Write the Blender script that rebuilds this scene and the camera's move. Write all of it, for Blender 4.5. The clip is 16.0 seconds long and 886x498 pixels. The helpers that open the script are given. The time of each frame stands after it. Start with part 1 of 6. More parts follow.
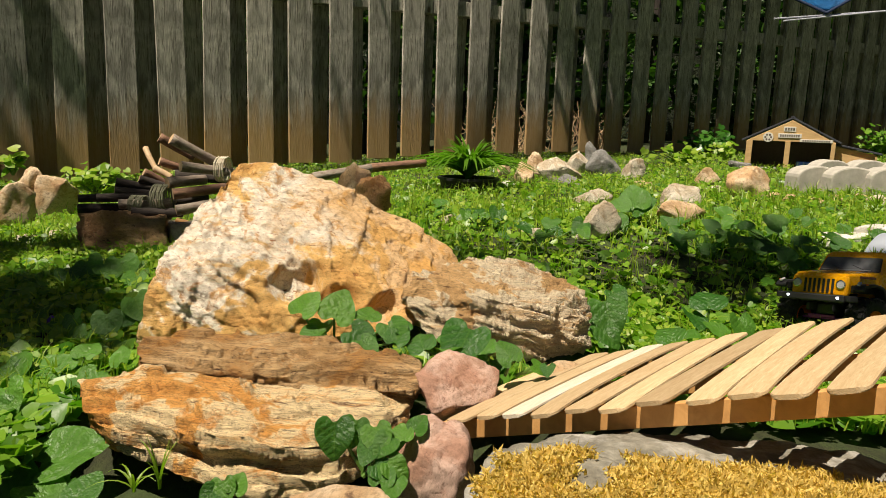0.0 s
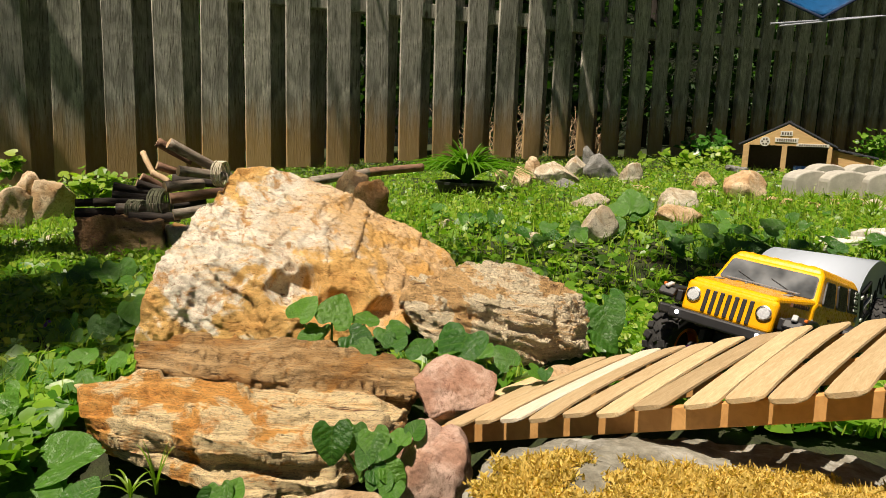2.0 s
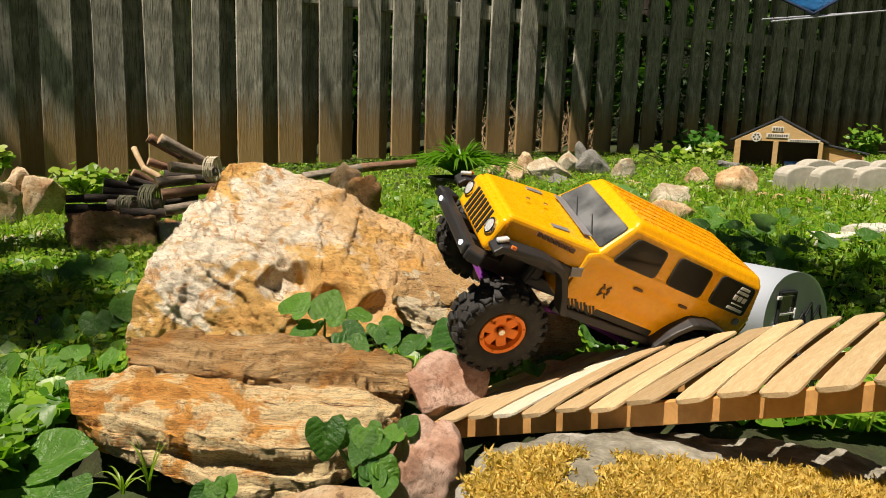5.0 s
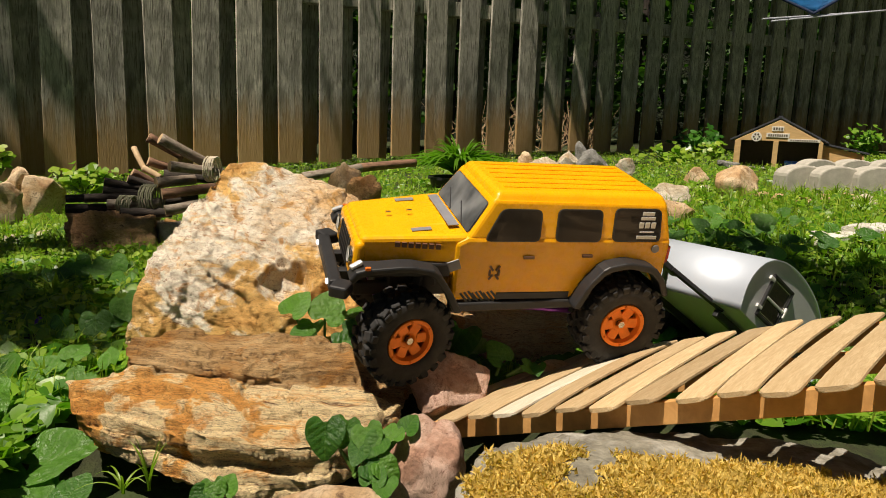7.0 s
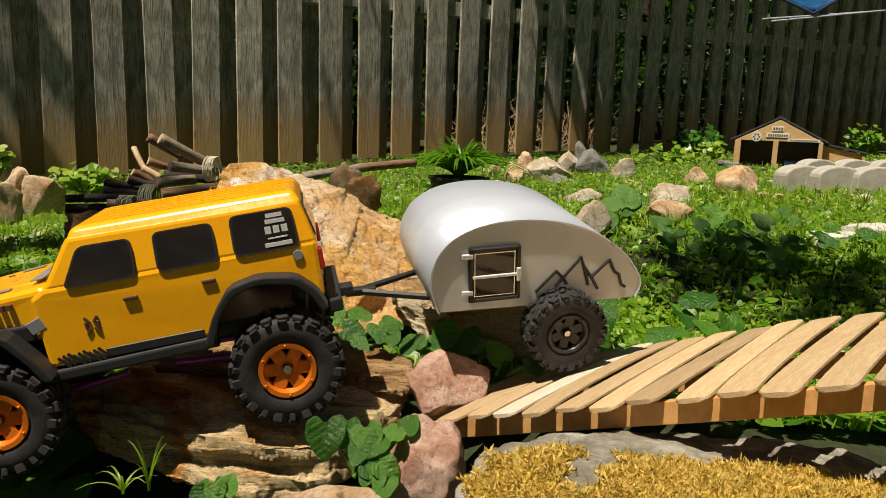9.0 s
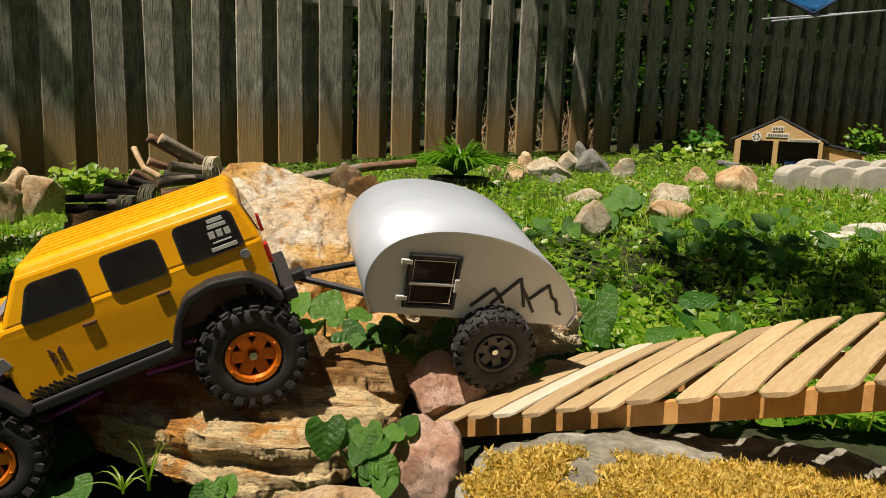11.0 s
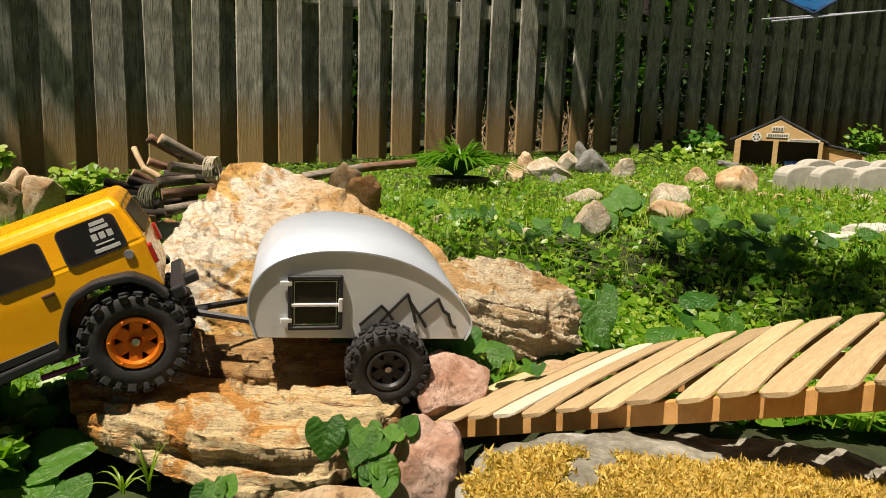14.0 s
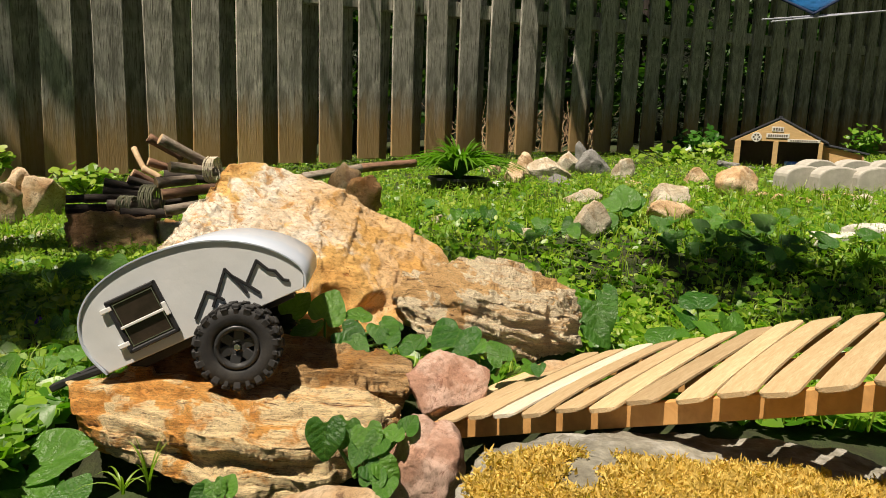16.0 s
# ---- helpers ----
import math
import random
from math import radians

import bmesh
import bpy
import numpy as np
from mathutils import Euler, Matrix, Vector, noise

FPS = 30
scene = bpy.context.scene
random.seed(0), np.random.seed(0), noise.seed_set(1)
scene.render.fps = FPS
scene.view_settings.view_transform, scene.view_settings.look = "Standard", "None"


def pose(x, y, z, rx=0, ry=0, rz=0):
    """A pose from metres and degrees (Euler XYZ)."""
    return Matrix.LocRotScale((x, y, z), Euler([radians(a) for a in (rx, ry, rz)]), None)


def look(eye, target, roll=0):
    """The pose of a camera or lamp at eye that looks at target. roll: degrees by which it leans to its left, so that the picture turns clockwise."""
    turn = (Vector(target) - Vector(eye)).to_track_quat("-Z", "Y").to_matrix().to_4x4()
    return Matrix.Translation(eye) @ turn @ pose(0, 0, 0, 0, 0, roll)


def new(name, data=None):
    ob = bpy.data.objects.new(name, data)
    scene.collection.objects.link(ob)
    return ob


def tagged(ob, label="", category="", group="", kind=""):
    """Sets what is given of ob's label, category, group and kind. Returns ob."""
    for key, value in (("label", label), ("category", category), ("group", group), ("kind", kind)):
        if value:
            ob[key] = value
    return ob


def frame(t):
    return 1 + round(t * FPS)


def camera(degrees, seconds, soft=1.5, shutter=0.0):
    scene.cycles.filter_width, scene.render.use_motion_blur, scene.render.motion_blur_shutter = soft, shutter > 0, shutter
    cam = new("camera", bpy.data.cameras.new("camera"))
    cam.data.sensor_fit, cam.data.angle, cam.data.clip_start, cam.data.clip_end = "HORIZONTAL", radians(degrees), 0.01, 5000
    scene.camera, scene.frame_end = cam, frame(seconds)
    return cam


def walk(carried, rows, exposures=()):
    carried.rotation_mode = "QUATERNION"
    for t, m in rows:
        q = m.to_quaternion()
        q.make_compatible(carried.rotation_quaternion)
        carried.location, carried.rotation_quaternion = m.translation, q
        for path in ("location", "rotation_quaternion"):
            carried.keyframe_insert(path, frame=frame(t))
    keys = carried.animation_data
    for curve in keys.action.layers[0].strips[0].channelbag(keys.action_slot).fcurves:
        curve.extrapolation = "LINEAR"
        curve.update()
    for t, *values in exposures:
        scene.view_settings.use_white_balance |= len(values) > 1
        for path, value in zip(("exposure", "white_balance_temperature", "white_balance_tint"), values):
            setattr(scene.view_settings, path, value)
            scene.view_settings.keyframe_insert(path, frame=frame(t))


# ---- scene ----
EYE = (0.0, 0.0, 0.4)


def aim(yaw, tilt, roll=2.0):
    """The camera's pose: degrees to the left of +y, and up from level."""
    a, b = radians(yaw), radians(tilt)
    way = Vector((-math.sin(a) * math.cos(b), math.cos(a) * math.cos(b), math.sin(b)))
    return look(EYE, Vector(EYE) + way, roll)


cam = camera(64, 16.0, soft=0.9)
walk(cam, [
    (0.0, aim(0.78, -10.0)), (1.0, aim(0.72, -9.79)), (2.0, aim(0.60, -9.65)), (3.0, aim(0.52, -9.57)),
    (3.2, aim(0.40, -9.70)), (3.5, aim(0.02, -9.95)), (4.2, aim(0.0, -9.97)), (6.3, aim(0.0, -10.0)),
    (11.3, aim(0.0, -10.0)), (16.0, aim(0.0, -9.97))],
    exposures=[(0.0, -0.33), (4.2, -0.33), (6.3, -0.45), (7.0, -0.51), (9.2, -0.52), (11.6, -0.51), (12.1, -0.45), (12.5, -0.35), (16.0, -0.29)])

# ---- daylight: high sun from the near left ----
SUN_ELEVATION, SUN_SIDE = radians(68), radians(46)
TO_SUN = Vector((-math.cos(SUN_SIDE) * math.cos(SUN_ELEVATION), -math.sin(SUN_SIDE) * math.cos(SUN_ELEVATION), math.sin(SUN_ELEVATION)))
world = bpy.data.worlds.new("world")
scene.world = world
world.use_nodes = True
sky = world.node_tree.nodes.new("ShaderNodeTexSky")
sky.sky_type, sky.sun_disc = "NISHITA", False
sky.sun_elevation, sky.sun_rotation = SUN_ELEVATION, math.atan2(TO_SUN.x, TO_SUN.y)
backing = world.node_tree.nodes["Background"]
backing.inputs["Strength"].default_value = 0.018
world.node_tree.links.new(sky.outputs["Color"], backing.inputs["Color"])
sun = new("sun", bpy.data.lights.new("sun", "SUN"))
sun.data.energy, sun.data.angle, sun.data.color = 8.6, radians(0.5), (1.0, 0.875, 0.72)
sun.matrix_world = look(TO_SUN * 20, (0, 0, 0))


# ---- helpers for meshes and materials ----
def part(name, bm, material, parent=None, label=""):
    """Links a bmesh as one mesh object, under a thing or a part where one is given."""
    me = bpy.data.meshes.new(name)
    bm.to_mesh(me)
    bm.free()
    return part_mesh(name, me, material, parent, label)


def part_mesh(name, me, material, parent=None, label=""):
    ob = new(name, me)
    if material is not None and not me.materials:
        me.materials.append(material)
    ob.parent = parent
    return tagged(ob, label)


def smooth(ob, angle=40):
    """Smooth shading with the sharp edges kept."""
    me = ob.data
    bm = bmesh.new()
    bm.from_mesh(me)
    for f in bm.faces:
        f.smooth = True
    for e in bm.edges:
        if len(e.link_faces) == 2 and e.calc_face_angle(0) > radians(angle):
            e.smooth = False
    bm.to_mesh(me)
    bm.free()
    return ob


def empty(name, m):
    ob = new(name)
    ob.empty_display_size = 0.01
    ob.matrix_world = m
    return ob


def mesh_of(name, verts, faces):
    me = bpy.data.meshes.new(name)
    me.from_pydata([tuple(v) for v in verts], [], faces)
    me.update()
    return me


def box(sx, sy, sz, bevel=0.0, m=None, bm=None, segments=2):
    """A box centred on its own origin, with rounded edges."""
    one = bmesh.new()
    bmesh.ops.create_cube(one, size=1, matrix=Matrix.Diagonal((sx, sy, sz, 1)))
    if bevel:
        bmesh.ops.bevel(one, geom=one.edges[:], offset=bevel, segments=segments, affect="EDGES", profile=0.5)
    if m is not None:
        bmesh.ops.transform(one, matrix=m, verts=one.verts)
    return merge(one, bm)


def merge(one, bm):
    if bm is None:
        return one
    me = bpy.data.meshes.new("joined")
    one.to_mesh(me)
    one.free()
    bm.from_mesh(me)
    bpy.data.meshes.remove(me)
    return bm


def rod(r1, r2, length, m=None, bm=None, sides=14, bevel=0.0):
    """A round bar along its own z, centred."""
    one = bmesh.new()
    bmesh.ops.create_cone(one, cap_ends=True, segments=sides, radius1=r1, radius2=r2, depth=length)
    if bevel:
        caps = [e for e in one.edges if abs(e.verts[0].co.z - e.verts[1].co.z) < 1e-6]
        bmesh.ops.bevel(one, geom=caps, offset=bevel, segments=2, affect="EDGES", profile=0.5)
    if m is not None:
        bmesh.ops.transform(one, matrix=m, verts=one.verts)
    return merge(one, bm)


def between(a, b):
    """The pose of a bar from a to b, and its length."""
    a, b = Vector(a), Vector(b)
    d = b - a
    return Matrix.Translation((a + b) / 2) @ d.to_track_quat("Z", "Y").to_matrix().to_4x4(), d.length


def bar(a, b, r1, r2=None, bm=None, sides=10):
    m, length = between(a, b)
    return rod(r1, r1 if r2 is None else r2, length, m, bm, sides)


def extrude_outline(outline, depth, bevel=0.0, m=None, bm=None, segments=2):
    """A plate: the outline (x, z) pulled along y, centred."""
    one = bmesh.new()
    vs = [one.verts.new((x, -depth / 2, z)) for x, z in outline]
    f = one.faces.new(vs)
    made = bmesh.ops.extrude_face_region(one, geom=[f])
    moved = [v for v in made["geom"] if isinstance(v, bmesh.types.BMVert)]
    bmesh.ops.translate(one, verts=moved, vec=(0, depth, 0))
    bmesh.ops.recalc_face_normals(one, faces=one.faces)
    if bevel:
        rim = [e for e in one.edges if len(e.link_faces) == 2 and e.calc_face_angle(0) > radians(60)]
        bmesh.ops.bevel(one, geom=rim, offset=bevel, segments=segments, affect="EDGES", profile=0.5)
    if m is not None:
        bmesh.ops.transform(one, matrix=m, verts=one.verts)
    return merge(one, bm)


def ramp_stops(ramp, stops):
    while len(ramp.elements) < len(stops):
        ramp.elements.new(0.5)
    for e, (p, c) in zip(ramp.elements, stops):
        e.position, e.color = p, (*c, 1)


class Mat:
    """A short way to write node materials."""

    def __init__(self, name, color=(0.5, 0.5, 0.5), rough=0.6, metal=0.0):
        self.m = bpy.data.materials.new(name)
        self.m.use_nodes = True
        self.t = self.m.node_tree
        self.b = self.t.nodes["Principled BSDF"]
        self.set("Base Color", (*color, 1))
        self.set("Roughness", rough)
        self.set("Metallic", metal)

    def set(self, key, value):
        self.b.inputs[key].default_value = value
        return self

    def node(self, kind, **inputs):
        n = self.t.nodes.new(kind)
        for k, v in inputs.items():
            n.inputs[k.replace("_", " ")].default_value = v
        return n

    def link(self, a, b):
        self.t.links.new(a, b)

    def space(self, scale=(1, 1, 1), rot=(0, 0, 0), own=True):
        c = self.node("ShaderNodeTexCoord")
        m = self.node("ShaderNodeMapping")
        m.inputs["Scale"].default_value = scale
        m.inputs["Rotation"].default_value = rot
        self.link(c.outputs["Object"], m.inputs["Vector"])
        return m.outputs["Vector"]

    def noise(self, vector, scale, detail=5, rough=0.6, distort=0.0):
        n = self.node("ShaderNodeTexNoise", Scale=scale, Detail=detail, Roughness=rough, Distortion=distort)
        self.link(vector, n.inputs["Vector"])
        return n.outputs["Fac"]

    def voronoi(self, vector, scale, feature="F1"):
        n = self.node("ShaderNodeTexVoronoi", Scale=scale)
        n.feature = feature
        self.link(vector, n.inputs["Vector"])
        return n.outputs["Distance"]

    def ramp(self, fac, stops):
        n = self.node("ShaderNodeValToRGB")
        ramp_stops(n.color_ramp, stops)
        self.link(fac, n.inputs["Fac"])
        return n.outputs["Color"]

    def mix(self, fac, a, b, mode="MIX"):
        n = self.node("ShaderNodeMix")
        n.data_type, n.blend_type = "RGBA", mode
        for k, v in ((0, fac), (6, a), (7, b)):
            if isinstance(v, bpy.types.NodeSocket):
                self.link(v, n.inputs[k])
            else:
                n.inputs[k].default_value = v if k == 0 else (*v, 1)
        return n.outputs[2]

    def random(self):
        return self.node("ShaderNodeObjectInfo").outputs["Random"]

    def island(self):
        return self.node("ShaderNodeNewGeometry").outputs["Random Per Island"]

    def color(self, c):
        self.link(c, self.b.inputs["Base Color"])
        return self

    def rough(self, c):
        self.link(c, self.b.inputs["Roughness"])
        return self

    def bump(self, height, strength=0.4, distance=0.002):
        n = self.node("ShaderNodeBump", Strength=strength, Distance=distance)
        self.link(height, n.inputs["Height"])
        last = self.b.inputs["Normal"].links
        if last:
            self.link(last[0].from_socket, n.inputs["Normal"])
        self.link(n.outputs["Normal"], self.b.inputs["Normal"])
        return self


def mat_rock(name, pale, warm, dark, scale=1.0, layers=(1, 1, 1), rot=(0, 0, 0), white=0.55, relief=0.003, stain=(0.42, 0.19, 0.05), cracks=0.5, rusty_side=0.0):
    """Weathered stone: pale crust, warm rusty body, dark seams along its layers."""
    k = Mat(name, rough=0.85)
    v = k.space(layers, rot)
    w = k.space((1, 1, 1), rot)
    big = k.noise(w, 9 * scale, 6, 0.62, 0.4)
    mid = k.noise(v, 40 * scale, 9, 0.72, 0.8)
    fine = k.noise(v, 190 * scale, 7, 0.75, 0.3)
    seam = k.noise(v, 70 * scale, 10, 0.78, 1.6)
    base = k.ramp(big, [(0.34, stain), (0.45, warm), (white, pale), (0.8, pale)])
    base = k.mix(k.ramp(mid, [(0.34, (0.9, 0.9, 0.9)), (0.47, (0, 0, 0))]), base, warm)
    base = k.mix(k.ramp(k.noise(w, 26 * scale, 7, 0.7, 1.5), [(0.36, (0.85, 0.85, 0.85)), (0.46, (0, 0, 0))]), base, stain)
    if rusty_side:
        pos = k.node("ShaderNodeSeparateXYZ")
        k.link(k.space(), pos.inputs["Vector"])
        add = k.node("ShaderNodeMath")
        add.operation = "MULTIPLY_ADD"
        k.link(k.noise(w, 14, 6, 0.7, 1.0), add.inputs[0])
        add.inputs[1].default_value = 0.25
        k.link(pos.outputs["X"], add.inputs[2])
        side = k.ramp(add.outputs[0], [(0.13, (0, 0, 0)), (0.20, (rusty_side, rusty_side, rusty_side))])
        base = k.mix(side, base, k.mix(mid, stain, warm))
    base = k.mix(k.ramp(seam, [(0.37, (1, 1, 1)), (0.43, (0, 0, 0))]), base, dark)
    base = k.mix(0.5, base, k.ramp(fine, [(0.32, (0.34, 0.22, 0.12)), (0.48, (1.08, 1.05, 1.0))]), "MULTIPLY")
    thin = k.ramp(k.noise(v, 30 * scale, 12, 0.8, 2.2), [(0.485, (0, 0, 0)), (0.5, (cracks, cracks, cracks)), (0.515, (0, 0, 0))])
    base = k.mix(thin, base, dark)
    speck = k.ramp(k.noise(w, 420 * scale, 4, 0.8), [(0.33, (0.35, 0.27, 0.2)), (0.45, (1, 1, 1)), (0.64, (1, 1, 1)), (0.72, (1.25, 1.22, 1.15))])
    base = k.mix(0.45, base, speck, "MULTIPLY")
    k.color(base)
    k.bump(mid, 0.8, relief * 2.4)
    k.bump(seam, 0.9, relief * 1.4)
    k.bump(fine, 0.6, relief * 0.5)
    k.bump(k.noise(w, 420 * scale, 4, 0.8), 0.4, relief * 0.25)
    return k.m


def mat_wood(name, light, dark, grain=(1, 1, 1), scale=1.0, rough=0.75, vary=0.25, relief=0.001):
    k = Mat(name, rough=rough)
    v = k.space(grain)
    lines = k.noise(v, 22 * scale, 7, 0.6, 0.8)
    blot = k.noise(v, 5 * scale, 4, 0.6)
    c = k.ramp(lines, [(0.3, dark), (0.62, light)])
    c = k.mix(k.ramp(blot, [(0.35, (0.6, 0.6, 0.6)), (0.65, (0, 0, 0))]), c, dark)
    c = k.mix(vary, c, k.ramp(k.random(), [(0.0, (0.45, 0.42, 0.4)), (1.0, (1.3, 1.3, 1.3))]), "MULTIPLY")
    k.color(c)
    k.bump(lines, 0.5, relief)
    return k.m


def mat_leaf(name, a, b, gloss=0.4, scale=60, through_light=0.25):
    k = Mat(name, rough=gloss)
    c = k.mix(k.island(), a, b)
    c = k.mix(0.5, c, k.ramp(k.noise(k.space(), scale, 4), [(0.3, (0.55, 0.6, 0.5)), (0.7, (1.2, 1.2, 1.1))]), "MULTIPLY")
    k.color(c)
    k.bump(k.noise(k.space(), scale * 3, 3), 0.3, 0.001)
    t = k.node("ShaderNodeBsdfTranslucent")
    k.link(k.mix(1.0, c, (1.2, 1.5, 0.5), "MULTIPLY"), t.inputs["Color"])
    mx = k.node("ShaderNodeMixShader")
    mx.inputs[0].default_value = through_light
    k.link(k.b.outputs[0], mx.inputs[1])
    k.link(t.outputs[0], mx.inputs[2])
    k.link(mx.outputs[0], k.t.nodes["Material Output"].inputs["Surface"])
    return k.m


M_BOULDER = mat_rock("boulder_stone", (1.0, 0.93, 0.78), (0.90, 0.58, 0.20), (0.36, 0.15, 0.035), 1.5, (0.5, 1.7, 1.7), (0.5, 0.9, 0.3), 0.49, 0.0022, (0.66, 0.33, 0.08), 0.5, 0.75)
M_STRATA = mat_rock("layered_stone", (1.0, 0.80, 0.46), (0.88, 0.46, 0.12), (0.11, 0.035, 0.01), 1.6, (0.30, 1.5, 3.4), (0.03, 0.06, 0.12), 0.47, 0.003, (0.74, 0.31, 0.05), 1.0)
M_BROWN = mat_rock("brown_layered_stone", (0.66, 0.45, 0.22), (0.46, 0.27, 0.10), (0.06, 0.025, 0.01), 1.3, (0.26, 1.5, 3.6), (0.05, 0.04, 0.10), 0.53, 0.003, (0.52, 0.24, 0.05), 1.0)
M_GRAINY = mat_rock("ridged_stone", (0.97, 0.84, 0.60), (0.84, 0.55, 0.25), (0.20, 0.10, 0.04), 1.3, (0.32, 1.3, 3.4), (0.12, 0.28, 0.3), 0.46, 0.0055, (0.60, 0.36, 0.15), 0.6)
M_PINK = mat_rock("pink_stone", (0.68, 0.48, 0.39), (0.54, 0.31, 0.22), (0.28, 0.14, 0.10), 1.3, (1, 1, 1), (0, 0, 0), 0.5, 0.0015, (0.45, 0.26, 0.18))
M_GREY = mat_rock("grey_stone", (0.74, 0.68, 0.56), (0.56, 0.47, 0.34), (0.2, 0.17, 0.12), 0.6, (1, 1, 1.4), (0.3, 0, 0), 0.5, 0.003, (0.40, 0.28, 0.15))
M_TAN = mat_rock("tan_stone", (0.78, 0.62, 0.42), (0.62, 0.42, 0.23), (0.22, 0.13, 0.07), 0.6, (1, 1, 1.4), (0, 0.3, 0), 0.5, 0.003, (0.45, 0.26, 0.12))


def mat_fence():
    k = Mat("weathered_fence_wood", rough=0.85)
    v = k.space((7, 7, 0.45))
    lines = k.noise(v, 24, 8, 0.65, 0.9)
    c = k.ramp(lines, [(0.37, (0.15, 0.14, 0.11)), (0.45, (0.56, 0.54, 0.46)), (0.58, (0.82, 0.80, 0.71))])
    wide = k.space((1, 1, 0.35))
    c = k.mix(k.ramp(k.noise(wide, 9, 5, 0.65, 1.2), [(0.36, (0.8, 0.8, 0.8)), (0.6, (0, 0, 0))]), c, (0.19, 0.19, 0.15))
    # knots
    n = k.voronoi(k.space((1, 1, 0.5)), 9)
    c = k.mix(k.ramp(n, [(0.06, (0.9, 0.9, 0.9)), (0.14, (0, 0, 0))]), c, (0.10, 0.07, 0.045))
    # mud-stained feet
    pos = k.node("ShaderNodeSeparateXYZ")
    k.link(k.space(), pos.inputs["Vector"])
    add = k.node("ShaderNodeMath")
    add.operation = "MULTIPLY_ADD"
    k.link(k.noise(k.space((3, 3, 0.6)), 8, 4), add.inputs[0])
    add.inputs[1].default_value = -0.3
    k.link(pos.outputs["Z"], add.inputs[2])
    add.use_clamp = True
    c = k.mix(k.ramp(add.outputs[0], [(0.0, (0.85, 0.85, 0.85)), (0.26, (0, 0, 0))]), c, (0.58, 0.36, 0.13))
    c = k.mix(0.5, c, k.ramp(k.random(), [(0.0, (0.6, 0.6, 0.58)), (1.0, (1.25, 1.22, 1.15))]), "MULTIPLY")
    k.color(c)
    k.bump(lines, 0.7, 0.004)
    return k.m


M_FENCE = mat_fence()
M_STICK = mat_wood("pale_craft_wood", (0.70, 0.54, 0.32), (0.50, 0.35, 0.18), (9, 1.2, 9), 5.0, 0.65, 0.5, 0.0006)
M_BLEACHED = mat_wood("bleached_craft_wood", (0.80, 0.74, 0.62), (0.62, 0.52, 0.37), (9, 1.2, 9), 5.0, 0.65, 0.2, 0.0006)
M_RAIL = mat_wood("orange_strip_wood", (0.80, 0.45, 0.16), (0.60, 0.31, 0.10), (3, 3, 3), 2.0, 0.65, 0.1, 0.0004)


# ---- the ground ----
def ground_z(x, y):
    xc, yc = max(-2.4, min(2.6, x)), max(0.0, min(6.0, y))
    dip = math.exp(-(((x - 0.38) / 0.28) ** 2 + ((y - 0.68) / 0.3) ** 2))
    return 0.245 + (0.075 if xc < 0 else 0.035) * xc - 0.012 * yc - 0.075 * dip


def mat_soil():
    k = Mat("soil_and_moss", rough=0.95)
    v = k.space()
    c = k.ramp(k.noise(v, 6, 6, 0.7), [(0.3, (0.035, 0.022, 0.012)), (0.5, (0.035, 0.05, 0.012)), (0.7, (0.06, 0.10, 0.02))])
    c = k.mix(0.6, c, k.ramp(k.noise(v, 70, 5, 0.7), [(0.3, (0.3, 0.3, 0.3)), (0.7, (1.3, 1.3, 1.2))]), "MULTIPLY")
    k.color(c)
    k.bump(k.noise(v, 60, 6, 0.7), 0.8, 0.01)
    return k.m


def make_ground():
    def axis(a, b, dense_a, dense_b, n, m):
        inner = np.linspace(dense_a, dense_b, n)
        lo = dense_a - np.geomspace(0.1, dense_a - a, m)[::-1]
        hi = dense_b + np.geomspace(0.1, b - dense_b, m)
        return np.concatenate([lo, inner, hi])
    xs, ys = axis(-300, 300, -2.5, 2.8, 110, 14), axis(-300, 300, -0.4, 6.2, 130, 14)
    verts = []
    for y in ys:
        for x in xs:
            z = ground_z(x, y)
            near = max(0.0, 1 - max(0, abs(x) - 2.8, y - 6.2))
            z += near * (0.012 * noise.noise((x * 3, y * 3, 0.3)) + 0.006 * noise.noise((x * 11, y * 11, 4)))
            z -= 0.012 * (abs(x) < 0.42 and 0.0 < y < 0.75) + 0.02 * (-0.22 < x < 0.4 and 0.0 < y < 0.40)
            verts.append((x, y, z))
    w = len(xs)
    faces = [(j * w + i, j * w + i + 1, (j + 1) * w + i + 1, (j + 1) * w + i) for j in range(len(ys) - 1) for i in range(w - 1)]
    ob = part_mesh("ground", mesh_of("ground", verts, faces), mat_soil())
    for p in ob.data.polygons:
        p.use_smooth = True
    tagged(ob, "dark garden soil with moss under the weeds", "ground", kind="structure")


make_ground()


# ---- the fence: boards on both sides of the rails ----
FENCE_A, FENCE_DIR = Vector((-1.949, 3.466, 0)), Vector((0.1997, 0.1161, 0)).normalized()
FENCE_TURN = math.degrees(math.atan2(FENCE_DIR.y, FENCE_DIR.x))
PITCH = 0.231


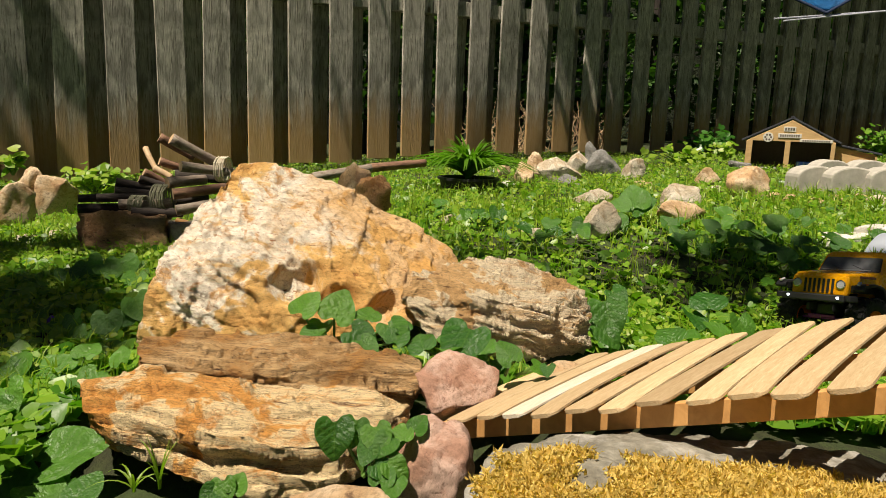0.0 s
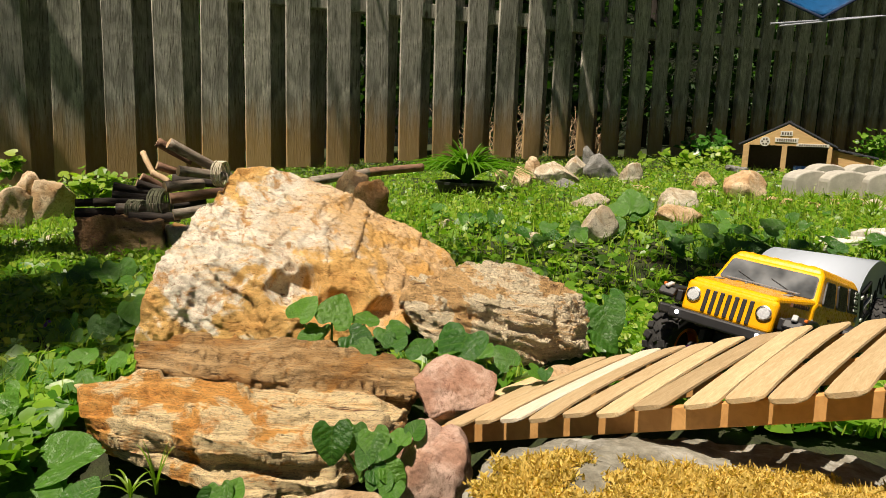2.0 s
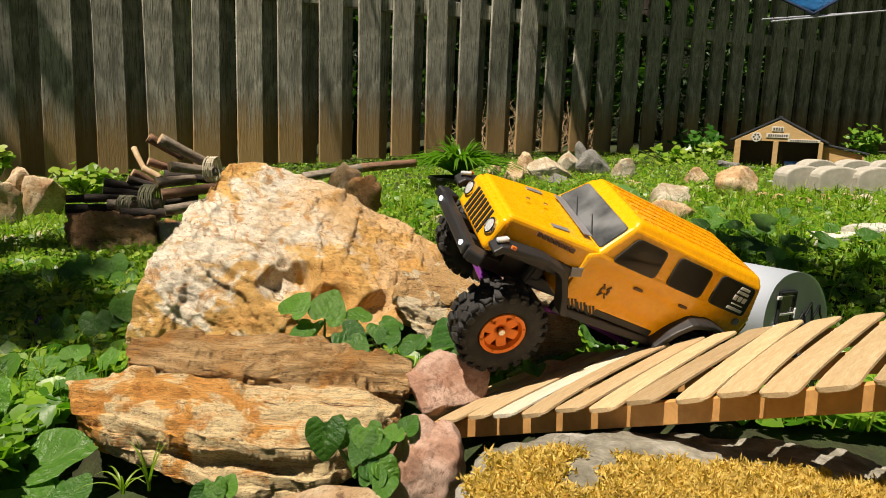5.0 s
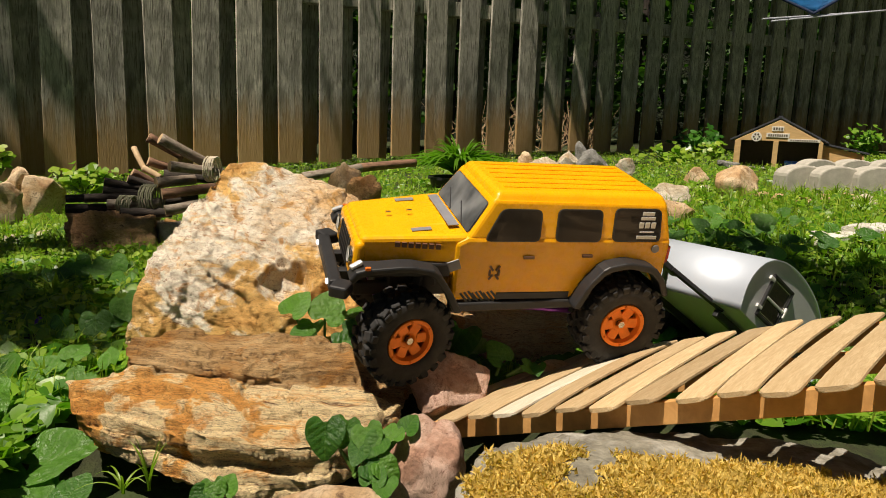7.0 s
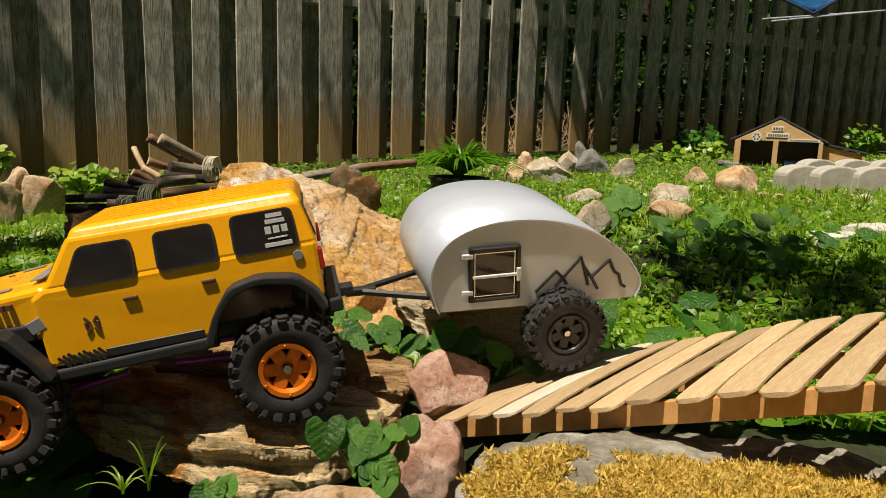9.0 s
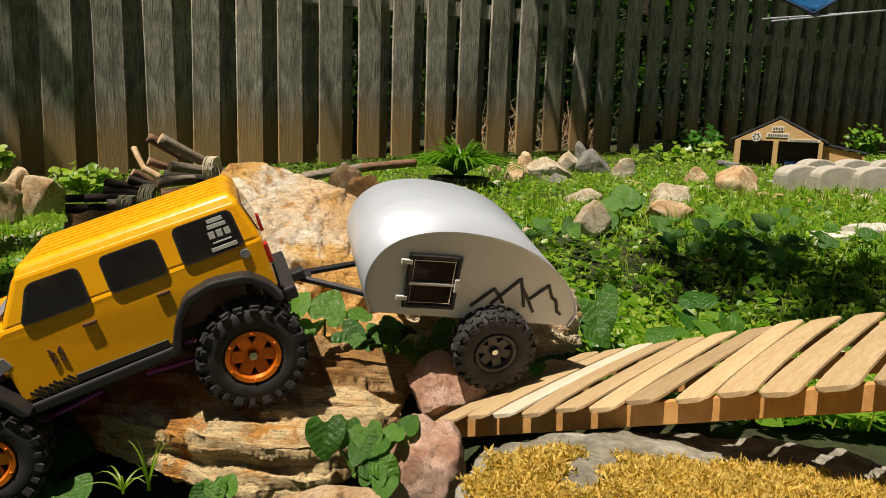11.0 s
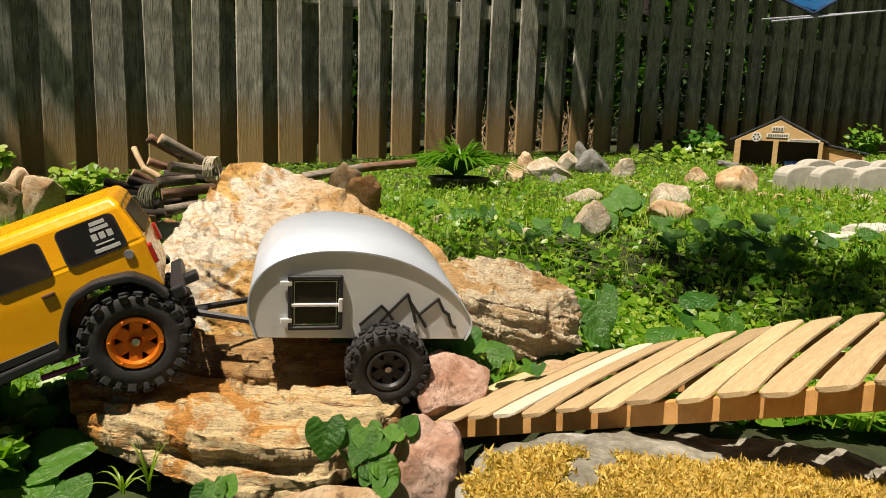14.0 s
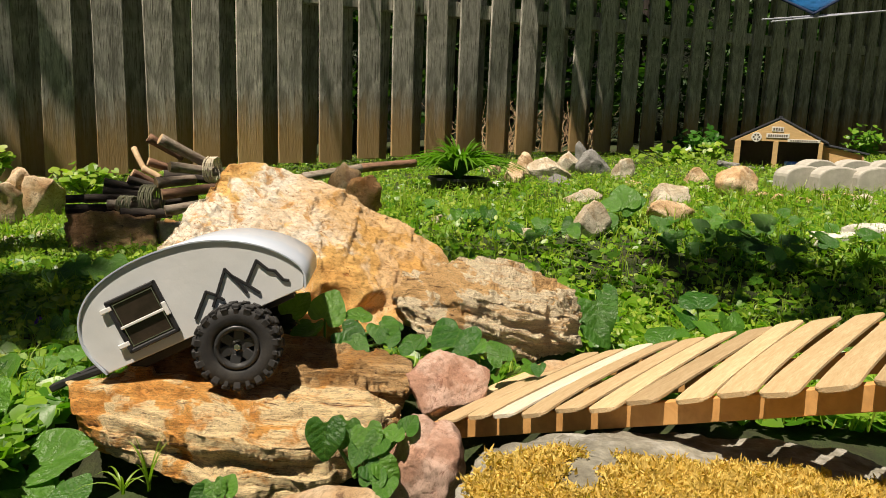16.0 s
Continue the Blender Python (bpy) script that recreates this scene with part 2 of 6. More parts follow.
def board_mesh(seed):
    rnd = random.Random(seed)
    bm = bmesh.new()
    bmesh.ops.create_cube(bm, size=1, matrix=Matrix.Translation((0, 0, 0.5)))
    bmesh.ops.subdivide_edges(bm, edges=[e for e in bm.edges if abs(e.verts[0].co.z - e.verts[1].co.z) > 0.5], cuts=14, use_grid_fill=True)
    bow, twist = rnd.uniform(-0.006, 0.006), rnd.uniform(-0.02, 0.02)
    for v in bm.verts:
        z = v.co.z * 1.8
        v.co.x = v.co.x * 0.138 + bow * math.sin(z * 1.7) + 0.0015 * noise.noise((seed, z * 9, v.co.x))
        v.co.y = v.co.y * 0.019 + twist * v.co.x * z
        v.co.z = z
    bmesh.ops.bevel(bm, geom=[e for e in bm.edges if e.is_boundary or e.calc_face_angle(0) > 1], offset=0.002, segments=1, affect="EDGES")
    me = bpy.data.meshes.new("board")
    bm.to_mesh(me)
    bm.free()
    me.materials.append(M_FENCE)
    return me


def make_fence():
    fence = tagged(empty("fence", Matrix()), "weathered grey board-on-board wooden garden fence", "fence", kind="structure")
    boards = [board_mesh(i) for i in range(7)]
    rnd = random.Random(5)
    for side in (0, 1):
        for n in range(-5, 36):
            p = FENCE_A + FENCE_DIR * (PITCH * (n - 1 + (0.5 if side else 0)) + 0.069 + rnd.uniform(-0.008, 0.008))
            out = Vector((FENCE_DIR.y, -FENCE_DIR.x, 0)) * (0.03 if side == 0 else -0.080)
            ob = part_mesh("board", rnd.choice(boards), None, fence)
            z = ground_z(p.x, p.y) + rnd.uniform(0.0, 0.03)
            ob.matrix_world = Matrix.Translation((p.x + out.x, p.y + out.y, z)) @ pose(0, 0, 0, 0, rnd.uniform(-0.6, 0.6), FENCE_TURN + (180 if rnd.random() < 0.5 else 0))
    for h in (0.98, 1.65):
        a, b = FENCE_A - FENCE_DIR * 1.6, FENCE_A + FENCE_DIR * 8.2
        c = (a + b) / 2
        bm = box(9.8, 0.089, 0.085, 0.003, Matrix.Translation((0, 0, 1.0)))
        ob = part("rail", bm, M_FENCE, fence)
        tilt = math.degrees(math.atan2(ground_z(b.x, b.y) - ground_z(a.x, a.y), 9.8))
        back = Vector((FENCE_DIR.y, -FENCE_DIR.x, 0)) * -0.0250
        ob.matrix_world = Matrix.Translation((c.x + back.x, c.y + back.y, (ground_z(a.x, a.y) + ground_z(b.x, b.y)) / 2 + h)) @ pose(0, 0, 0, 0, -tilt, FENCE_TURN) @ Matrix.Translation((0, 0, -1.0))


make_fence()


# ---- stones ----
def stone_bm(size, seed, cuts=14, detail=4, rough=0.12, layers=0.0, flat=0.0, ridge=18.0):
    """A broken stone: an ellipsoid cut by random planes, then roughened, with ledges along its layers."""
    rnd = random.Random(seed)
    bm = bmesh.new()
    bmesh.ops.create_icosphere(bm, subdivisions=detail, radius=1)
    planes = []
    for i in range(cuts):
        n = Vector((rnd.gauss(0, 1), rnd.gauss(0, 1), rnd.gauss(0, 0.8))).normalized()
        planes.append((n, rnd.uniform(0.48, 0.8)))
    if flat:
        planes.append((Vector((rnd.uniform(-0.1, 0.1), rnd.uniform(-0.1, 0.1), 1)).normalized(), flat))
    big = max(size)
    for v in bm.verts:
        p = v.co.copy()
        for n, d in planes:
            over = p.dot(n) - d
            if over > 0:
                p -= n * over * 0.93
        q = p + Vector((seed * 3.1, seed * 1.7, seed))
        p *= 1 + rough * noise.fractal(q * 1.6, 1.0, 2.0, 5) + rough * 0.35 * noise.fractal(q * 6, 0.9, 2.1, 4)
        if layers:
            s = noise.noise((q.x * 0.8, q.y * 0.8, q.z * ridge * 0.35)) + 0.5 * noise.noise((q.x * 2, q.y * 2, q.z * ridge))
            p.x *= 1 + layers * s
            p.y *= 1 + layers * s
            p.z += layers * 0.25 * noise.noise((q.x * 3, q.y * 9, q.z * 3))
        v.co = Vector((p.x * size[0], p.y * size[1], p.z * size[2]))
    for f in bm.faces:
        f.smooth = True
    return bm


def stone(name, centre, size, seed, material, label, turn=0.0, tip=0.0, lean=0.0, group="", category="rock", **kw):
    ob = part(name, stone_bm(size, seed, **kw), material)
    ob.matrix_world = pose(*centre, tip, lean, turn)
    return tagged(ob, label, category, group)


# ---- the rock pile and the ramp ----
def hull_bm(corners, seed, edge=0.006, rough=0.004, layers=0.0, ridge=120.0, axis=(0, 0, 1), smooth_by=1, bm=None, terrace=0.0, hollows=(), chips=((38.0, 0.6), (95.0, 0.25)), material=0):
    """A broken block: the hull of a few corners, cut fine and roughened, with ledges across its layers."""
    one = bmesh.new()
    for c in corners:
        one.verts.new(c)
    made = bmesh.ops.convex_hull(one, input=one.verts[:])
    spare = [g for g in made["geom_interior"] + made["geom_unused"] if isinstance(g, bmesh.types.BMVert)]
    bmesh.ops.delete(one, geom=list(set(spare)), context="VERTS")
    bmesh.ops.triangulate(one, faces=one.faces[:])
    for step in range(7):
        limit = max(edge, 0.06 / 2 ** step)
        long_ones = [e for e in one.edges if e.calc_length() > limit * 1.4]
        if long_ones:
            bmesh.ops.subdivide_edges(one, edges=long_ones, cuts=1)
            bmesh.ops.triangulate(one, faces=one.faces[:])
        if step < 3 and smooth_by:
            bmesh.ops.smooth_vert(one, verts=one.verts[:], factor=0.35 * smooth_by, use_axis_x=True, use_axis_y=True, use_axis_z=True)
    one.normal_update()
    ax = Vector(axis).normalized()
    shift = Vector((seed * 2.3, seed * 1.1, seed * 0.7))
    for v in one.verts:
        p = v.co + shift
        n = v.normal
        d = rough * (1.3 * noise.fractal(p * 22, 1.0, 2.0, 3) + 0.55 * noise.fractal(p * 90, 0.8, 2.2, 5))
        # broken chips: each cell is a small tilted plane
        for size, share in chips:
            c = noise.voronoi(p * size)[1][0]
            t = noise.cell_vector(c * 7.3)
            d += rough * share * ((p * size - c).dot(t) * 0.9 + (t.x - 0.5) * 0.7)
        if layers:
            h = p.dot(ax) * ridge + 1.5 * noise.noise(p * 16) + 0.5 * noise.noise(p * 55)
            k = math.floor(h)
            s = noise.cell(Vector((k * 1.37 + 0.5, math.floor(p.x * 24 + 3 * noise.noise(p * 30)) * 1.7, math.floor(p.y * 20) * 2.3))) * 1.4 - 0.7
            s -= 0.9 * max(0.0, 1 - 5 * min(h - k, 1 - h + k))
            s += 0.6 * noise.noise((h * 2.6, p.x * 15, p.y * 15))
            side = 1 - abs(n.dot(ax)) * 0.7
            d += layers * s * side
        for centre, size, depth in hollows:
            q = v.co - Vector(centre)
            r = math.sqrt(sum((q[i] / size[i]) ** 2 for i in range(3))) + 0.25 * noise.noise(p * 40) + 0.12 * noise.noise(p * 110)
            if r < 1:
                d -= depth * min(1.0, (1 - r) * 2.6)
        v.co += n * d
        if terrace:
            # flat treads and steep risers between the layers
            h = v.co.dot(ax) / terrace + 1.1 * noise.noise(p * 13) + 0.5 * noise.noise(p * 45) + 0.15 * noise.noise(p * 150)
            f = h - math.floor(h)
            g = max(0.0, min(1.0, (f - 0.5) * 5 + 0.5))
            v.co += ax * ((g - f) * terrace * 0.85)
    for f in one.faces:
        f.smooth = True
        f.material_index = material
    return merge(one, bm)


def settled(name, bm, material, label, category="rock", group=""):
    """A thing whose origin stands at the foot of its mesh."""
    lo = min(v.co.z for v in bm.verts)
    c = sum((v.co for v in bm.verts), Vector()) / len(bm.verts)
    base = Vector((c.x, c.y, lo))
    bmesh.ops.translate(bm, verts=bm.verts, vec=-base)
    ob = part(name, bm, material)
    ob.location = base
    return tagged(ob, label, category, group)


def nearer(points, k=0.968):
    """The same points drawn towards the eye."""
    return [tuple(Vector(EYE).lerp(Vector(p), k)) for p in points]


settled("boulder", hull_bm([
    (-0.2222, 0.475, 0.2398), (-0.2149, 0.48, 0.2757), (-0.204, 0.5, 0.3089), (-0.1805, 0.53, 0.3479), (-0.1671, 0.55, 0.3673), (-0.1455, 0.56, 0.3667), (-0.0888, 0.57, 0.3501),
    (-0.0362, 0.58, 0.3208), (0.0045, 0.58, 0.2939), (0.0101, 0.56, 0.2652), (-0.1198, 0.49, 0.2975), (-0.1489, 0.48, 0.2984), (-0.1217, 0.465, 0.2511), (-0.0369, 0.47, 0.253),
    (-0.2599, 0.66, 0.2304), (-0.1876, 0.66, 0.3312), (-0.0218, 0.68, 0.2577), (-0.2069, 0.5, 0.2194)], 3, 0.0021, 0.0024, 0.0014, 110, (0.75, 0.3, 0.6), 0.08, None, 0.0, [
        ((-0.108, 0.470, 0.289), (0.022, 0.05, 0.020), 0.016), ((-0.078, 0.472, 0.276), (0.030, 0.05, 0.011), 0.018), ((-0.045, 0.475, 0.272), (0.018, 0.05, 0.010), 0.012)],
    ((14.0, 1.3), (44.0, 0.8), (110.0, 0.3))),
    M_BOULDER, "large pale quartz boulder with rusty orange stains", "boulder")
settled("ridged_rock", hull_bm([
    (-0.0422, 0.48, 0.2723), (-0.0363, 0.51, 0.2933), (0.0191, 0.53, 0.3036), (0.0404, 0.53, 0.3066), (0.0767, 0.51, 0.2968), (0.1037, 0.51, 0.283), (0.1053, 0.49, 0.2651),
    (0.1019, 0.475, 0.2387), (0.064, 0.46, 0.2363), (0.029, 0.455, 0.2446), (-0.0189, 0.46, 0.2529), (0.0308, 0.46, 0.2901), (0.0726, 0.46, 0.2821),
    (-0.0183, 0.58, 0.2689), (0.0966, 0.59, 0.2712), (0.0489, 0.6, 0.2795)], 8, 0.0017, 0.0026, 0.0030, 230, (0.28, 0.1, 1.0), 0.45, None, 0.0042, [((0.078, 0.458, 0.268), (0.007, 0.03, 0.022), 0.008)]),
    M_GRAINY, "rounded cream rock with fine rusty ridges", "rock")
slab = hull_bm(nearer([
    (-0.2148, 0.385, 0.2487), (-0.1826, 0.4, 0.2506), (-0.0299, 0.39, 0.244), (-0.0168, 0.378, 0.2440), (-0.0537, 0.335, 0.2413), (-0.0780, 0.326, 0.2405), (-0.1168, 0.335, 0.2404), (-0.2029, 0.365, 0.2361),
    (-0.2024, 0.37, 0.2229), (-0.1319, 0.335, 0.2157), (-0.0913, 0.325, 0.2111), (-0.0527, 0.33, 0.2119), (-0.017, 0.375, 0.222), (-0.2165, 0.43, 0.197), (-0.0361, 0.43, 0.2048)]),
    5, 0.0016, 0.0022, 0.0010, 150, (0.04, 0.03, 1.0), 0.10, None, 0.0064, [((-0.111, 0.327, 0.233), (0.06, 0.02, 0.006), 0.006)], ((24.0, 0.5), (60.0, 0.4), (140.0, 0.2)))
slab = hull_bm(nearer([
    (-0.1974, 0.43, 0.2582), (-0.1722, 0.445, 0.2628), (-0.117, 0.447, 0.2625), (-0.0633, 0.437, 0.2604), (-0.0330, 0.425, 0.2590), (-0.0168, 0.415, 0.2545), (-0.0116, 0.405, 0.2480), (-0.0187, 0.394, 0.2450),
    (-0.0775, 0.391, 0.2490), (-0.1258, 0.399, 0.2520), (-0.1884, 0.406, 0.2517), (-0.0187, 0.398, 0.2300), (-0.0775, 0.394, 0.2350), (-0.1884, 0.410, 0.2400), (-0.2106, 0.46, 0.2127), (-0.0269, 0.45, 0.2203)]),
    6, 0.0016, 0.0020, 0.0020, 210, (0.05, 0.0, 1.0), 0.06, slab, 0.0045, [((-0.058, 0.382, 0.254), (0.035, 0.02, 0.005), 0.008)], ((24.0, 0.5), (60.0, 0.4), (140.0, 0.2)), 1)
slab_ob = settled("layered_slab", slab, M_STRATA, "flat layered sandstone slab with rusty broken edges", "rock")
slab_ob.data.materials.append(M_BROWN)
stone("pink_rock", (0.0077, 0.392, 0.2475), (0.036, 0.026, 0.024), 12, M_PINK, "speckled pink granite lump beside the ramp", 20, 0, -18, "pink rocks", rough=0.1, detail=5)
stone("pink_rock", (-0.0067, 0.325, 0.229), (0.023, 0.020, 0.031), 17, M_PINK, "speckled pink granite lump beside the slab", 50, 0, 15, "pink rocks", rough=0.1, detail=5)
stone("tan_rock", (-0.0502, 0.2915, 0.2265), (0.032, 0.02, 0.014), 21, M_TAN, "low tan stone at the edge of the rock pile", 10, rough=0.1, detail=5)
stone("tan_rock", (0.074, 0.43, 0.2495), (0.016, 0.012, 0.009), 22, M_TAN, "small tan stone under the ramp's end", 10, rough=0.1, detail=4)


def mat_moss_stone():
    k = Mat("mossy_concrete", rough=0.95)
    v = k.space()
    fine = k.noise(v, 220, 6, 0.7)
    c = k.ramp(k.noise(v, 60, 7, 0.7), [(0.3, (0.14, 0.125, 0.09)), (0.55, (0.30, 0.28, 0.22)), (0.75, (0.45, 0.43, 0.37))])
    c = k.mix(k.ramp(k.noise(v, 45, 6, 0.7), [(0.5, (0, 0, 0)), (0.66, (0.6, 0.6, 0.6))]), c, (0.60, 0.58, 0.53))
    c = k.mix(0.5, c, k.ramp(fine, [(0.3, (0.3, 0.3, 0.3)), (0.6, (1.1, 1.1, 1.1))]), "MULTIPLY")
    k.color(c)
    k.bump(fine, 0.8, 0.002)
    return k.m


moss_slab = hull_bm(nearer([
    (0.0068, 0.3, 0.2405), (0.0157, 0.325, 0.247), (0.0595, 0.36, 0.2414), (0.1311, 0.38, 0.2372), (0.2428, 0.37, 0.2306), (0.2581, 0.3, 0.2436), (0.16, 0.235, 0.2513),
    (0.047, 0.245, 0.2393), (0.0079, 0.27, 0.2286)], 0.8) + [(0.016, 0.222, 0.19), (0.2, 0.2, 0.19), (0.19, 0.3, 0.19), (0.024, 0.28, 0.19)], 9, 0.0032, 0.0024, 0, 1, (0, 0, 1), 0.3)
moss_slab_ob = settled("mossy_stone", moss_slab, mat_moss_stone(), "weathered grey stone block grown with dry yellow moss", "stone")



def make_moss(ob):
    """Dry moss: thousands of short strands in patches on the upper side."""
    rng = np.random.default_rng(3)
    at = ob.location
    spots = [(p.center + at, p.normal.copy()) for p in ob.data.polygons if p.normal.z > 0.35]
    spots = [(c, n) for c, n in spots if noise.noise((c.x * 30, c.y * 30, 1.5)) + 0.5 * noise.noise((c.x * 88, c.y * 88, 3)) > (-0.50 if c.x > 0.035 else 0.0)
             and c.y < 0.250 - 0.10 * max(0, c.x - 0.08) + 0.016 * noise.noise((c.x * 50, c.y * 50, 7))]
    verts, faces = [], []
    for c, n in spots:
        for j in range(34):
            p = c + Vector((rng.normal(0, 0.0019), rng.normal(0, 0.0019), rng.uniform(-0.0008, 0.0018)))
            w = (n + Vector(rng.normal(0, 1.3, 3))).normalized()
            h = rng.uniform(0.0008, 0.0024) * (1.2 + 1.5 * noise.noise(c * 110))
            s = w.cross(Vector(rng.normal(0, 1, 3))).normalized() * rng.uniform(0.0003, 0.0007)
            b = len(verts)
            verts += [p - s, p + s, p + w * h * 0.6 + s * 0.9, p + w * h * 0.6 - s * 0.9, p + w * h + Vector(rng.normal(0, 0.0008, 3))]
            faces += [(b, b + 1, b + 2), (b, b + 2, b + 3), (b + 3, b + 2, b + 4)]
    moss = part_mesh("moss", mesh_of("moss", verts, faces), mat_leaf("dry_moss", (0.48, 0.30, 0.05), (0.92, 0.69, 0.23), 0.85, 160, 0.35))
    tagged(moss, "dry golden moss patches on the stone block", "moss", kind="stuff")


make_moss(moss_slab_ob)

# the ramp of craft sticks
RAMP_A, RAMP_B = Vector((0.0032, 0.36, 0.2419)), Vector((0.1465, 0.232, 0.3166))
RAMP_U = (RAMP_B - RAMP_A).normalized()
RAMP_V = Vector((0.66, 0.75, 0.02)).normalized()
RAMP_V = (RAMP_V - RAMP_U * RAMP_V.dot(RAMP_U) * 0.25).normalized()
RAMP_N = RAMP_U.cross(RAMP_V).normalized()


def stick_bm(length, width, thick, bow=0.0, droop=0.0):
    """A craft stick with round ends, along its own y, a little bowed along its length."""
    pts = []
    w, h, r = width / 2, length / 2, 0.0042
    corners = []
    for sx, sy, a0 in ((1, 1, 0), (-1, 1, 90), (-1, -1, 180), (1, -1, 270)):
        corners.append([(sx * (w - r) + r * math.cos(radians(a0 + 18 * k)), sy * (h - r) + r * math.sin(radians(a0 + 18 * k))) for k in range(6)])
    runs = 10
    for c, side in zip(corners, ("top", "left", "bottom", "right")):
        pts += c
        if side in ("left", "right"):
            sgn = -1 if side == "left" else 1
            pts += [(sgn * w, sgn * (h - r) * (2 * k / runs - 1)) for k in range(1, runs)]
    bm = bmesh.new()
    n = len(pts)
    def lift(y):
        q = y / h
        return bow * (1 - q * q) - droop * max(0.0, -q - 0.6) ** 2
    inset = 0.0005
    rings = []
    for k, z in ((1 - inset / w, thick / 2), (1, thick / 2 - inset), (1, -thick / 2 + inset), (1 - inset / w, -thick / 2)):
        rings.append([bm.verts.new((x * k, y, z + lift(y))) for x, y in pts])
    for a, b in zip(rings, rings[1:]):
        for i in range(n):
            bm.faces.new((a[i], b[i], b[(i + 1) % n], a[(i + 1) % n]))
    # strips across, so that the bowed faces stay flat
    for ring in (rings[0], rings[-1]):
        left = sorted([v for v in ring if v.co.x < 0], key=lambda v: v.co.y)
        right = sorted([v for v in ring if v.co.x >= 0], key=lambda v: v.co.y)
        for (a, b), (c, d) in zip(zip(left, left[1:]), zip(right, right[1:])):
            bm.faces.new((a, c, d, b))
    bmesh.ops.recalc_face_normals(bm, faces=bm.faces)
    return bm


def frame_of(x, y, z, at):
    m = Matrix((x, y, z)).transposed().to_4x4()
    m.translation = at
    return m


def make_ramp():
    ramp = tagged(empty("toy_ramp", Matrix.Translation(RAMP_A)), "toy ramp of pale craft sticks on thin wooden rails", "ramp")
    back = Matrix.Translation(RAMP_A).inverted()
    rnd = random.Random(4)
    n = 14
    step = 0.0189
    for i in range(-1, n):
        bm = stick_bm((0.148 if i >= 0 else 0.11) + rnd.uniform(-0.003, 0.003), 0.0150 + rnd.uniform(-0.0008, 0.0008), 0.0020, rnd.uniform(0.0003, 0.0022), rnd.uniform(0.0, 0.006))
        turn = rnd.uniform(-1.5, 1.5) + (-7 if i < 0 else 0)
        at = RAMP_A + RAMP_U * (step * (i + 0.5)) + RAMP_V * (0.068 + rnd.uniform(-0.002, 0.002)) + RAMP_N * (0.0018 + rnd.uniform(0, 0.0006))
        ob = part("slat", bm, M_BLEACHED if i == 2 else M_STICK, ramp, "bleached white slat" if i == 2 else "")
        ob.matrix_local = back @ frame_of(RAMP_V.cross(RAMP_N), RAMP_V, RAMP_N, at) @ pose(0, 0, 0, rnd.uniform(-0.6, 0.6), rnd.uniform(-2, 3), turn)
    for off in (0.006, 0.062, 0.125):
        bm = box(0.29, 0.0045, 0.0098, 0.0004)
        ob = part("rail", bm, M_RAIL, ramp, "orange-brown wooden rail under the slats")
        at = RAMP_A + RAMP_U * 0.133 + RAMP_V * off - RAMP_N * 0.0053
        ob.matrix_local = back @ frame_of(RAMP_U, RAMP_N.cross(RAMP_U), RAMP_N, at)


make_ramp()


# ---- the toy off-road car ----
def mat_paint():
    k = Mat("yellow_car_paint", (0.86, 0.40, 0.006), 0.28)
    k.set("Coat Weight", 0.35).set("Coat Roughness", 0.08)
    v = k.space()
    k.color(k.mix(k.ramp(k.noise(v, 40, 5, 0.6), [(0.35, (1, 1, 1)), (0.7, (0, 0, 0))]), (0.96, 0.42, 0.002), (1.0, 0.49, 0.003)))
    k.rough(k.ramp(k.noise(v, 300, 4, 0.6), [(0.3, (0.2, 0.2, 0.2)), (0.8, (0.4, 0.4, 0.4))]))
    k.bump(k.noise(v, 30, 2), 0.08, 0.002)
    return k.m


def mat_rubber():
    k = Mat("black_rubber", (0.03, 0.03, 0.032), 0.75)
    v = k.space()
    dust = k.ramp(k.noise(v, 90, 6, 0.7), [(0.4, (0.016, 0.016, 0.017)), (0.8, (0.055, 0.052, 0.047))])
    k.color(dust)
    k.bump(k.noise(v, 500, 4), 0.4, 0.0004)
    return k.m


def mat_plain(name, color, rough=0.5, metal=0.0, spread=0.15, scale=120):
    k = Mat(name, color, rough, metal)
    v = k.space()
    lo = tuple(c * (1 - spread) for c in color)
    hi = tuple(min(1, c * (1 + spread)) for c in color)
    k.color(k.ramp(k.noise(v, scale, 5, 0.6), [(0.3, lo), (0.7, hi)]))
    k.bump(k.noise(v, scale * 4, 3), 0.15, 0.0003)
    return k.m


M_PAINT, M_RUBBER = mat_paint(), mat_rubber()
M_BLACK = mat_plain("black_plastic", (0.022, 0.022, 0.024), 0.5)
M_ORANGE = mat_plain("orange_anodised_metal", (0.85, 0.22, 0.015), 0.32, 0.35)
M_RIMBLACK = mat_plain("black_rim", (0.03, 0.03, 0.03), 0.4)
M_PURPLE = mat_plain("purple_anodised_metal", (0.28, 0.06, 0.42), 0.3, 0.6)
M_STEEL = mat_plain("bright_steel", (0.75, 0.74, 0.70), 0.25, 1.0)
M_GLASS = mat_plain("dark_tinted_window", (0.040, 0.030, 0.022), 0.05, 0.0, 0.4, 50)
M_DECAL = mat_plain("dark_decal", (0.12, 0.055, 0.03), 0.5)
M_GREYDECAL = mat_plain("grey_decal", (0.25, 0.25, 0.27), 0.4)
M_WHITE = mat_plain("white_print", (0.78, 0.78, 0.76), 0.5, 0, 0.05)
M_LENS = mat_plain("lamp_lens", (0.8, 0.82, 0.85), 0.1, 0.3, 0.2, 900)
M_AMBER = mat_plain("amber_lens", (0.75, 0.18, 0.03), 0.2)
M_RED = mat_plain("red_lens", (0.5, 0.03, 0.02), 0.2)
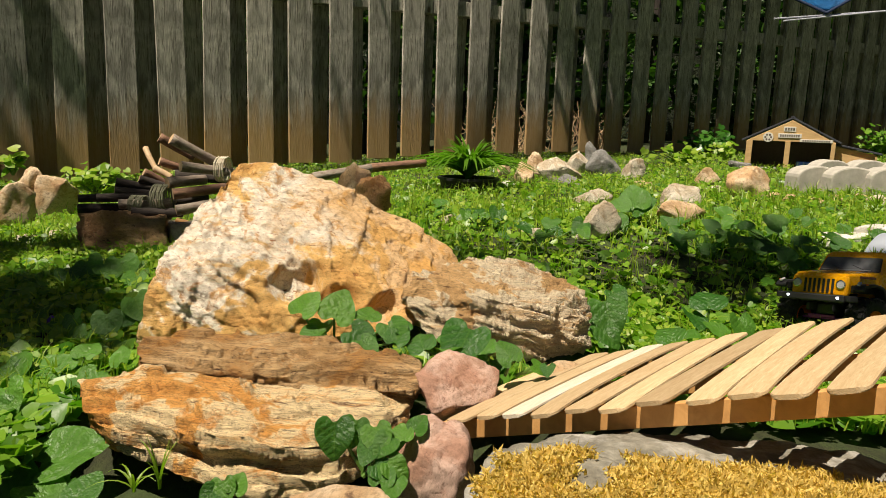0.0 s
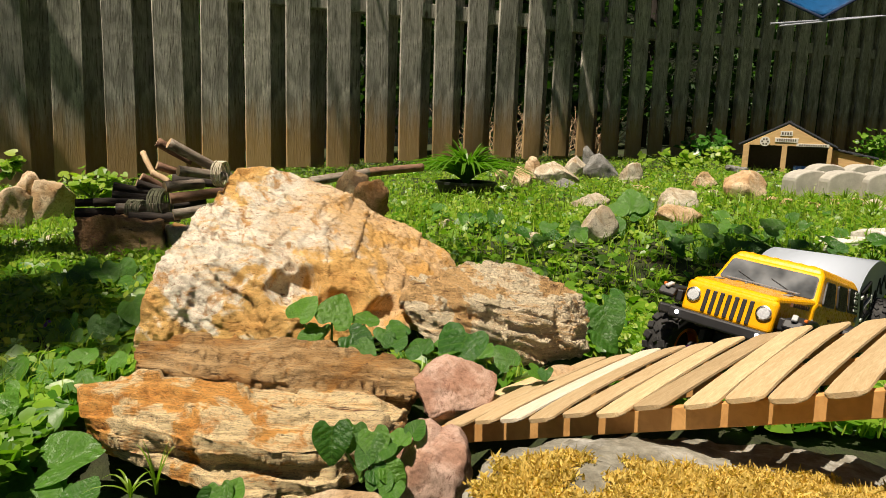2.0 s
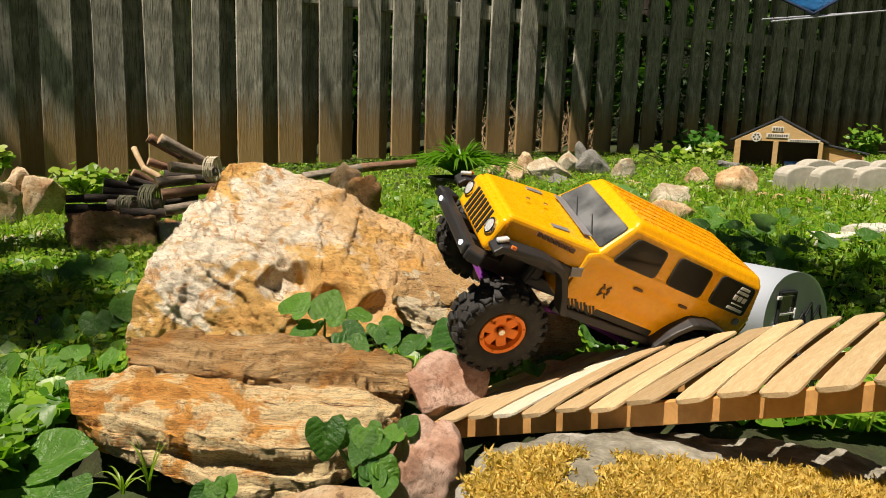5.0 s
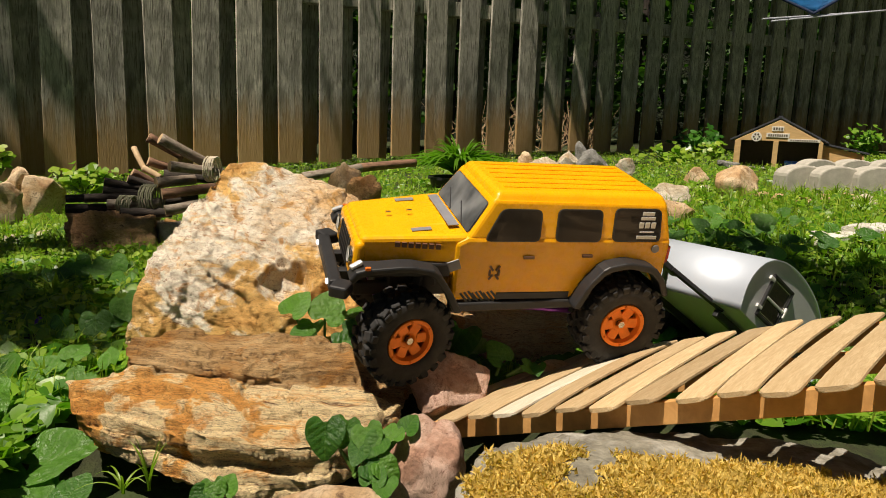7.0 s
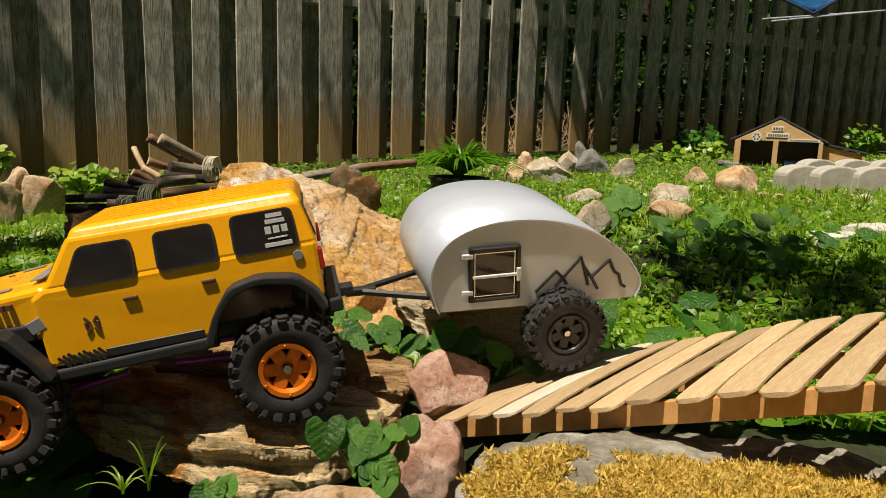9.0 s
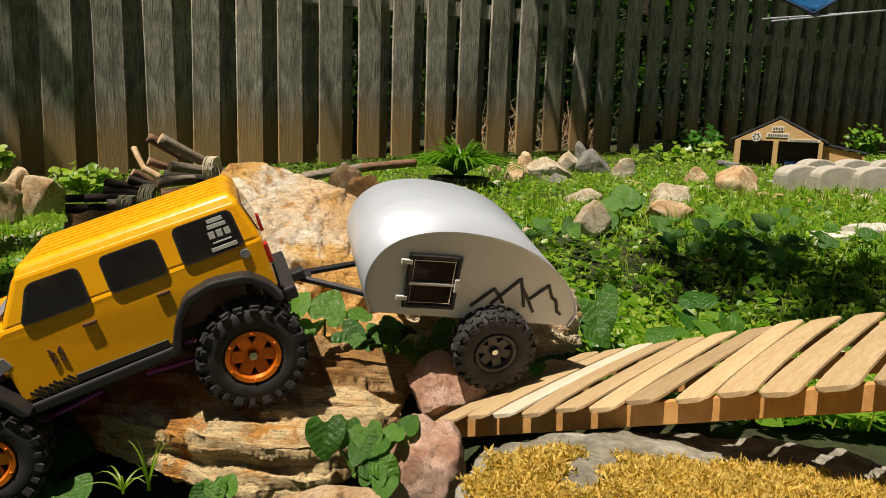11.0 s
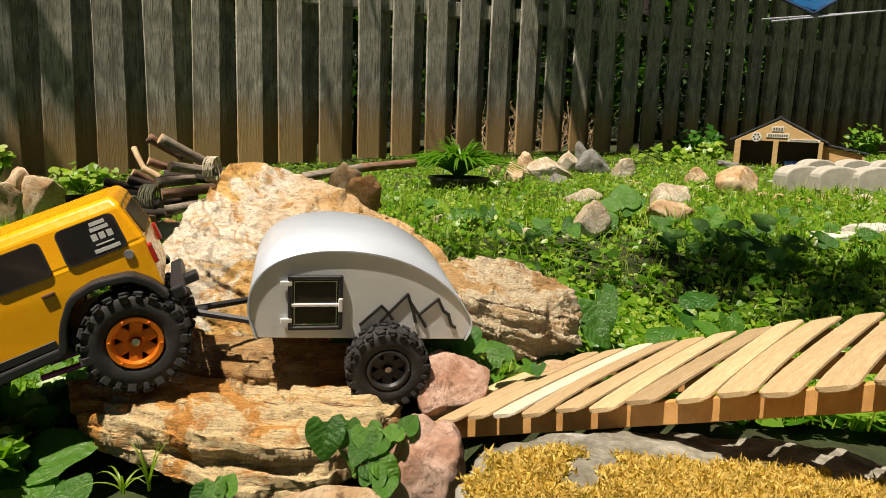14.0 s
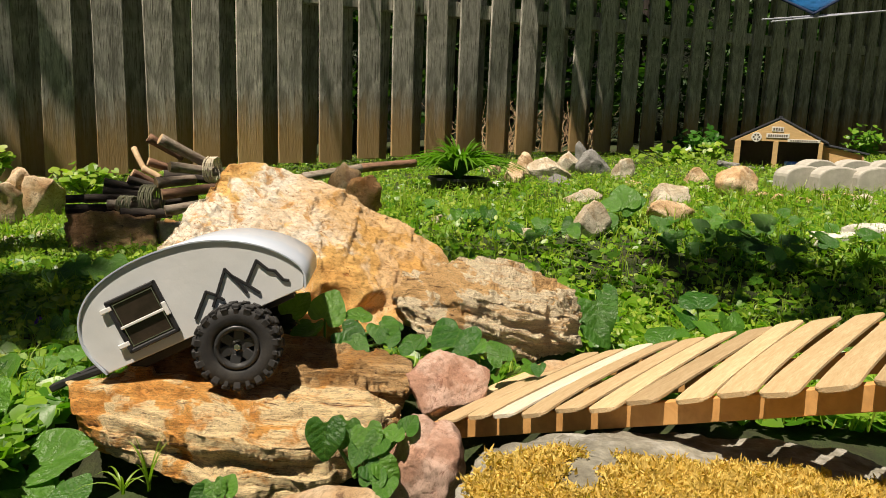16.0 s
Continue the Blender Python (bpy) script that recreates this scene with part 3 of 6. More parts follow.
k = Mat("lit_led", (0.9, 0.95, 1.0), 0.2)
k.set("Emission Color", (0.9, 0.95, 1, 1)).set("Emission Strength", 2.5)
M_LED = k.m


def lathe(profile, sides=40):
    """A ring about the y axis from (radius, y) points, closed."""
    bm = bmesh.new()
    rows = []
    for i in range(sides):
        a = 2 * math.pi * i / sides
        rows.append([bm.verts.new((r * math.cos(a), y, r * math.sin(a))) for r, y in profile])
    n = len(profile)
    for i in range(sides):
        a, b = rows[i], rows[(i + 1) % sides]
        for j in range(n):
            bm.faces.new((a[j], a[(j + 1) % n], b[(j + 1) % n], b[j]))
    bmesh.ops.recalc_face_normals(bm, faces=bm.faces)
    return bm


LUGS = {}


def lug_meshes(r, w):
    """The kinds of rubber lugs of a tyre, made once for each size."""
    if r not in LUGS:
        LUGS[r] = {}
        for kind, size, bevel in (("long", (r * 0.20, w * 0.60, r * 0.095), 0.02), ("short", (r * 0.19, w * 0.46, r * 0.095), 0.02), ("wide_side", (r * 0.17, w * 0.12, r * 0.19), 0.018),
                                  ("side", (r * 0.11, w * 0.12, r * 0.15), 0.015), ("middle", (r * 0.12, w * 0.52, r * 0.09), 0.015)):
            bm = box(*size, r * bevel, None, None, 1)
            me = bpy.data.meshes.new("tread_lug")
            bm.to_mesh(me)
            bm.free()
            me.materials.append(M_RUBBER)
            LUGS[r][kind] = me
    return LUGS[r]


def tread_lug(me, wheel, m):
    ob = new("tread_lug", me)
    ob.parent = wheel
    ob.matrix_local = m


def make_wheel(parent, r, rim_r, width, rim_mat, spokes, outer):
    """A wheel about y; outer is +1 or -1, the side that shows."""
    wheel = empty("wheel", Matrix())
    wheel.parent = parent
    w = width / 2
    tyre = lathe([(rim_r, -w * 0.8), (rim_r + 0.2 * (r - rim_r), -w), (r * 0.86, -w * 1.02), (r * 0.945, -w * 0.8), (r * 0.95, 0), (r * 0.945, w * 0.8),
                  (r * 0.86, w * 1.02), (rim_r + 0.2 * (r - rim_r), w), (rim_r, w * 0.8)])
    for f in tyre.faces:
        f.smooth = True
    part("tyre", tyre, M_RUBBER, wheel, "black rubber tyre with chunky mud tread")
    lug = lug_meshes(r, w)
    for i in range(22):
        a = 360 / 22 * i
        for side in (-1, 1):
            spin = Matrix.Rotation(radians(a + (8.2 if side > 0 else 0)), 4, "Y")
            tread_lug(lug["long" if i % 2 else "short"], wheel, spin @ Matrix.Translation((0, side * w * (0.98 - (0.60 if i % 2 else 0.46) / 2), r * 0.965)) @ pose(0, 0, 0, 0, 0, side * (20 if i % 2 else -12)))
            tread_lug(lug["wide_side" if i % 2 else "side"], wheel, spin @ Matrix.Translation((0, side * w * 1.0, r * 0.865)) @ pose(0, 0, 0, side * -14, 0, 0))
        spin = Matrix.Rotation(radians(a + 4), 4, "Y")
        tread_lug(lug["middle"], wheel, spin @ Matrix.Translation((0, w * (0.14 if i % 2 else -0.14), r * 0.96)) @ pose(0, 0, 0, 0, 0, 38 if i % 2 else -38))
    o = outer
    rim = lathe([(rim_r * 0.76, o * w * 0.66), (rim_r * 0.86, o * w * 0.94), (rim_r * 1.02, o * w * 0.96), (rim_r * 1.04, o * w * 0.8), (rim_r * 1.0, -o * w * 0.8), (rim_r * 0.84, -o * w * 0.8)], 36)
    disc = lathe([(rim_r * 0.16, o * w * 0.52), (rim_r * 0.40, o * w * 0.62), (rim_r * 0.54, o * w * 0.57), (rim_r * 0.54, o * w * 0.4), (rim_r * 0.16, o * w * 0.35)], 30)
    merge(disc, rim)
    for i in range(spokes):
        m = Matrix.Rotation(2 * math.pi * i / spokes, 4, "Y")
        one = box(rim_r * 0.50, w * 0.2, rim_r * 0.56, rim_r * 0.05, m @ Matrix.Translation((0, o * w * 0.58, rim_r * 0.62)) @ pose(0, 0, 0, o * -9, 0, 0))
        merge(one, rim)
        rod(rim_r * 0.05, rim_r * 0.05, w * 0.12, Matrix.Rotation(2 * math.pi * (i + 0.5) / spokes, 4, "Y") @ Matrix.Translation((0, o * w * 0.95, rim_r * 0.94)) @ pose(0, 0, 0, 90), rim, 6)
    for f in rim.faces:
        f.smooth = f.calc_area() < 4e-6
    rim_ob = part("rim", rim, rim_mat, wheel)
    part("brake_disc", rod(rim_r * 0.83, rim_r * 0.83, w * 0.2, pose(0, o * w * 0.05, 0, 90), None, 24), M_BLACK, wheel)
    part("wheel_nut", rod(rim_r * 0.17, rim_r * 0.15, w * 0.3, pose(0, o * w * 0.66, 0, 90), None, 6, rim_r * 0.02), M_STEEL, wheel, "bright steel wheel nut")
    return wheel


def wedge(corners, bevel, segments=3):
    """A block from its eight corners: four below, four above, each ring in the same order."""
    bm = bmesh.new()
    v = [bm.verts.new(c) for c in corners]
    for f in ((3, 2, 1, 0), (4, 5, 6, 7), (0, 1, 5, 4), (1, 2, 6, 5), (2, 3, 7, 6), (3, 0, 4, 7)):
        bm.faces.new([v[i] for i in f])
    bmesh.ops.recalc_face_normals(bm, faces=bm.faces)
    if bevel:
        bmesh.ops.bevel(bm, geom=bm.edges[:], offset=bevel, segments=segments, affect="EDGES", profile=0.5)
    return bm


def pane_bm(corners, grow, depth, radius):
    """A rounded pane laid on a flat quad, proud by depth."""
    c = [Vector(p) for p in corners]
    mid = sum(c, Vector()) / 4
    c = [mid + (p - mid) * (1 + grow / (p - mid).length) for p in c]
    n = (c[1] - c[0]).cross(c[3] - c[0]).normalized()
    pts = []
    for i in range(4):
        a, p, b = c[i - 1], c[i], c[(i + 1) % 4]
        pa, pb = p + (a - p).normalized() * radius, p + (b - p).normalized() * radius
        for s in range(5):
            q = s / 4
            pts.append(pa * (1 - q) ** 2 + p * 2 * q * (1 - q) + pb * q ** 2)
    bm = bmesh.new()
    low = [bm.verts.new(p - n * 0.001) for p in pts]
    top = [bm.verts.new(p + n * depth) for p in pts]
    bm.faces.new(top)
    bm.faces.new(low[::-1])
    for i in range(len(pts)):
        j = (i + 1) % len(pts)
        bm.faces.new((low[i], low[j], top[j], top[i]))
    bmesh.ops.recalc_face_normals(bm, faces=bm.faces)
    return bm


FRONT_X, REAR_X, TYRE_R, TRACK = 0.0575, -0.0705, 0.0268, 0.0375


def rounded(pts, times=1):
    """A closed outline with its corners cut round."""
    for _ in range(times):
        out = []
        for (ax, az), (bx, bz) in zip(pts, pts[1:] + pts[:1]):
            out += [(ax * 0.85 + bx * 0.15, az * 0.85 + bz * 0.15), (ax * 0.15 + bx * 0.85, az * 0.15 + bz * 0.85)]
        pts = out
    return pts


def mark_bm(count, pitch, wide, high, m, depth):
    """A row of plain bars in place of a maker's mark."""
    bm = bmesh.new()
    for j in range(count):
        box(wide, high, depth, 0, m @ Matrix.Translation(((j - (count - 1) / 2) * pitch, 0, 0)), bm)
    return bm


def text_bm(words, size, m, depth=0.0002):
    """Raised print from the built-in letters."""
    cu = bpy.data.curves.new("print", "FONT")
    cu.body, cu.size, cu.extrude, cu.align_x, cu.align_y = words, size, depth, "CENTER", "CENTER"
    ob = bpy.data.objects.new("print", cu)
    me = bpy.data.meshes.new_from_object(ob)
    bm = bmesh.new()
    bm.from_mesh(me)
    bmesh.ops.transform(bm, matrix=m, verts=bm.verts)
    bpy.data.objects.remove(ob)
    bpy.data.curves.remove(cu)
    return bm


SIDE_LEFT = Matrix(((-1, 0, 0, 0), (0, 0, 1, 0), (0, 1, 0, 0), (0, 0, 0, 1)))


def make_car():
    car = tagged(empty("toy_car", Matrix()), "yellow toy four-wheel-drive car with orange wheels", "toy car")
    # lower body with the rear wheel arches cut out
    low = [(0.033, 0.0165), (-0.040, 0.0165)]
    low += [(-0.0405, 0.018), (-0.046, 0.029), (-0.055, 0.0365), (-0.068, 0.0385), (-0.082, 0.0355), (-0.0885, 0.027), (-0.0945, 0.025), (-0.0955, 0.0535), (0.027, 0.0535), (0.0335, 0.050)]
    body = extrude_outline(low, 0.0755, 0.0022)
    for v in body.verts:
        if v.co.z > 0.045:
            v.co.y *= 0.985
    part("body", body, M_PAINT, car, "glossy yellow body with printed marks")
    hood = wedge([(0.086, -0.027, 0.030), (0.086, 0.027, 0.030), (0.028, 0.0365, 0.030), (0.028, -0.0365, 0.030),
                  (0.0835, -0.0285, 0.0500), (0.0835, 0.0285, 0.0500), (0.026, 0.0365, 0.0545), (0.026, -0.0365, 0.0545)], 0.003)
    part("hood", hood, M_PAINT, car)
    bulge = wedge([(0.079, -0.016, 0.047), (0.079, 0.016, 0.047), (0.028, 0.021, 0.052), (0.028, -0.021, 0.052),
                   (0.076, -0.0145, 0.0496), (0.076, 0.0145, 0.0496), (0.029, 0.0185, 0.0552), (0.029, -0.0185, 0.0552)], 0.0012)
    part("hood_bulge", bulge, M_PAINT, car)
    grille = wedge([(0.0885, -0.030, 0.0255), (0.0885, 0.030, 0.0255), (0.080, 0.030, 0.0255), (0.080, -0.030, 0.0255),
                    (0.0860, -0.0305, 0.0478), (0.0860, 0.0305, 0.0478), (0.080, 0.0305, 0.0478), (0.080, -0.0305, 0.0478)], 0.0035, 4)
    grille_ob = part("grille", grille, M_PAINT, car)
    for i in range(7):
        y = (i - 3) * 0.0049
        bm = box(0.0012, 0.0027, 0.0155, 0.0005, Matrix.Translation((0.0875, y, 0.0362)) @ pose(0, 0, 0, 0, -6.5))
        part("slot", bm, M_BLACK, grille_ob, "dark grille slot")
    for s in (-1, 1):
        bm = lathe([(0.0001, 0.0012), (0.0036, 0.0009), (0.0042, 0.0), (0.0042, -0.002), (0.0001, -0.002)], 24)
        bmesh.ops.transform(bm, matrix=Matrix.Translation((0.0875, s * 0.0233, 0.0382)) @ pose(0, 0, 0, 0, -6.5) @ pose(0, 0, 0, 0, 0, -90), verts=bm.verts)
        lamp = part("headlight", bm, M_LENS, car, "round clear headlight")
        ring = lathe([(0.0040, 0.0013), (0.0049, 0.0010), (0.0049, -0.001), (0.0040, -0.001)], 24)
        bmesh.ops.transform(ring, matrix=Matrix.Translation((0.0875, s * 0.0233, 0.0382)) @ pose(0, 0, 0, 0, -6.5) @ pose(0, 0, 0, 0, 0, -90), verts=ring.verts)
        part("bezel", ring, M_STEEL, lamp)
    # cabin and roof
    cabin = wedge([(0.0285, -0.0368, 0.0515), (0.0285, 0.0368, 0.0515), (-0.0955, 0.0372, 0.0515), (-0.0955, -0.0372, 0.0515),
                   (0.0135, -0.0325, 0.0742), (0.0135, 0.0325, 0.0742), (-0.0905, 0.0330, 0.0735), (-0.0905, -0.0330, 0.0735)], 0.0025)
    part("cabin", cabin, M_PAINT, car)
    roof = wedge([(0.0150, -0.0338, 0.0705), (0.0150, 0.0338, 0.0705), (-0.0922, 0.0342, 0.0705), (-0.0922, -0.0342, 0.0705),
                  (0.0115, -0.0290, 0.0775), (0.0115, 0.0290, 0.0775), (-0.0885, 0.0290, 0.0775), (-0.0885, -0.0290, 0.0775)], 0.0026, 4)
    roof_ob = part("roof", roof, M_PAINT, car, "yellow roof with long ribs")
    for i in range(6):
        part("rib", box(0.090, 0.0024, 0.0008, 0.0003, Matrix.Translation((-0.039, (i - 2.5) * 0.0086, 0.0777))), M_PAINT, roof_ob)
    # windows
    def shell(x, z, side, back=None):
        q = (z - 0.0515) / 0.0225
        return (x, side * (0.0368 + (0.0327 - 0.0368) * q + 0.0004), z)
    def window(name, x0, x1, x2, x3, z0, z1, side):
        cs = [shell(x0, z0, side), shell(x1, z0, side), shell(x2, z1, side), shell(x3, z1, side)]
        if side > 0:
            cs = cs[::-1]
        frame_ob = part(name, pane_bm(cs, 0.0011, 0.0002, 0.0036), M_BLACK, car, "dark window in a black rubber seal")
        part("pane", pane_bm(cs, 0.0, 0.0005, 0.003), M_GLASS, frame_ob)
    for s in (-1, 1):
        window("door_window", 0.0175, -0.0125, -0.0128, 0.0085, 0.0522, 0.0685, s)
        window("door_window", -0.0235, -0.0490, -0.0490, -0.0240, 0.0522, 0.0690, s)
        window("rear_window", -0.0580, -0.0865, -0.0855, -0.0585, 0.0525, 0.0700, s)
    def face(y, z, x_low, x_high, z_low, z_high, proud):
        return (x_low + (x_high - x_low) * (z - z_low) / (z_high - z_low) + proud, y, z)
    cs = [face(-0.0325, 0.0545, 0.0285, 0.0135, 0.0515, 0.0742, 0.0), face(0.0325, 0.0545, 0.0285, 0.0135, 0.0515, 0.0742, 0.0),
          face(0.0295, 0.0705, 0.0285, 0.0135, 0.0515, 0.0742, 0.0), face(-0.0295, 0.0705, 0.0285, 0.0135, 0.0515, 0.0742, 0.0)]
    screen = part("windscreen", pane_bm(cs, 0.0009, 0.0002, 0.003), M_BLACK, car)
    k = Mat("windscreen_glass", (0.10, 0.11, 0.12), 0.05)
    k.color(k.ramp(k.noise(k.space(), 45, 3, 0.5), [(0.35, (0.05, 0.055, 0.06)), (0.65, (0.20, 0.21, 0.22))]))
    part("pane", pane_bm(cs, 0.0, 0.0005, 0.0025), k.m, screen, "smoky clear windscreen")
    for y in (0.012, -0.012):
        part("wiper", bar((0.0268, y + 0.008, 0.0552), (0.0225, y - 0.010, 0.0618), 0.0004), M_BLACK, car)
    cs = [(-0.0953, 0.027, 0.0535), (-0.0953, -0.027, 0.0535), (-0.0918, -0.025, 0.0685), (-0.0918, 0.025, 0.0685)]
    part("tailgate_window", pane_bm(cs, 0.0, 0.0005, 0.003), M_GLASS, car)
    # fender flares, sills and bumpers
    for s in (-1, 1):
        for name, outer, inner in (("front_flare", [(0.091, 0.0335), (0.087, 0.0392), (0.060, 0.0415), (0.044, 0.0385), (0.034, 0.0235), (0.0285, 0.0135)],
                                    [(0.0335, 0.0135), (0.0385, 0.0235), (0.047, 0.0355), (0.060, 0.0382), (0.084, 0.0358), (0.088, 0.0315)]),
                                   ("rear_flare", [(-0.036, 0.0145), (-0.043, 0.029), (-0.052, 0.0400), (-0.066, 0.0430), (-0.083, 0.0400), (-0.0915, 0.0315), (-0.0955, 0.0215)],
                                    [(-0.0915, 0.0215), (-0.0875, 0.0300), (-0.081, 0.0362), (-0.066, 0.0392), (-0.054, 0.0365), (-0.0465, 0.028), (-0.041, 0.0145)])):
            bm = extrude_outline(rounded(outer + inner), 0.0115, 0.0010)
            bmesh.ops.translate(bm, verts=bm.verts, vec=(0, s * 0.0415, 0))
            part(name, bm, M_BLACK, car, "matt black plastic fender flare")
        part("inner_fender", box(0.050, 0.005, 0.008, 0.001, Matrix.Translation((0.060, s * 0.0345, 0.0345))), M_BLACK, car)
        part("sill", box(0.076, 0.006, 0.0055, 0.0012, Matrix.Translation((-0.004, s * 0.0365, 0.0135)) @ pose(0, 0, 0, 0, 1)), M_BLACK, car, "black side step under the doors")
        part("indicator", box(0.007, 0.0035, 0.0022, 0.0008, Matrix.Translation((0.0868, s * 0.0415, 0.0402)) @ pose(0, 0, 0, 0, 25, s * 12)), M_LENS, car)
        part("side_marker", box(0.003, 0.002, 0.002, 0.0005, Matrix.Translation((0.0815, s * 0.0468, 0.0402))), M_AMBER, car)
        part("tail_light", box(0.003, 0.0055, 0.0105, 0.0008, Matrix.Translation((-0.0955, s * 0.0335, 0.0435))), M_RED, car, "red tail light in a dark housing")
        part("door_handle", box(0.0065, 0.0016, 0.0019, 0.0006, Matrix.Translation((-0.0085, s * 0.0381, 0.0425))), M_DECAL, car)
        part("door_handle", box(0.0065, 0.0016, 0.0019, 0.0006, Matrix.Translation((-0.0435, s * 0.0381, 0.0435))), M_DECAL, car)
        part("fuel_cap", rod(0.0024, 0.0024, 0.001, Matrix.Translation((-0.0855, s * 0.0380, 0.0478)) @ pose(0, 0, 0, 90), None, 20, 0.0002), M_GREYDECAL, car, "grey round fuel cap")
        part("vent", box(0.007, 0.001, 0.006, 0.0004, Matrix.Translation((0.0335, s * 0.0372, 0.0375)) @ pose(0, 0, 0, 0, 20)), M_GREYDECAL, car)
        part("link", bar((0.054, s * 0.017, -0.004), (0.008, s * 0.012, -0.001), 0.0017), M_PURPLE, car, "purple metal suspension link")
        part("link", bar((-0.066, s * 0.017, -0.004), (-0.015, s * 0.012, -0.001), 0.0017), M_PURPLE, car, "purple metal suspension link")
        part("chassis_rail", box(0.175, 0.004, 0.008, 0.0008, Matrix.Translation((-0.004, s * 0.0125, 0.013))), M_BLACK, car)
        for x in (FRONT_X, REAR_X):
            part("shock", bar((x - 0.006, s * 0.021, 0.002), (x - 0.012, s * 0.017, 0.033), 0.0028), M_BLACK, car)
    bm = box(0.007, 0.066, 0.0075, 0.0014, Matrix.Translation((0.0955, 0, 0.0235)))
    for s in (-1, 1):
        box(0.010, 0.012, 0.0065, 0.0012, Matrix.Translation((0.0930, s * 0.036, 0.0240)) @ pose(0, 0, 0, 0, 0, -s * 28), bm)
        box(0.016, 0.006, 0.006, 0.0006, Matrix.Translation((0.086, s * 0.012, 0.0215)), bm)
    bumper = part("front_bumper", bm, M_BLACK, car, "black steel-style front bumper")
    for s in (-1, 1):
        part("driving_lamp", rod(0.0015, 0.0015, 0.002, Matrix.Translation((0.0992, s * 0.0265, 0.0240)) @ pose(0, 0, 0, 0, 90), None, 16, 0.0004), M_LED, bumper, "small lit driving lamp")
    bm = box(0.007, 0.070, 0.007, 0.0012, Matrix.Translation((-0.0985, 0, 0.0190)))
    box(0.012, 0.010, 0.005, 0.0008, Matrix.Translation((-0.103, 0, 0.0165)), bm)
    part("rear_bumper", bm, M_BLACK, car)
    bm = box(0.150, 0.020, 0.012, 0.002, Matrix.Translation((-0.004, 0, 0.012)))
    box(0.030, 0.030, 0.022, 0.002, Matrix.Translation((0.050, 0, 0.024)), bm)
    box(0.108, 0.066, 0.004, 0.001, Matrix.Translation((-0.031, 0, 0.019)), bm)
    part("underbody", bm, M_BLACK, car)
    # printed marks
    for s, flip in ((1, SIDE_LEFT), (-1, Matrix(((1, 0, 0, 0), (0, 0, -1, 0), (0, 1, 0, 0), (0, 0, 0, 1))))):
        m = Matrix.Translation((0.0535, s * 0.0336, 0.0476)) @ pose(0, 0, 0, 0, 0, -s * 8.5) @ flip
        part("hood_print", mark_bm(7, 0.0036, 0.0026, 0.0026, m, 0.0018), M_DECAL, car, "dark brown print along the hood")
        bm = bmesh.new()
        for q in (-1, 1):
            for a in (0, 1, 2):
                box(0.0012, 0.0008, 0.0036, 0.0002, Matrix.Translation((0.0103 + q * 0.0018 + q * (a % 2) * 0.0008, s * 0.0379, 0.0360 - a * 0.0026)) @ pose(0, 0, 0, 0, q * (35 - 35 * a)), bm, 1)
        part("door_emblem", bm, M_DECAL, car, "dark emblem printed on the door")
        bm = bmesh.new()
        for j in range(9):
            box(0.0012, 0.0007, 0.007, 0, Matrix.Translation((0.026 - j * 0.0022, s * 0.0378, 0.0185 + 0.0006 * (j % 3))) @ pose(0, 0, 0, 0, 40), bm)
        box(0.044, 0.0007, 0.0042, 0.0003, Matrix.Translation((-0.0145, s * 0.0378, 0.0192)), bm, 1)
        part("sill_stripe", bm, M_BLACK, car, "black slanted stripes along the sill")
        bm = bmesh.new()
        for j, (w, z) in enumerate(((0.0075, 0.0682), (0.0090, 0.0655), (0.0090, 0.0578), (0.0125, 0.0548))):
            q = (z - 0.0515) / 0.0225
            box(w, 0.0004, 0.0019 if j != 2 else 0.0007, 0, Matrix.Translation((-0.0780, s * (0.0368 - 0.0041 * q + 0.0017), z)), bm)
        part("window_sticker", bm, M_WHITE, car, "white sponsor marks on the window")
        q = (0.0620 - 0.0515) / 0.0225
        m = Matrix.Translation((-0.0780, s * (0.0368 - 0.0041 * q + 0.0016), 0.0616)) @ flip
        part("window_sticker", mark_bm(3, 0.0038, 0.0028, 0.0034, m, 0.0004), M_WHITE, car)
    slope = math.degrees(math.atan2(0.0055, 0.0575))
    for s in (-1, 1):
        z = 0.0527
        part("hood_vent", box(0.011, 0.0042, 0.0006, 0.0002, Matrix.Translation((0.050, s * 0.0238, z + 0.0004)) @ pose(0, 0, 0, 0, slope)), M_GREYDECAL, car, "grey hood vent print")
        part("hood_latch", box(0.004, 0.0014, 0.0016, 0.0004, Matrix.Translation((0.0755, s * 0.0255, 0.0490))), M_BLACK, car)
    part("cowl_panel", box(0.006, 0.050, 0.0006, 0.0002, Matrix.Translation((0.0325, 0, 0.0560)) @ pose(0, 0, 0, 0, slope)), M_GREYDECAL, car, "grey cowl print below the windscreen")
    for x in (0.064, 0.052):
        part("hood_pin", box(0.003, 0.0012, 0.0012, 0.0003, Matrix.Translation((x, 0, 0.0550 - (x - 0.052) * 0.1))), M_STEEL, car)
    # axles
    for x in (FRONT_X, REAR_X):
        bm = rod(0.0042, 0.0042, 0.058, pose(x, 0, 0, 90), None, 12)
        rod(0.0085, 0.0085, 0.012, Matrix.Translation((x, -0.006, 0)) @ pose(0, 0, 0, 0, 90), bm, 16, 0.002)
        part("axle", bm, M_BLACK, car)
    bm = bar((FRONT_X + 0.010, -0.026, 0.001), (FRONT_X + 0.010, 0.026, 0.001), 0.0013)
    box(0.004, 0.030, 0.004, 0.0008, Matrix.Translation((FRONT_X + 0.0085, -0.006, 0.003)), bm)
    part("steering_link", bm, M_PURPLE, car, "purple metal steering link")
    wheels = []
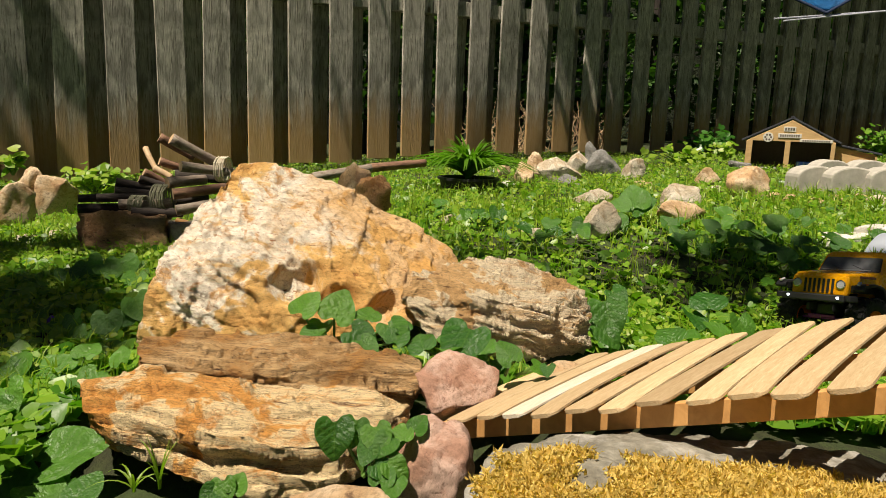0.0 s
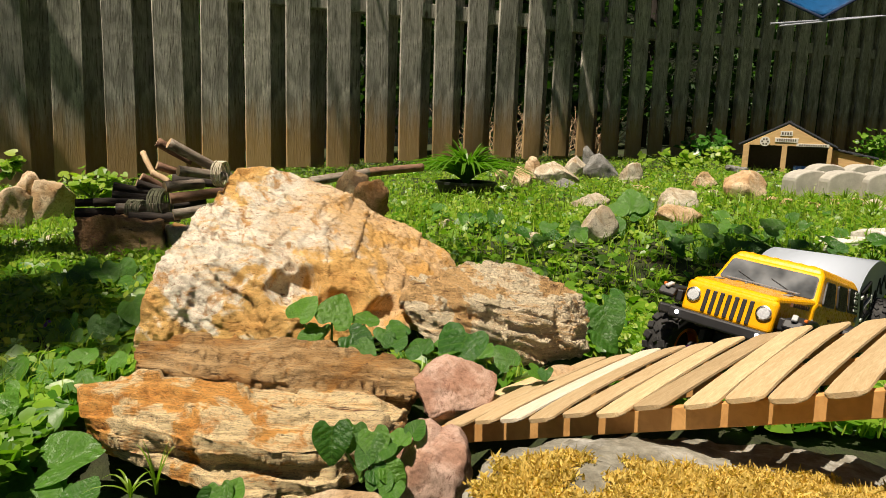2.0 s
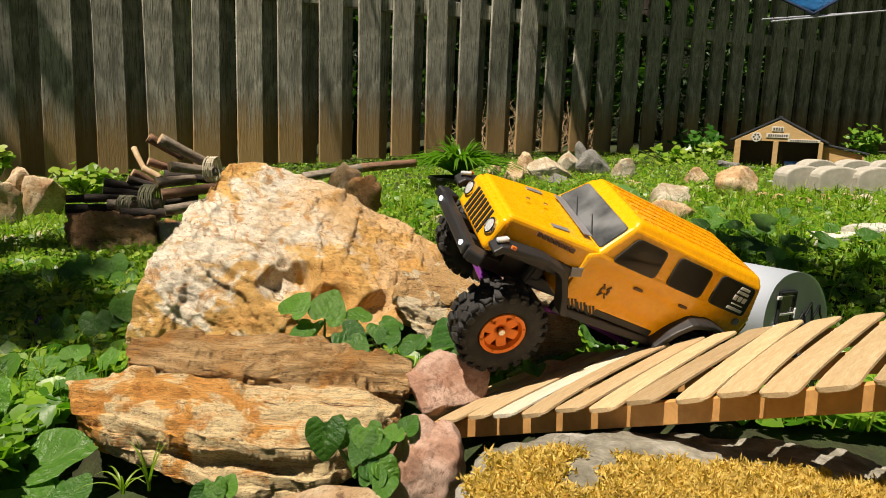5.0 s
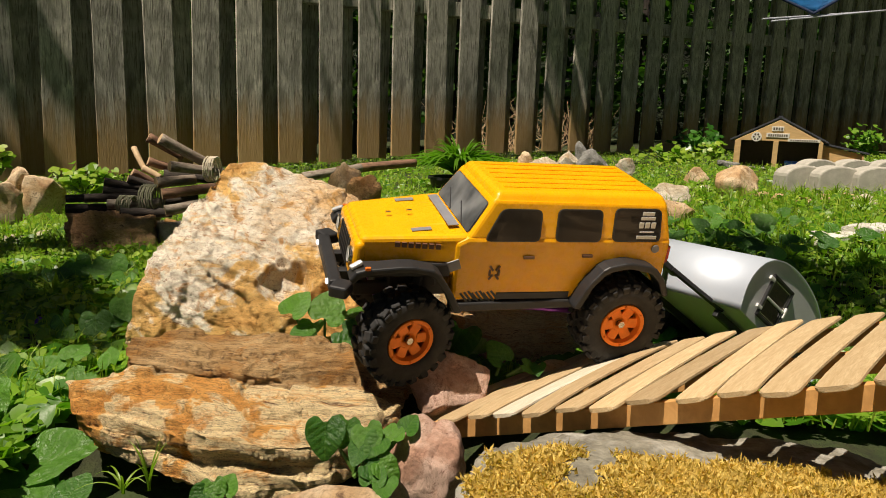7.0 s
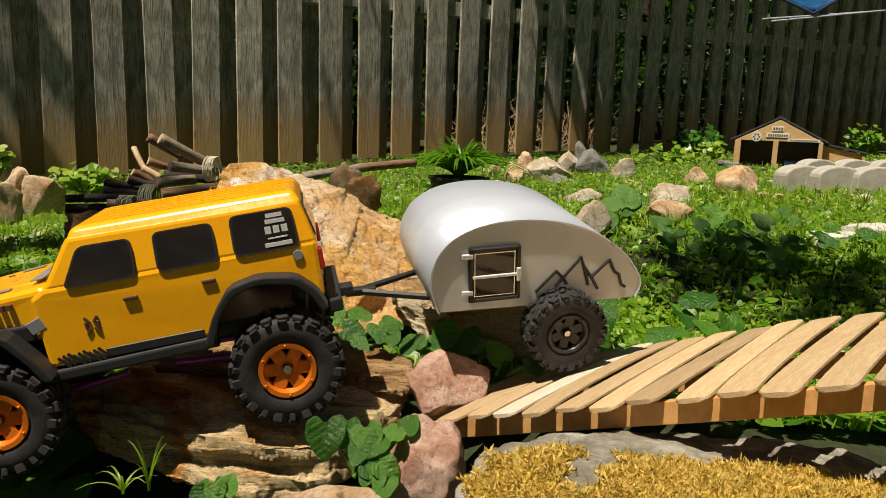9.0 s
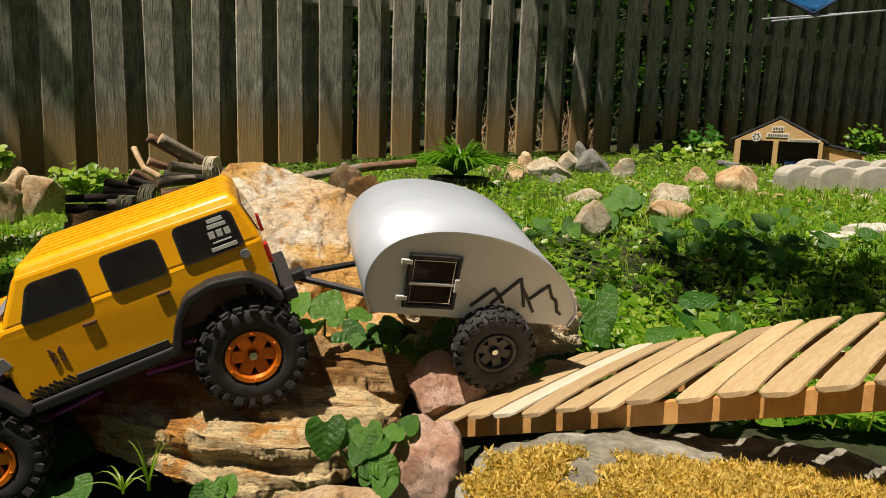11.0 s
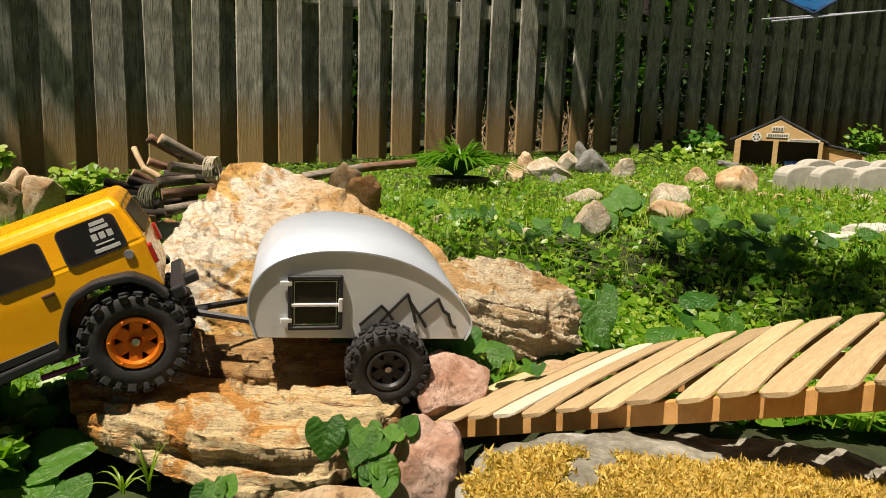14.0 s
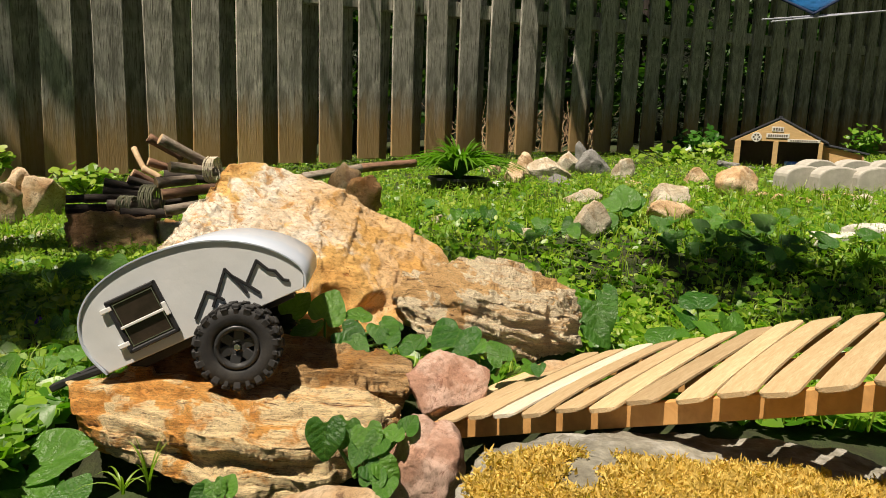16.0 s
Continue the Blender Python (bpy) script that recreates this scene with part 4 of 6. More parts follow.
    for x in (FRONT_X, REAR_X):
        for s in (1, -1):
            w = make_wheel(car, TYRE_R, 0.0132, 0.0195, M_ORANGE, 6, s)
            w.location = (x, s * TRACK, 0)
            wheels.append(w)
    return car, wheels


# ---- the toy teardrop trailer ----
TRAILER_R, TRAILER_SIDES = 0.0232, (0.0355, -0.0640)


def make_trailer():
    trailer = tagged(empty("toy_trailer", Matrix()), "white teardrop toy camping trailer with a mountain drawing", "toy trailer")
    k = Mat("white_board", (0.74, 0.73, 0.68), 0.55)
    k.color(k.ramp(k.noise(k.space(), 35, 5, 0.6), [(0.3, (0.61, 0.63, 0.63)), (0.7, (0.70, 0.72, 0.73))]))
    k.bump(k.noise(k.space(), 220, 4), 0.2, 0.0006)
    white = k.m
    k = Mat("brushed_aluminium_sheet", (0.66, 0.73, 0.84), 0.36, 0.3)
    k.rough(k.ramp(k.noise(k.space((1, 30, 1)), 40, 4, 0.6), [(0.3, (0.32, 0.32, 0.32)), (0.7, (0.5, 0.5, 0.5))]))
    sheet = k.m
    arc = [(0.0700, 0.0155), (0.0742, 0.027), (0.0745, 0.036), (0.0722, 0.0445), (0.067, 0.0525), (0.059, 0.0585), (0.048, 0.0625), (0.032, 0.0645), (0.013, 0.0632),
           (-0.006, 0.0592), (-0.023, 0.0510), (-0.0375, 0.0395), (-0.0462, 0.0270), (-0.0480, 0.0200), (-0.0440, 0.0125)]
    near, away = 0.0305, 0.0590
    half, shift = (near + away) / 2, (near - away) / 2
    part("body", extrude_outline(arc, half * 2, 0.0004, Matrix.Translation((0, shift, 0)), None, 1), white, trailer, "white painted side walls")
    bm = bmesh.new()
    c = Vector((0.014, 0.03))
    rows = []
    fine = []
    for i in range(len(arc) - 1):
        for s in range(3):
            fine.append(Vector(arc[i]).lerp(Vector(arc[i + 1]), s / 3))
    fine.append(Vector(arc[-1]))
    for _ in range(3):
        fine = [fine[0]] + [(fine[i - 1] + fine[i] * 2 + fine[i + 1]) / 4 for i in range(1, len(fine) - 1)] + [fine[-1]]
    for p in fine:
        d = (p - c).normalized()
        a, b = p + d * 0.0004, p + d * 0.0013
        rows.append([bm.verts.new((a.x, -away - 0.0012, a.y)), bm.verts.new((b.x, -away - 0.0012, b.y)), bm.verts.new((b.x, near + 0.0012, b.y)), bm.verts.new((a.x, near + 0.0012, a.y))])
    for i in range(len(rows) - 1):
        for j in range(4):
            bm.faces.new((rows[i][j], rows[i][(j + 1) % 4], rows[i + 1][(j + 1) % 4], rows[i + 1][j]))
    bm.faces.new(rows[0])
    bm.faces.new(rows[-1][::-1])
    bmesh.ops.recalc_face_normals(bm, faces=bm.faces)
    for f in bm.faces:
        f.smooth = abs(f.normal.y) < 0.5
    part("roof_skin", bm, sheet, trailer, "curved bright metal roof sheet")
    for s in (1, -1):
        y = shift + s * (half + 0.0006)
        cx, cz, w, h = 0.0398, 0.0357, 0.0292, 0.0312
        bm = bmesh.new()
        for dx, dz, sx, sz in ((0, h / 2 - 0.0012, w, 0.0024), (0, -h / 2 + 0.0012, w, 0.0024), (w / 2 - 0.0012, 0, 0.0024, h), (-w / 2 + 0.0012, 0, 0.0024, h)):
            box(sx, 0.0022, sz, 0.0006, Matrix.Translation((cx + dx, y + s * 0.0006, cz + dz)), bm, 1)
        door = part("door", bm, M_BLACK, trailer, "small black framed hatch door")
        part("pane", box(w - 0.004, 0.0008, h - 0.004, 0, Matrix.Translation((cx, y, cz))), M_GLASS, door, "dark glossy pane")
        bm = bmesh.new()
        for dx, dz, sx, sz in ((0, h / 2 - 0.0034, w - 0.006, 0.0005), (0, -h / 2 + 0.0034, w - 0.006, 0.0005), (w / 2 - 0.0034, 0, 0.0005, h - 0.006), (-w / 2 + 0.0034, 0, 0.0005, h - 0.006)):
            box(sx, 0.0012, sz, 0, Matrix.Translation((cx + dx, y + s * 0.0003, cz + dz)), bm)
        part("pane_edge", bm, M_STEEL, door)
        part("crossbar", box(w - 0.004, 0.0016, 0.0016, 0.0003, Matrix.Translation((cx, y + s * 0.0012, cz - 0.001))), M_WHITE, door, "white bar across the pane")
        for dz in (-0.0098, 0.0112):
            part("hinge", box(0.0062, 0.0018, 0.0028, 0.0005, Matrix.Translation((cx + w / 2 + 0.0008, y + s * 0.0010, cz + dz))), M_WHITE, door, "white hinge")
        part("latch", box(0.0024, 0.0022, 0.0078, 0.0005, Matrix.Translation((cx - w / 2 + 0.0012, y + s * 0.0014, cz - 0.001))), M_WHITE, door, "white latch")
        for pts in ([(0.0153, 0.0226), (0.0039, 0.0334), (0.0005, 0.0300), (-0.0025, 0.0255)], [(0.0040, 0.0245), (-0.0105, 0.0402), (-0.0140, 0.0300), (-0.0155, 0.0238)],
                    [(-0.0118, 0.0360), (-0.0175, 0.0275), (-0.0215, 0.0208)], [(-0.0180, 0.0285), (-0.0278, 0.0372), (-0.0312, 0.0300), (-0.0342, 0.0280), (-0.0362, 0.0215), (-0.0385, 0.0200)]):
            bm = bmesh.new()
            for a, b in zip(pts, pts[1:]):
                mid = ((a[0] + b[0]) / 2, (a[1] + b[1]) / 2)
                ln = math.hypot(b[0] - a[0], b[1] - a[1])
                box(ln + 0.0012, 0.0010, 0.0017, 0.0003, Matrix.Translation((mid[0], y, mid[1])) @ pose(0, 0, 0, 0, -math.degrees(math.atan2(b[1] - a[1], b[0] - a[0]))), bm, 1)
            part("mountain_line", bm, M_BLACK, trailer, "black mountain outline on the side wall")
    hitch = (0.113, 0, 0.0185)
    for s in (-1, 1):
        part("tongue_bar", bar((0.060, shift + s * 0.026, 0.0150), (0.108, s * 0.002 - 0.004, 0.0185), 0.0021, None, None, 6), M_BLACK, trailer, "black tongue bar")
        part("frame_rail", box(0.100, 0.004, 0.005, 0.0006, Matrix.Translation((0.015, shift + s * 0.026, 0.0105))), M_BLACK, trailer)
    part("coupler", box(0.018, 0.0055, 0.0045, 0.001, Matrix.Translation((0.109, -0.004, 0.0185))), M_BLACK, trailer)
    part("axle", rod(0.0026, 0.0026, 0.090, pose(0, shift, 0, 90), None, 12), M_BLACK, trailer)
    for s in (-1, 1):
        part("bracket", box(0.008, 0.003, 0.014, 0.0006, Matrix.Translation((0, shift + s * 0.030, 0.005))), M_BLACK, trailer)
    wheels = []
    for s in (1, -1):
        w = make_wheel(trailer, TRAILER_R, 0.0116, 0.0165, M_RIMBLACK, 6, s)
        w.location = (0, TRAILER_SIDES[0 if s > 0 else 1], 0)
        wheels.append(w)
    return trailer, wheels


CAR, CAR_WHEELS = make_car()
TRAILER, TRAILER_WHEELS = make_trailer()


# ---- weeds, plants and trees ----
M_WEED = mat_leaf("weed_leaf", (0.06, 0.19, 0.010), (0.26, 0.44, 0.035), 0.38, 40, 0.4)
M_BLADE = mat_leaf("grass_blade", (0.17, 0.33, 0.015), (0.44, 0.54, 0.07), 0.42, 30, 0.45)
M_VIOLET = mat_leaf("violet_leaf", (0.04, 0.15, 0.018), (0.10, 0.27, 0.03), 0.33, 90, 0.35)
M_TREELEAF = mat_leaf("tree_leaf", (0.03, 0.09, 0.012), (0.07, 0.16, 0.02), 0.5, 10, 0.25)
M_BARK = mat_wood("brown_bark", (0.17, 0.11, 0.075), (0.06, 0.04, 0.03), (4, 4, 1), 3.0, 0.9, 0.4, 0.002)
M_CUT = mat_wood("cut_wood", (0.62, 0.46, 0.28), (0.45, 0.30, 0.16), (1, 1, 1), 6.0, 0.8, 0.2)
M_DARKBARK = mat_wood("dark_bark", (0.07, 0.055, 0.045), (0.02, 0.016, 0.013), (4, 4, 1), 3.0, 0.9, 0.4, 0.002)

HEART = [(0, -0.12), (0.20, -0.34), (0.43, -0.20), (0.46, 0.12), (0.27, 0.46), (0, 0.74), (-0.27, 0.46), (-0.46, 0.12), (-0.43, -0.20), (-0.20, -0.34)]


def scatter_leaves(places, sizes, normals, spins, outline, cup=0.18):
    """Many leaves as one mesh: each a fan about its midrib, cupped."""
    k = len(outline)
    out = np.array(outline)
    n = len(places)
    nz = normals / np.linalg.norm(normals, axis=1, keepdims=True)
    ref = np.where(np.abs(nz[:, 2:3]) < 0.9, np.array([[0.0, 0.0, 1.0]]), np.array([[1.0, 0.0, 0.0]]))
    ux = np.cross(ref, nz)
    ux /= np.linalg.norm(ux, axis=1, keepdims=True)
    uy = np.cross(nz, ux)
    c, s = np.cos(spins)[:, None], np.sin(spins)[:, None]
    ux, uy = ux * c + uy * s, uy * c - ux * s
    lift = cup * np.abs(out[:, 0]) * 1.2 - 0.25 * cup * out[:, 1]
    ring = places[:, None] + sizes[:, None, None] * (ux[:, None] * out[None, :, 0:1] + uy[:, None] * out[None, :, 1:2] + nz[:, None] * lift[None, :, None])
    mid = places + sizes[:, None] * uy * 0.15
    verts = np.concatenate([mid[:, None], ring], axis=1).reshape(-1, 3)
    base = (np.arange(n) * (k + 1))[:, None]
    i = np.arange(k)
    tri = np.stack([np.zeros(k, int), 1 + i, 1 + (i + 1) % k], axis=1)
    faces = (base[:, :, None] + tri[None]).reshape(-1, 3)
    return verts, faces


def mesh_np(name, verts, faces):
    me = bpy.data.meshes.new(name)
    me.vertices.add(len(verts))
    me.vertices.foreach_set("co", np.asarray(verts, dtype=np.float32).ravel())
    k = faces.shape[1]
    me.loops.add(faces.size)
    me.loops.foreach_set("vertex_index", faces.astype(np.int32).ravel())
    me.polygons.add(len(faces))
    me.polygons.foreach_set("loop_start", np.arange(0, faces.size, k, dtype=np.int32))
    me.polygons.foreach_set("use_smooth", np.ones(len(faces), dtype=bool))
    me.update(calc_edges=True)
    return me


def scatter_blades(places, heights, widths, leans, rng):
    """Grass: blades of two bent pieces."""
    n = len(places)
    a = rng.uniform(0, 2 * np.pi, n)
    side = np.stack([np.cos(a), np.sin(a), np.zeros(n)], 1)
    b = rng.uniform(0, 2 * np.pi, n)
    way = np.stack([np.cos(b), np.sin(b), np.zeros(n)], 1)
    up = np.array([[0, 0, 1.0]])
    w, h, l = widths[:, None], heights[:, None], leans[:, None]
    p1 = places + up * h * 0.55 + way * h * l * 0.25
    p2 = places + up * h * (1 - 0.35 * l) + way * h * l
    verts = np.stack([places - side * w, places + side * w, p1 - side * w * 0.8, p1 + side * w * 0.8, p2], 1).reshape(-1, 3)
    base = (np.arange(n) * 5)[:, None, None]
    tri = np.array([[0, 1, 3], [0, 3, 2], [2, 3, 4]])[None]
    return verts, (base + tri).reshape(-1, 3)


def ground_np(x, y):
    xc, yc = np.clip(x, -2.4, 2.6), np.clip(y, 0, 6.0)
    return 0.245 + np.where(xc < 0, 0.075, 0.035) * xc - 0.012 * yc - 0.075 * np.exp(-(((x - 0.38) / 0.28) ** 2 + ((y - 0.68) / 0.3) ** 2))


def bare(x, y):
    """Where stone, ramp or wheels leave no room for weeds."""
    hit = np.zeros(len(x), bool)
    for cx, cy, rx, ry in ((-0.10, 0.56, 0.125, 0.10), (0.03, 0.58, 0.08, 0.09), (0.06, 0.53, 0.075, 0.075), (-0.10, 0.39, 0.105, 0.068), (0.02, 0.36, 0.05, 0.06), (0.12, 0.30, 0.12, 0.10)):
        hit |= ((x - cx) / rx) ** 2 + ((y - cy) / ry) ** 2 < 1
    along = (x - 0.005) * 0.73 + (y - 0.36) * -0.68
    across = (x - 0.005) * 0.68 + (y - 0.36) * 0.73
    hit |= (along > -0.02) & (across > -0.1) & (across < 0.15)
    hit |= (y < 0.42) & (x > -0.215 + 0.12 * (0.36 - y))
    return hit


def lawn_points(n, rng, near=0.33, far=5.6, spread=0.72):
    y = np.exp(rng.uniform(math.log(near), math.log(far), n))
    x = rng.uniform(-spread, spread, n) * y
    keep = ~bare(x, y) & (np.sin(x * 7 + 3 * np.sin(y * 5)) + np.cos(y * 9 + x * 4) + rng.uniform(-2.2, 1.6, n) > -1.4)
    keep &= (x - FENCE_A.x) * FENCE_DIR.y - (y - FENCE_A.y) * FENCE_DIR.x > -2.5
    x, y = x[keep], y[keep]
    return np.stack([x, y, ground_np(x, y)], 1)


def make_lawn():
    rng = np.random.default_rng(11)
    # low broad-leaved weeds
    p = lawn_points(36000, rng, 0.27)
    n = len(p)
    size = rng.uniform(0.008, 0.022, n) * np.clip(0.8 + p[:, 1] * 0.12, 0.8, 1.1)
    p[:, 2] += rng.uniform(0.0, 0.016, n) * np.clip(p[:, 1] / 0.6, 0.6, 1.2)
    nor = np.stack([rng.normal(0, 0.45, n), rng.normal(-0.15, 0.45, n), np.ones(n)], 1)
    v, f = scatter_leaves(p, size, nor, rng.uniform(0, 6.28, n), HEART)
    tagged(part_mesh("lawn_weeds", mesh_np("lawn_weeds", v, f), M_WEED), "thick green carpet of broad-leaved lawn weeds", "weeds", kind="stuff")
    # small bright leaves
    p = lawn_points(46000, rng, 0.45)
    n = len(p)
    size = rng.uniform(0.004, 0.010, n) * np.clip(0.75 + p[:, 1] * 0.25, 0.8, 1.4)
    p[:, 2] += rng.uniform(0.002, 0.026, n) * np.clip(p[:, 1] / 0.8, 0.6, 1.0)
    nor = np.stack([rng.normal(0, 0.6, n), rng.normal(-0.2, 0.6, n), np.ones(n)], 1)
    v, f = scatter_leaves(p, size, nor, rng.uniform(0, 6.28, n), [(0, -0.5), (0.35, -0.1), (0.3, 0.3), (0, 0.6), (-0.3, 0.3), (-0.35, -0.1)])
    tagged(part_mesh("clover", mesh_np("clover", v, f), M_BLADE), "small bright clover leaves among the weeds", "clover", kind="stuff")
    # grass
    p = lawn_points(46000, rng, 0.40)
    n = len(p)
    far = np.clip(p[:, 1] / 1.2, 0.5, 0.9)
    v, f = scatter_blades(p, rng.uniform(0.02, 0.06, n) * far, rng.uniform(0.0007, 0.0016, n) * far, rng.uniform(0.1, 0.9, n), rng)
    tagged(part_mesh("grass", mesh_np("grass", v, f), M_BLADE), "loose green grass blades in the lawn", "grass", kind="stuff")


make_lawn()


# violets: heart-shaped leaves on stems
def mat_heart():
    """Glossy heart leaf: a pale midrib and side veins that slant forward from it."""
    k = Mat("heart_leaf", rough=0.36)
    xyz = k.node("ShaderNodeSeparateXYZ")
    k.link(k.space(), xyz.inputs["Vector"])

    def calc(kind, a, b=None):
        n = k.node("ShaderNodeMath")
        n.operation = kind
        for i, v in enumerate((a, b)):
            if isinstance(v, bpy.types.NodeSocket):
                k.link(v, n.inputs[i])
            elif v is not None:
                n.inputs[i].default_value = v
        return n.outputs[0]

    across = calc("ABSOLUTE", xyz.outputs["X"])
    wob = calc("MULTIPLY", k.noise(k.space(), 3, 3), 0.12)
    ahead = calc("ADD", calc("SUBTRACT", xyz.outputs["Y"], calc("MULTIPLY", across, 0.8)), wob)
    ribs = calc("PINGPONG", ahead, 0.085)
    side = k.ramp(ribs, [(0.0, (1, 1, 1)), (0.012, (0.5, 0.5, 0.5)), (0.03, (0, 0, 0))])
    mid = k.ramp(across, [(0.008, (1, 1, 1)), (0.025, (0, 0, 0))])
    veins = k.mix(1.0, side, mid, "LIGHTEN")
    c = k.mix(k.random(), (0.035, 0.13, 0.014), (0.11, 0.27, 0.03))
    c = k.mix(0.5, c, k.ramp(k.noise(k.space(), 5, 5, 0.7), [(0.3, (0.5, 0.55, 0.45)), (0.7, (1.3, 1.25, 1.1))]), "MULTIPLY")
    c = k.mix(k.ramp(veins, [(0.0, (0, 0, 0)), (1.0, (0.16, 0.16, 0.16))]), c, (0.20, 0.36, 0.07))
    k.color(c)
    k.bump(ribs, 0.15, 0.015)
    k.bump(k.noise(k.space(), 9, 4), 0.3, 0.04)
    t = k.node("ShaderNodeBsdfTranslucent")
    k.link(k.mix(1.0, c, (1.3, 1.5, 0.5), "MULTIPLY"), t.inputs["Color"])
    mx = k.node("ShaderNodeMixShader")
    mx.inputs[0].default_value = 0.35
    k.link(k.b.outputs[0], mx.inputs[1])
    k.link(t.outputs[0], mx.inputs[2])
    k.link(mx.outputs[0], k.t.nodes["Material Output"].inputs["Surface"])
    return k.m


M_HEART = mat_heart()


def heart_mesh(seed):
    rnd = random.Random(seed)
    bm = bmesh.new()
    rows = []
    steps = 7
    dense = []
    for i in range(len(HEART)):
        a, b = Vector(HEART[i]), Vector(HEART[(i + 1) % len(HEART)])
        dense += [a.lerp(b, 0.22), a.lerp(b, 0.5), a.lerp(b, 0.78)]
    cen = Vector((0, 0.12))
    fold, curl, off = rnd.uniform(0.10, 0.32), rnd.uniform(0.1, 0.5), rnd.uniform(0, 50)
    for r in (0.0, 0.35, 0.7, 1.0):
        ring = []
        for i, q in enumerate(dense):
            p = cen.lerp(q, r)
            z = fold * abs(p.x) ** 1.2 - 0.06 * p.y - curl * max(0, p.y - 0.2) ** 2 - 0.35 * max(0, abs(p.x) - 0.3) ** 2
            z += 0.10 * r * noise.noise((p.x * 3 + off, p.y * 3, seed))
            ring.append(bm.verts.new((p.x, p.y + 0.1, z)) if r else None)
        rows.append(ring)
    centre = bm.verts.new((cen.x, cen.y + 0.1, -0.02))
    k = len(dense)
    for i in range(k):
        j = (i + 1) % k
        bm.faces.new((centre, rows[1][i], rows[1][j]))
        for r in (1, 2):
            bm.faces.new((rows[r][i], rows[r + 1][i], rows[r + 1][j], rows[r][j]))
    for f in bm.faces:
        f.smooth = True
    me = bpy.data.meshes.new("leaf")
    bm.to_mesh(me)
    bm.free()
    me.materials.append(M_HEART)
    return me


HEARTS = [heart_mesh(i) for i in range(5)]
M_STEM = mat_plain("green_stem", (0.10, 0.20, 0.03), 0.5)


def violet(name, root, leaves, seed, label):
    """Leaves are (place, width, face): face leans the leaf from lying flat (0) to facing the viewer (1)."""
    if root[1] < 0.35:
        root = nearer([root])[0]
        leaves = [(nearer([at])[0], width, face) for at, width, face in leaves]
    plant = tagged(empty(name, Matrix.Translation(root)), label, "plant")
    rnd = random.Random(seed)
    for at, width, face in leaves:
        at = Vector(at)
        n = Vector((rnd.uniform(-0.35, 0.35), -face + rnd.uniform(-0.15, 0.15), 1.0 - 0.6 * face)).normalized()
        q = n.to_track_quat("Z", "Y").to_matrix().to_4x4()
        m = Matrix.Translation(at - Vector(root)) @ q @ Matrix.Rotation(rnd.uniform(-0.9, 0.9) + (3.14 if rnd.random() < 0.5 else 0), 4, "Z") @ Matrix.Scale(width * 1.05, 4)
        ob = part_mesh("leaf", rnd.choice(HEARTS), None, plant)
        ob.matrix_local = m
        foot = Vector((rnd.uniform(-0.004, 0.004), rnd.uniform(-0.003, 0.003), 0))
        a = at - Vector(root)
        part("stem", bar(foot, a - n * 0.0006, 0.0011, 0.0008, None, 6), M_STEM, plant)
    return plant


violet("violet_plant", (-0.0759, 0.447, 0.2469), [((-0.095, 0.44, 0.2781), .022, .6), ((-0.0742, 0.44, 0.2759), .026, .7), ((-0.0849, 0.435, 0.2675), .018, .4), ((-0.0613, 0.435, 0.2666), .024, .6),
       ((-0.0537, 0.445, 0.2734), .02, .4), ((-0.0384, 0.44, 0.2717), .022, .6), ((-0.0552, 0.43, 0.2628), .018, .5), ((-0.0338, 0.43, 0.2637), .018, .5), ((-0.0293, 0.44, 0.2683), .016, .3), ((-0.0841, 0.45, 0.267), .02, .5)], 3,
       "green violet leaves between the boulder and the slab")
violet("violet_plant", (0.0023, 0.425, 0.2538), [((0.012, 0.42, 0.2741), .033, .45), ((-0.0016, 0.42, 0.2656), .024, .35), ((-0.0156, 0.425, 0.2612), .020, .4), ((0.02, 0.43, 0.2584), .024, .4), ((0.028, 0.44, 0.2497), .02, .3)], 4,
       "broad green violet leaves beside the ridged rock")
violet("violet_plant", (0.0384, 0.41, 0.2515), [((0.0375, 0.405, 0.2632), .017, .8), ((0.0511, 0.405, 0.2599), .013, .4), ((0.0595, 0.405, 0.2603), .010, .3)], 5,
       "small bright yellow-green seedling by the ramp")
violet("violet_plant", (-0.0365, 0.325, 0.2283), [((-0.0544, 0.325, 0.2536), .020, .95), ((-0.0446, 0.33, 0.253), .015, .8), ((-0.0342, 0.325, 0.2521), .016, .7), ((-0.0274, 0.322, 0.2485), .013, .6), ((-0.0211, 0.325, 0.2474), .013, .5),
       ((-0.0261, 0.315, 0.2398), .014, .8), ((-0.0328, 0.315, 0.238), .012, .7), ((-0.0295, 0.31, 0.233), .014, .6), ((-0.0228, 0.31, 0.2339), .013, .4), ((-0.0151, 0.33, 0.2507), .011, .6), ((-0.0362, 0.32, 0.2456), .012, .6)], 6,
       "bright young violet leaves growing beside the slab")
violet("violet_plant", (-0.1048, 0.31, 0.22), [((-0.1046, 0.31, 0.2288), .014, .7), ((-0.108, 0.308, 0.2259), .012, .6), ((-0.0986, 0.308, 0.2264), .011, .6)], 7, "small dark green violet at the foot of the slab")
violet("violet_plant", (-0.2273, 0.36, 0.1913), [((-0.2062, 0.34, 0.2192), .040, .5), ((-0.242, 0.37, 0.2279), .038, .75), ((-0.2191, 0.33, 0.2206), .03, .5), ((-0.202, 0.32, 0.216), .026, .3), ((-0.1906, 0.33, 0.2157), .022, .4), ((-0.2521, 0.38, 0.242), .025, .6),
       ((-0.1741, 0.31, 0.2183), .02, .4)], 8, "large shaded violet leaves beside the slab")
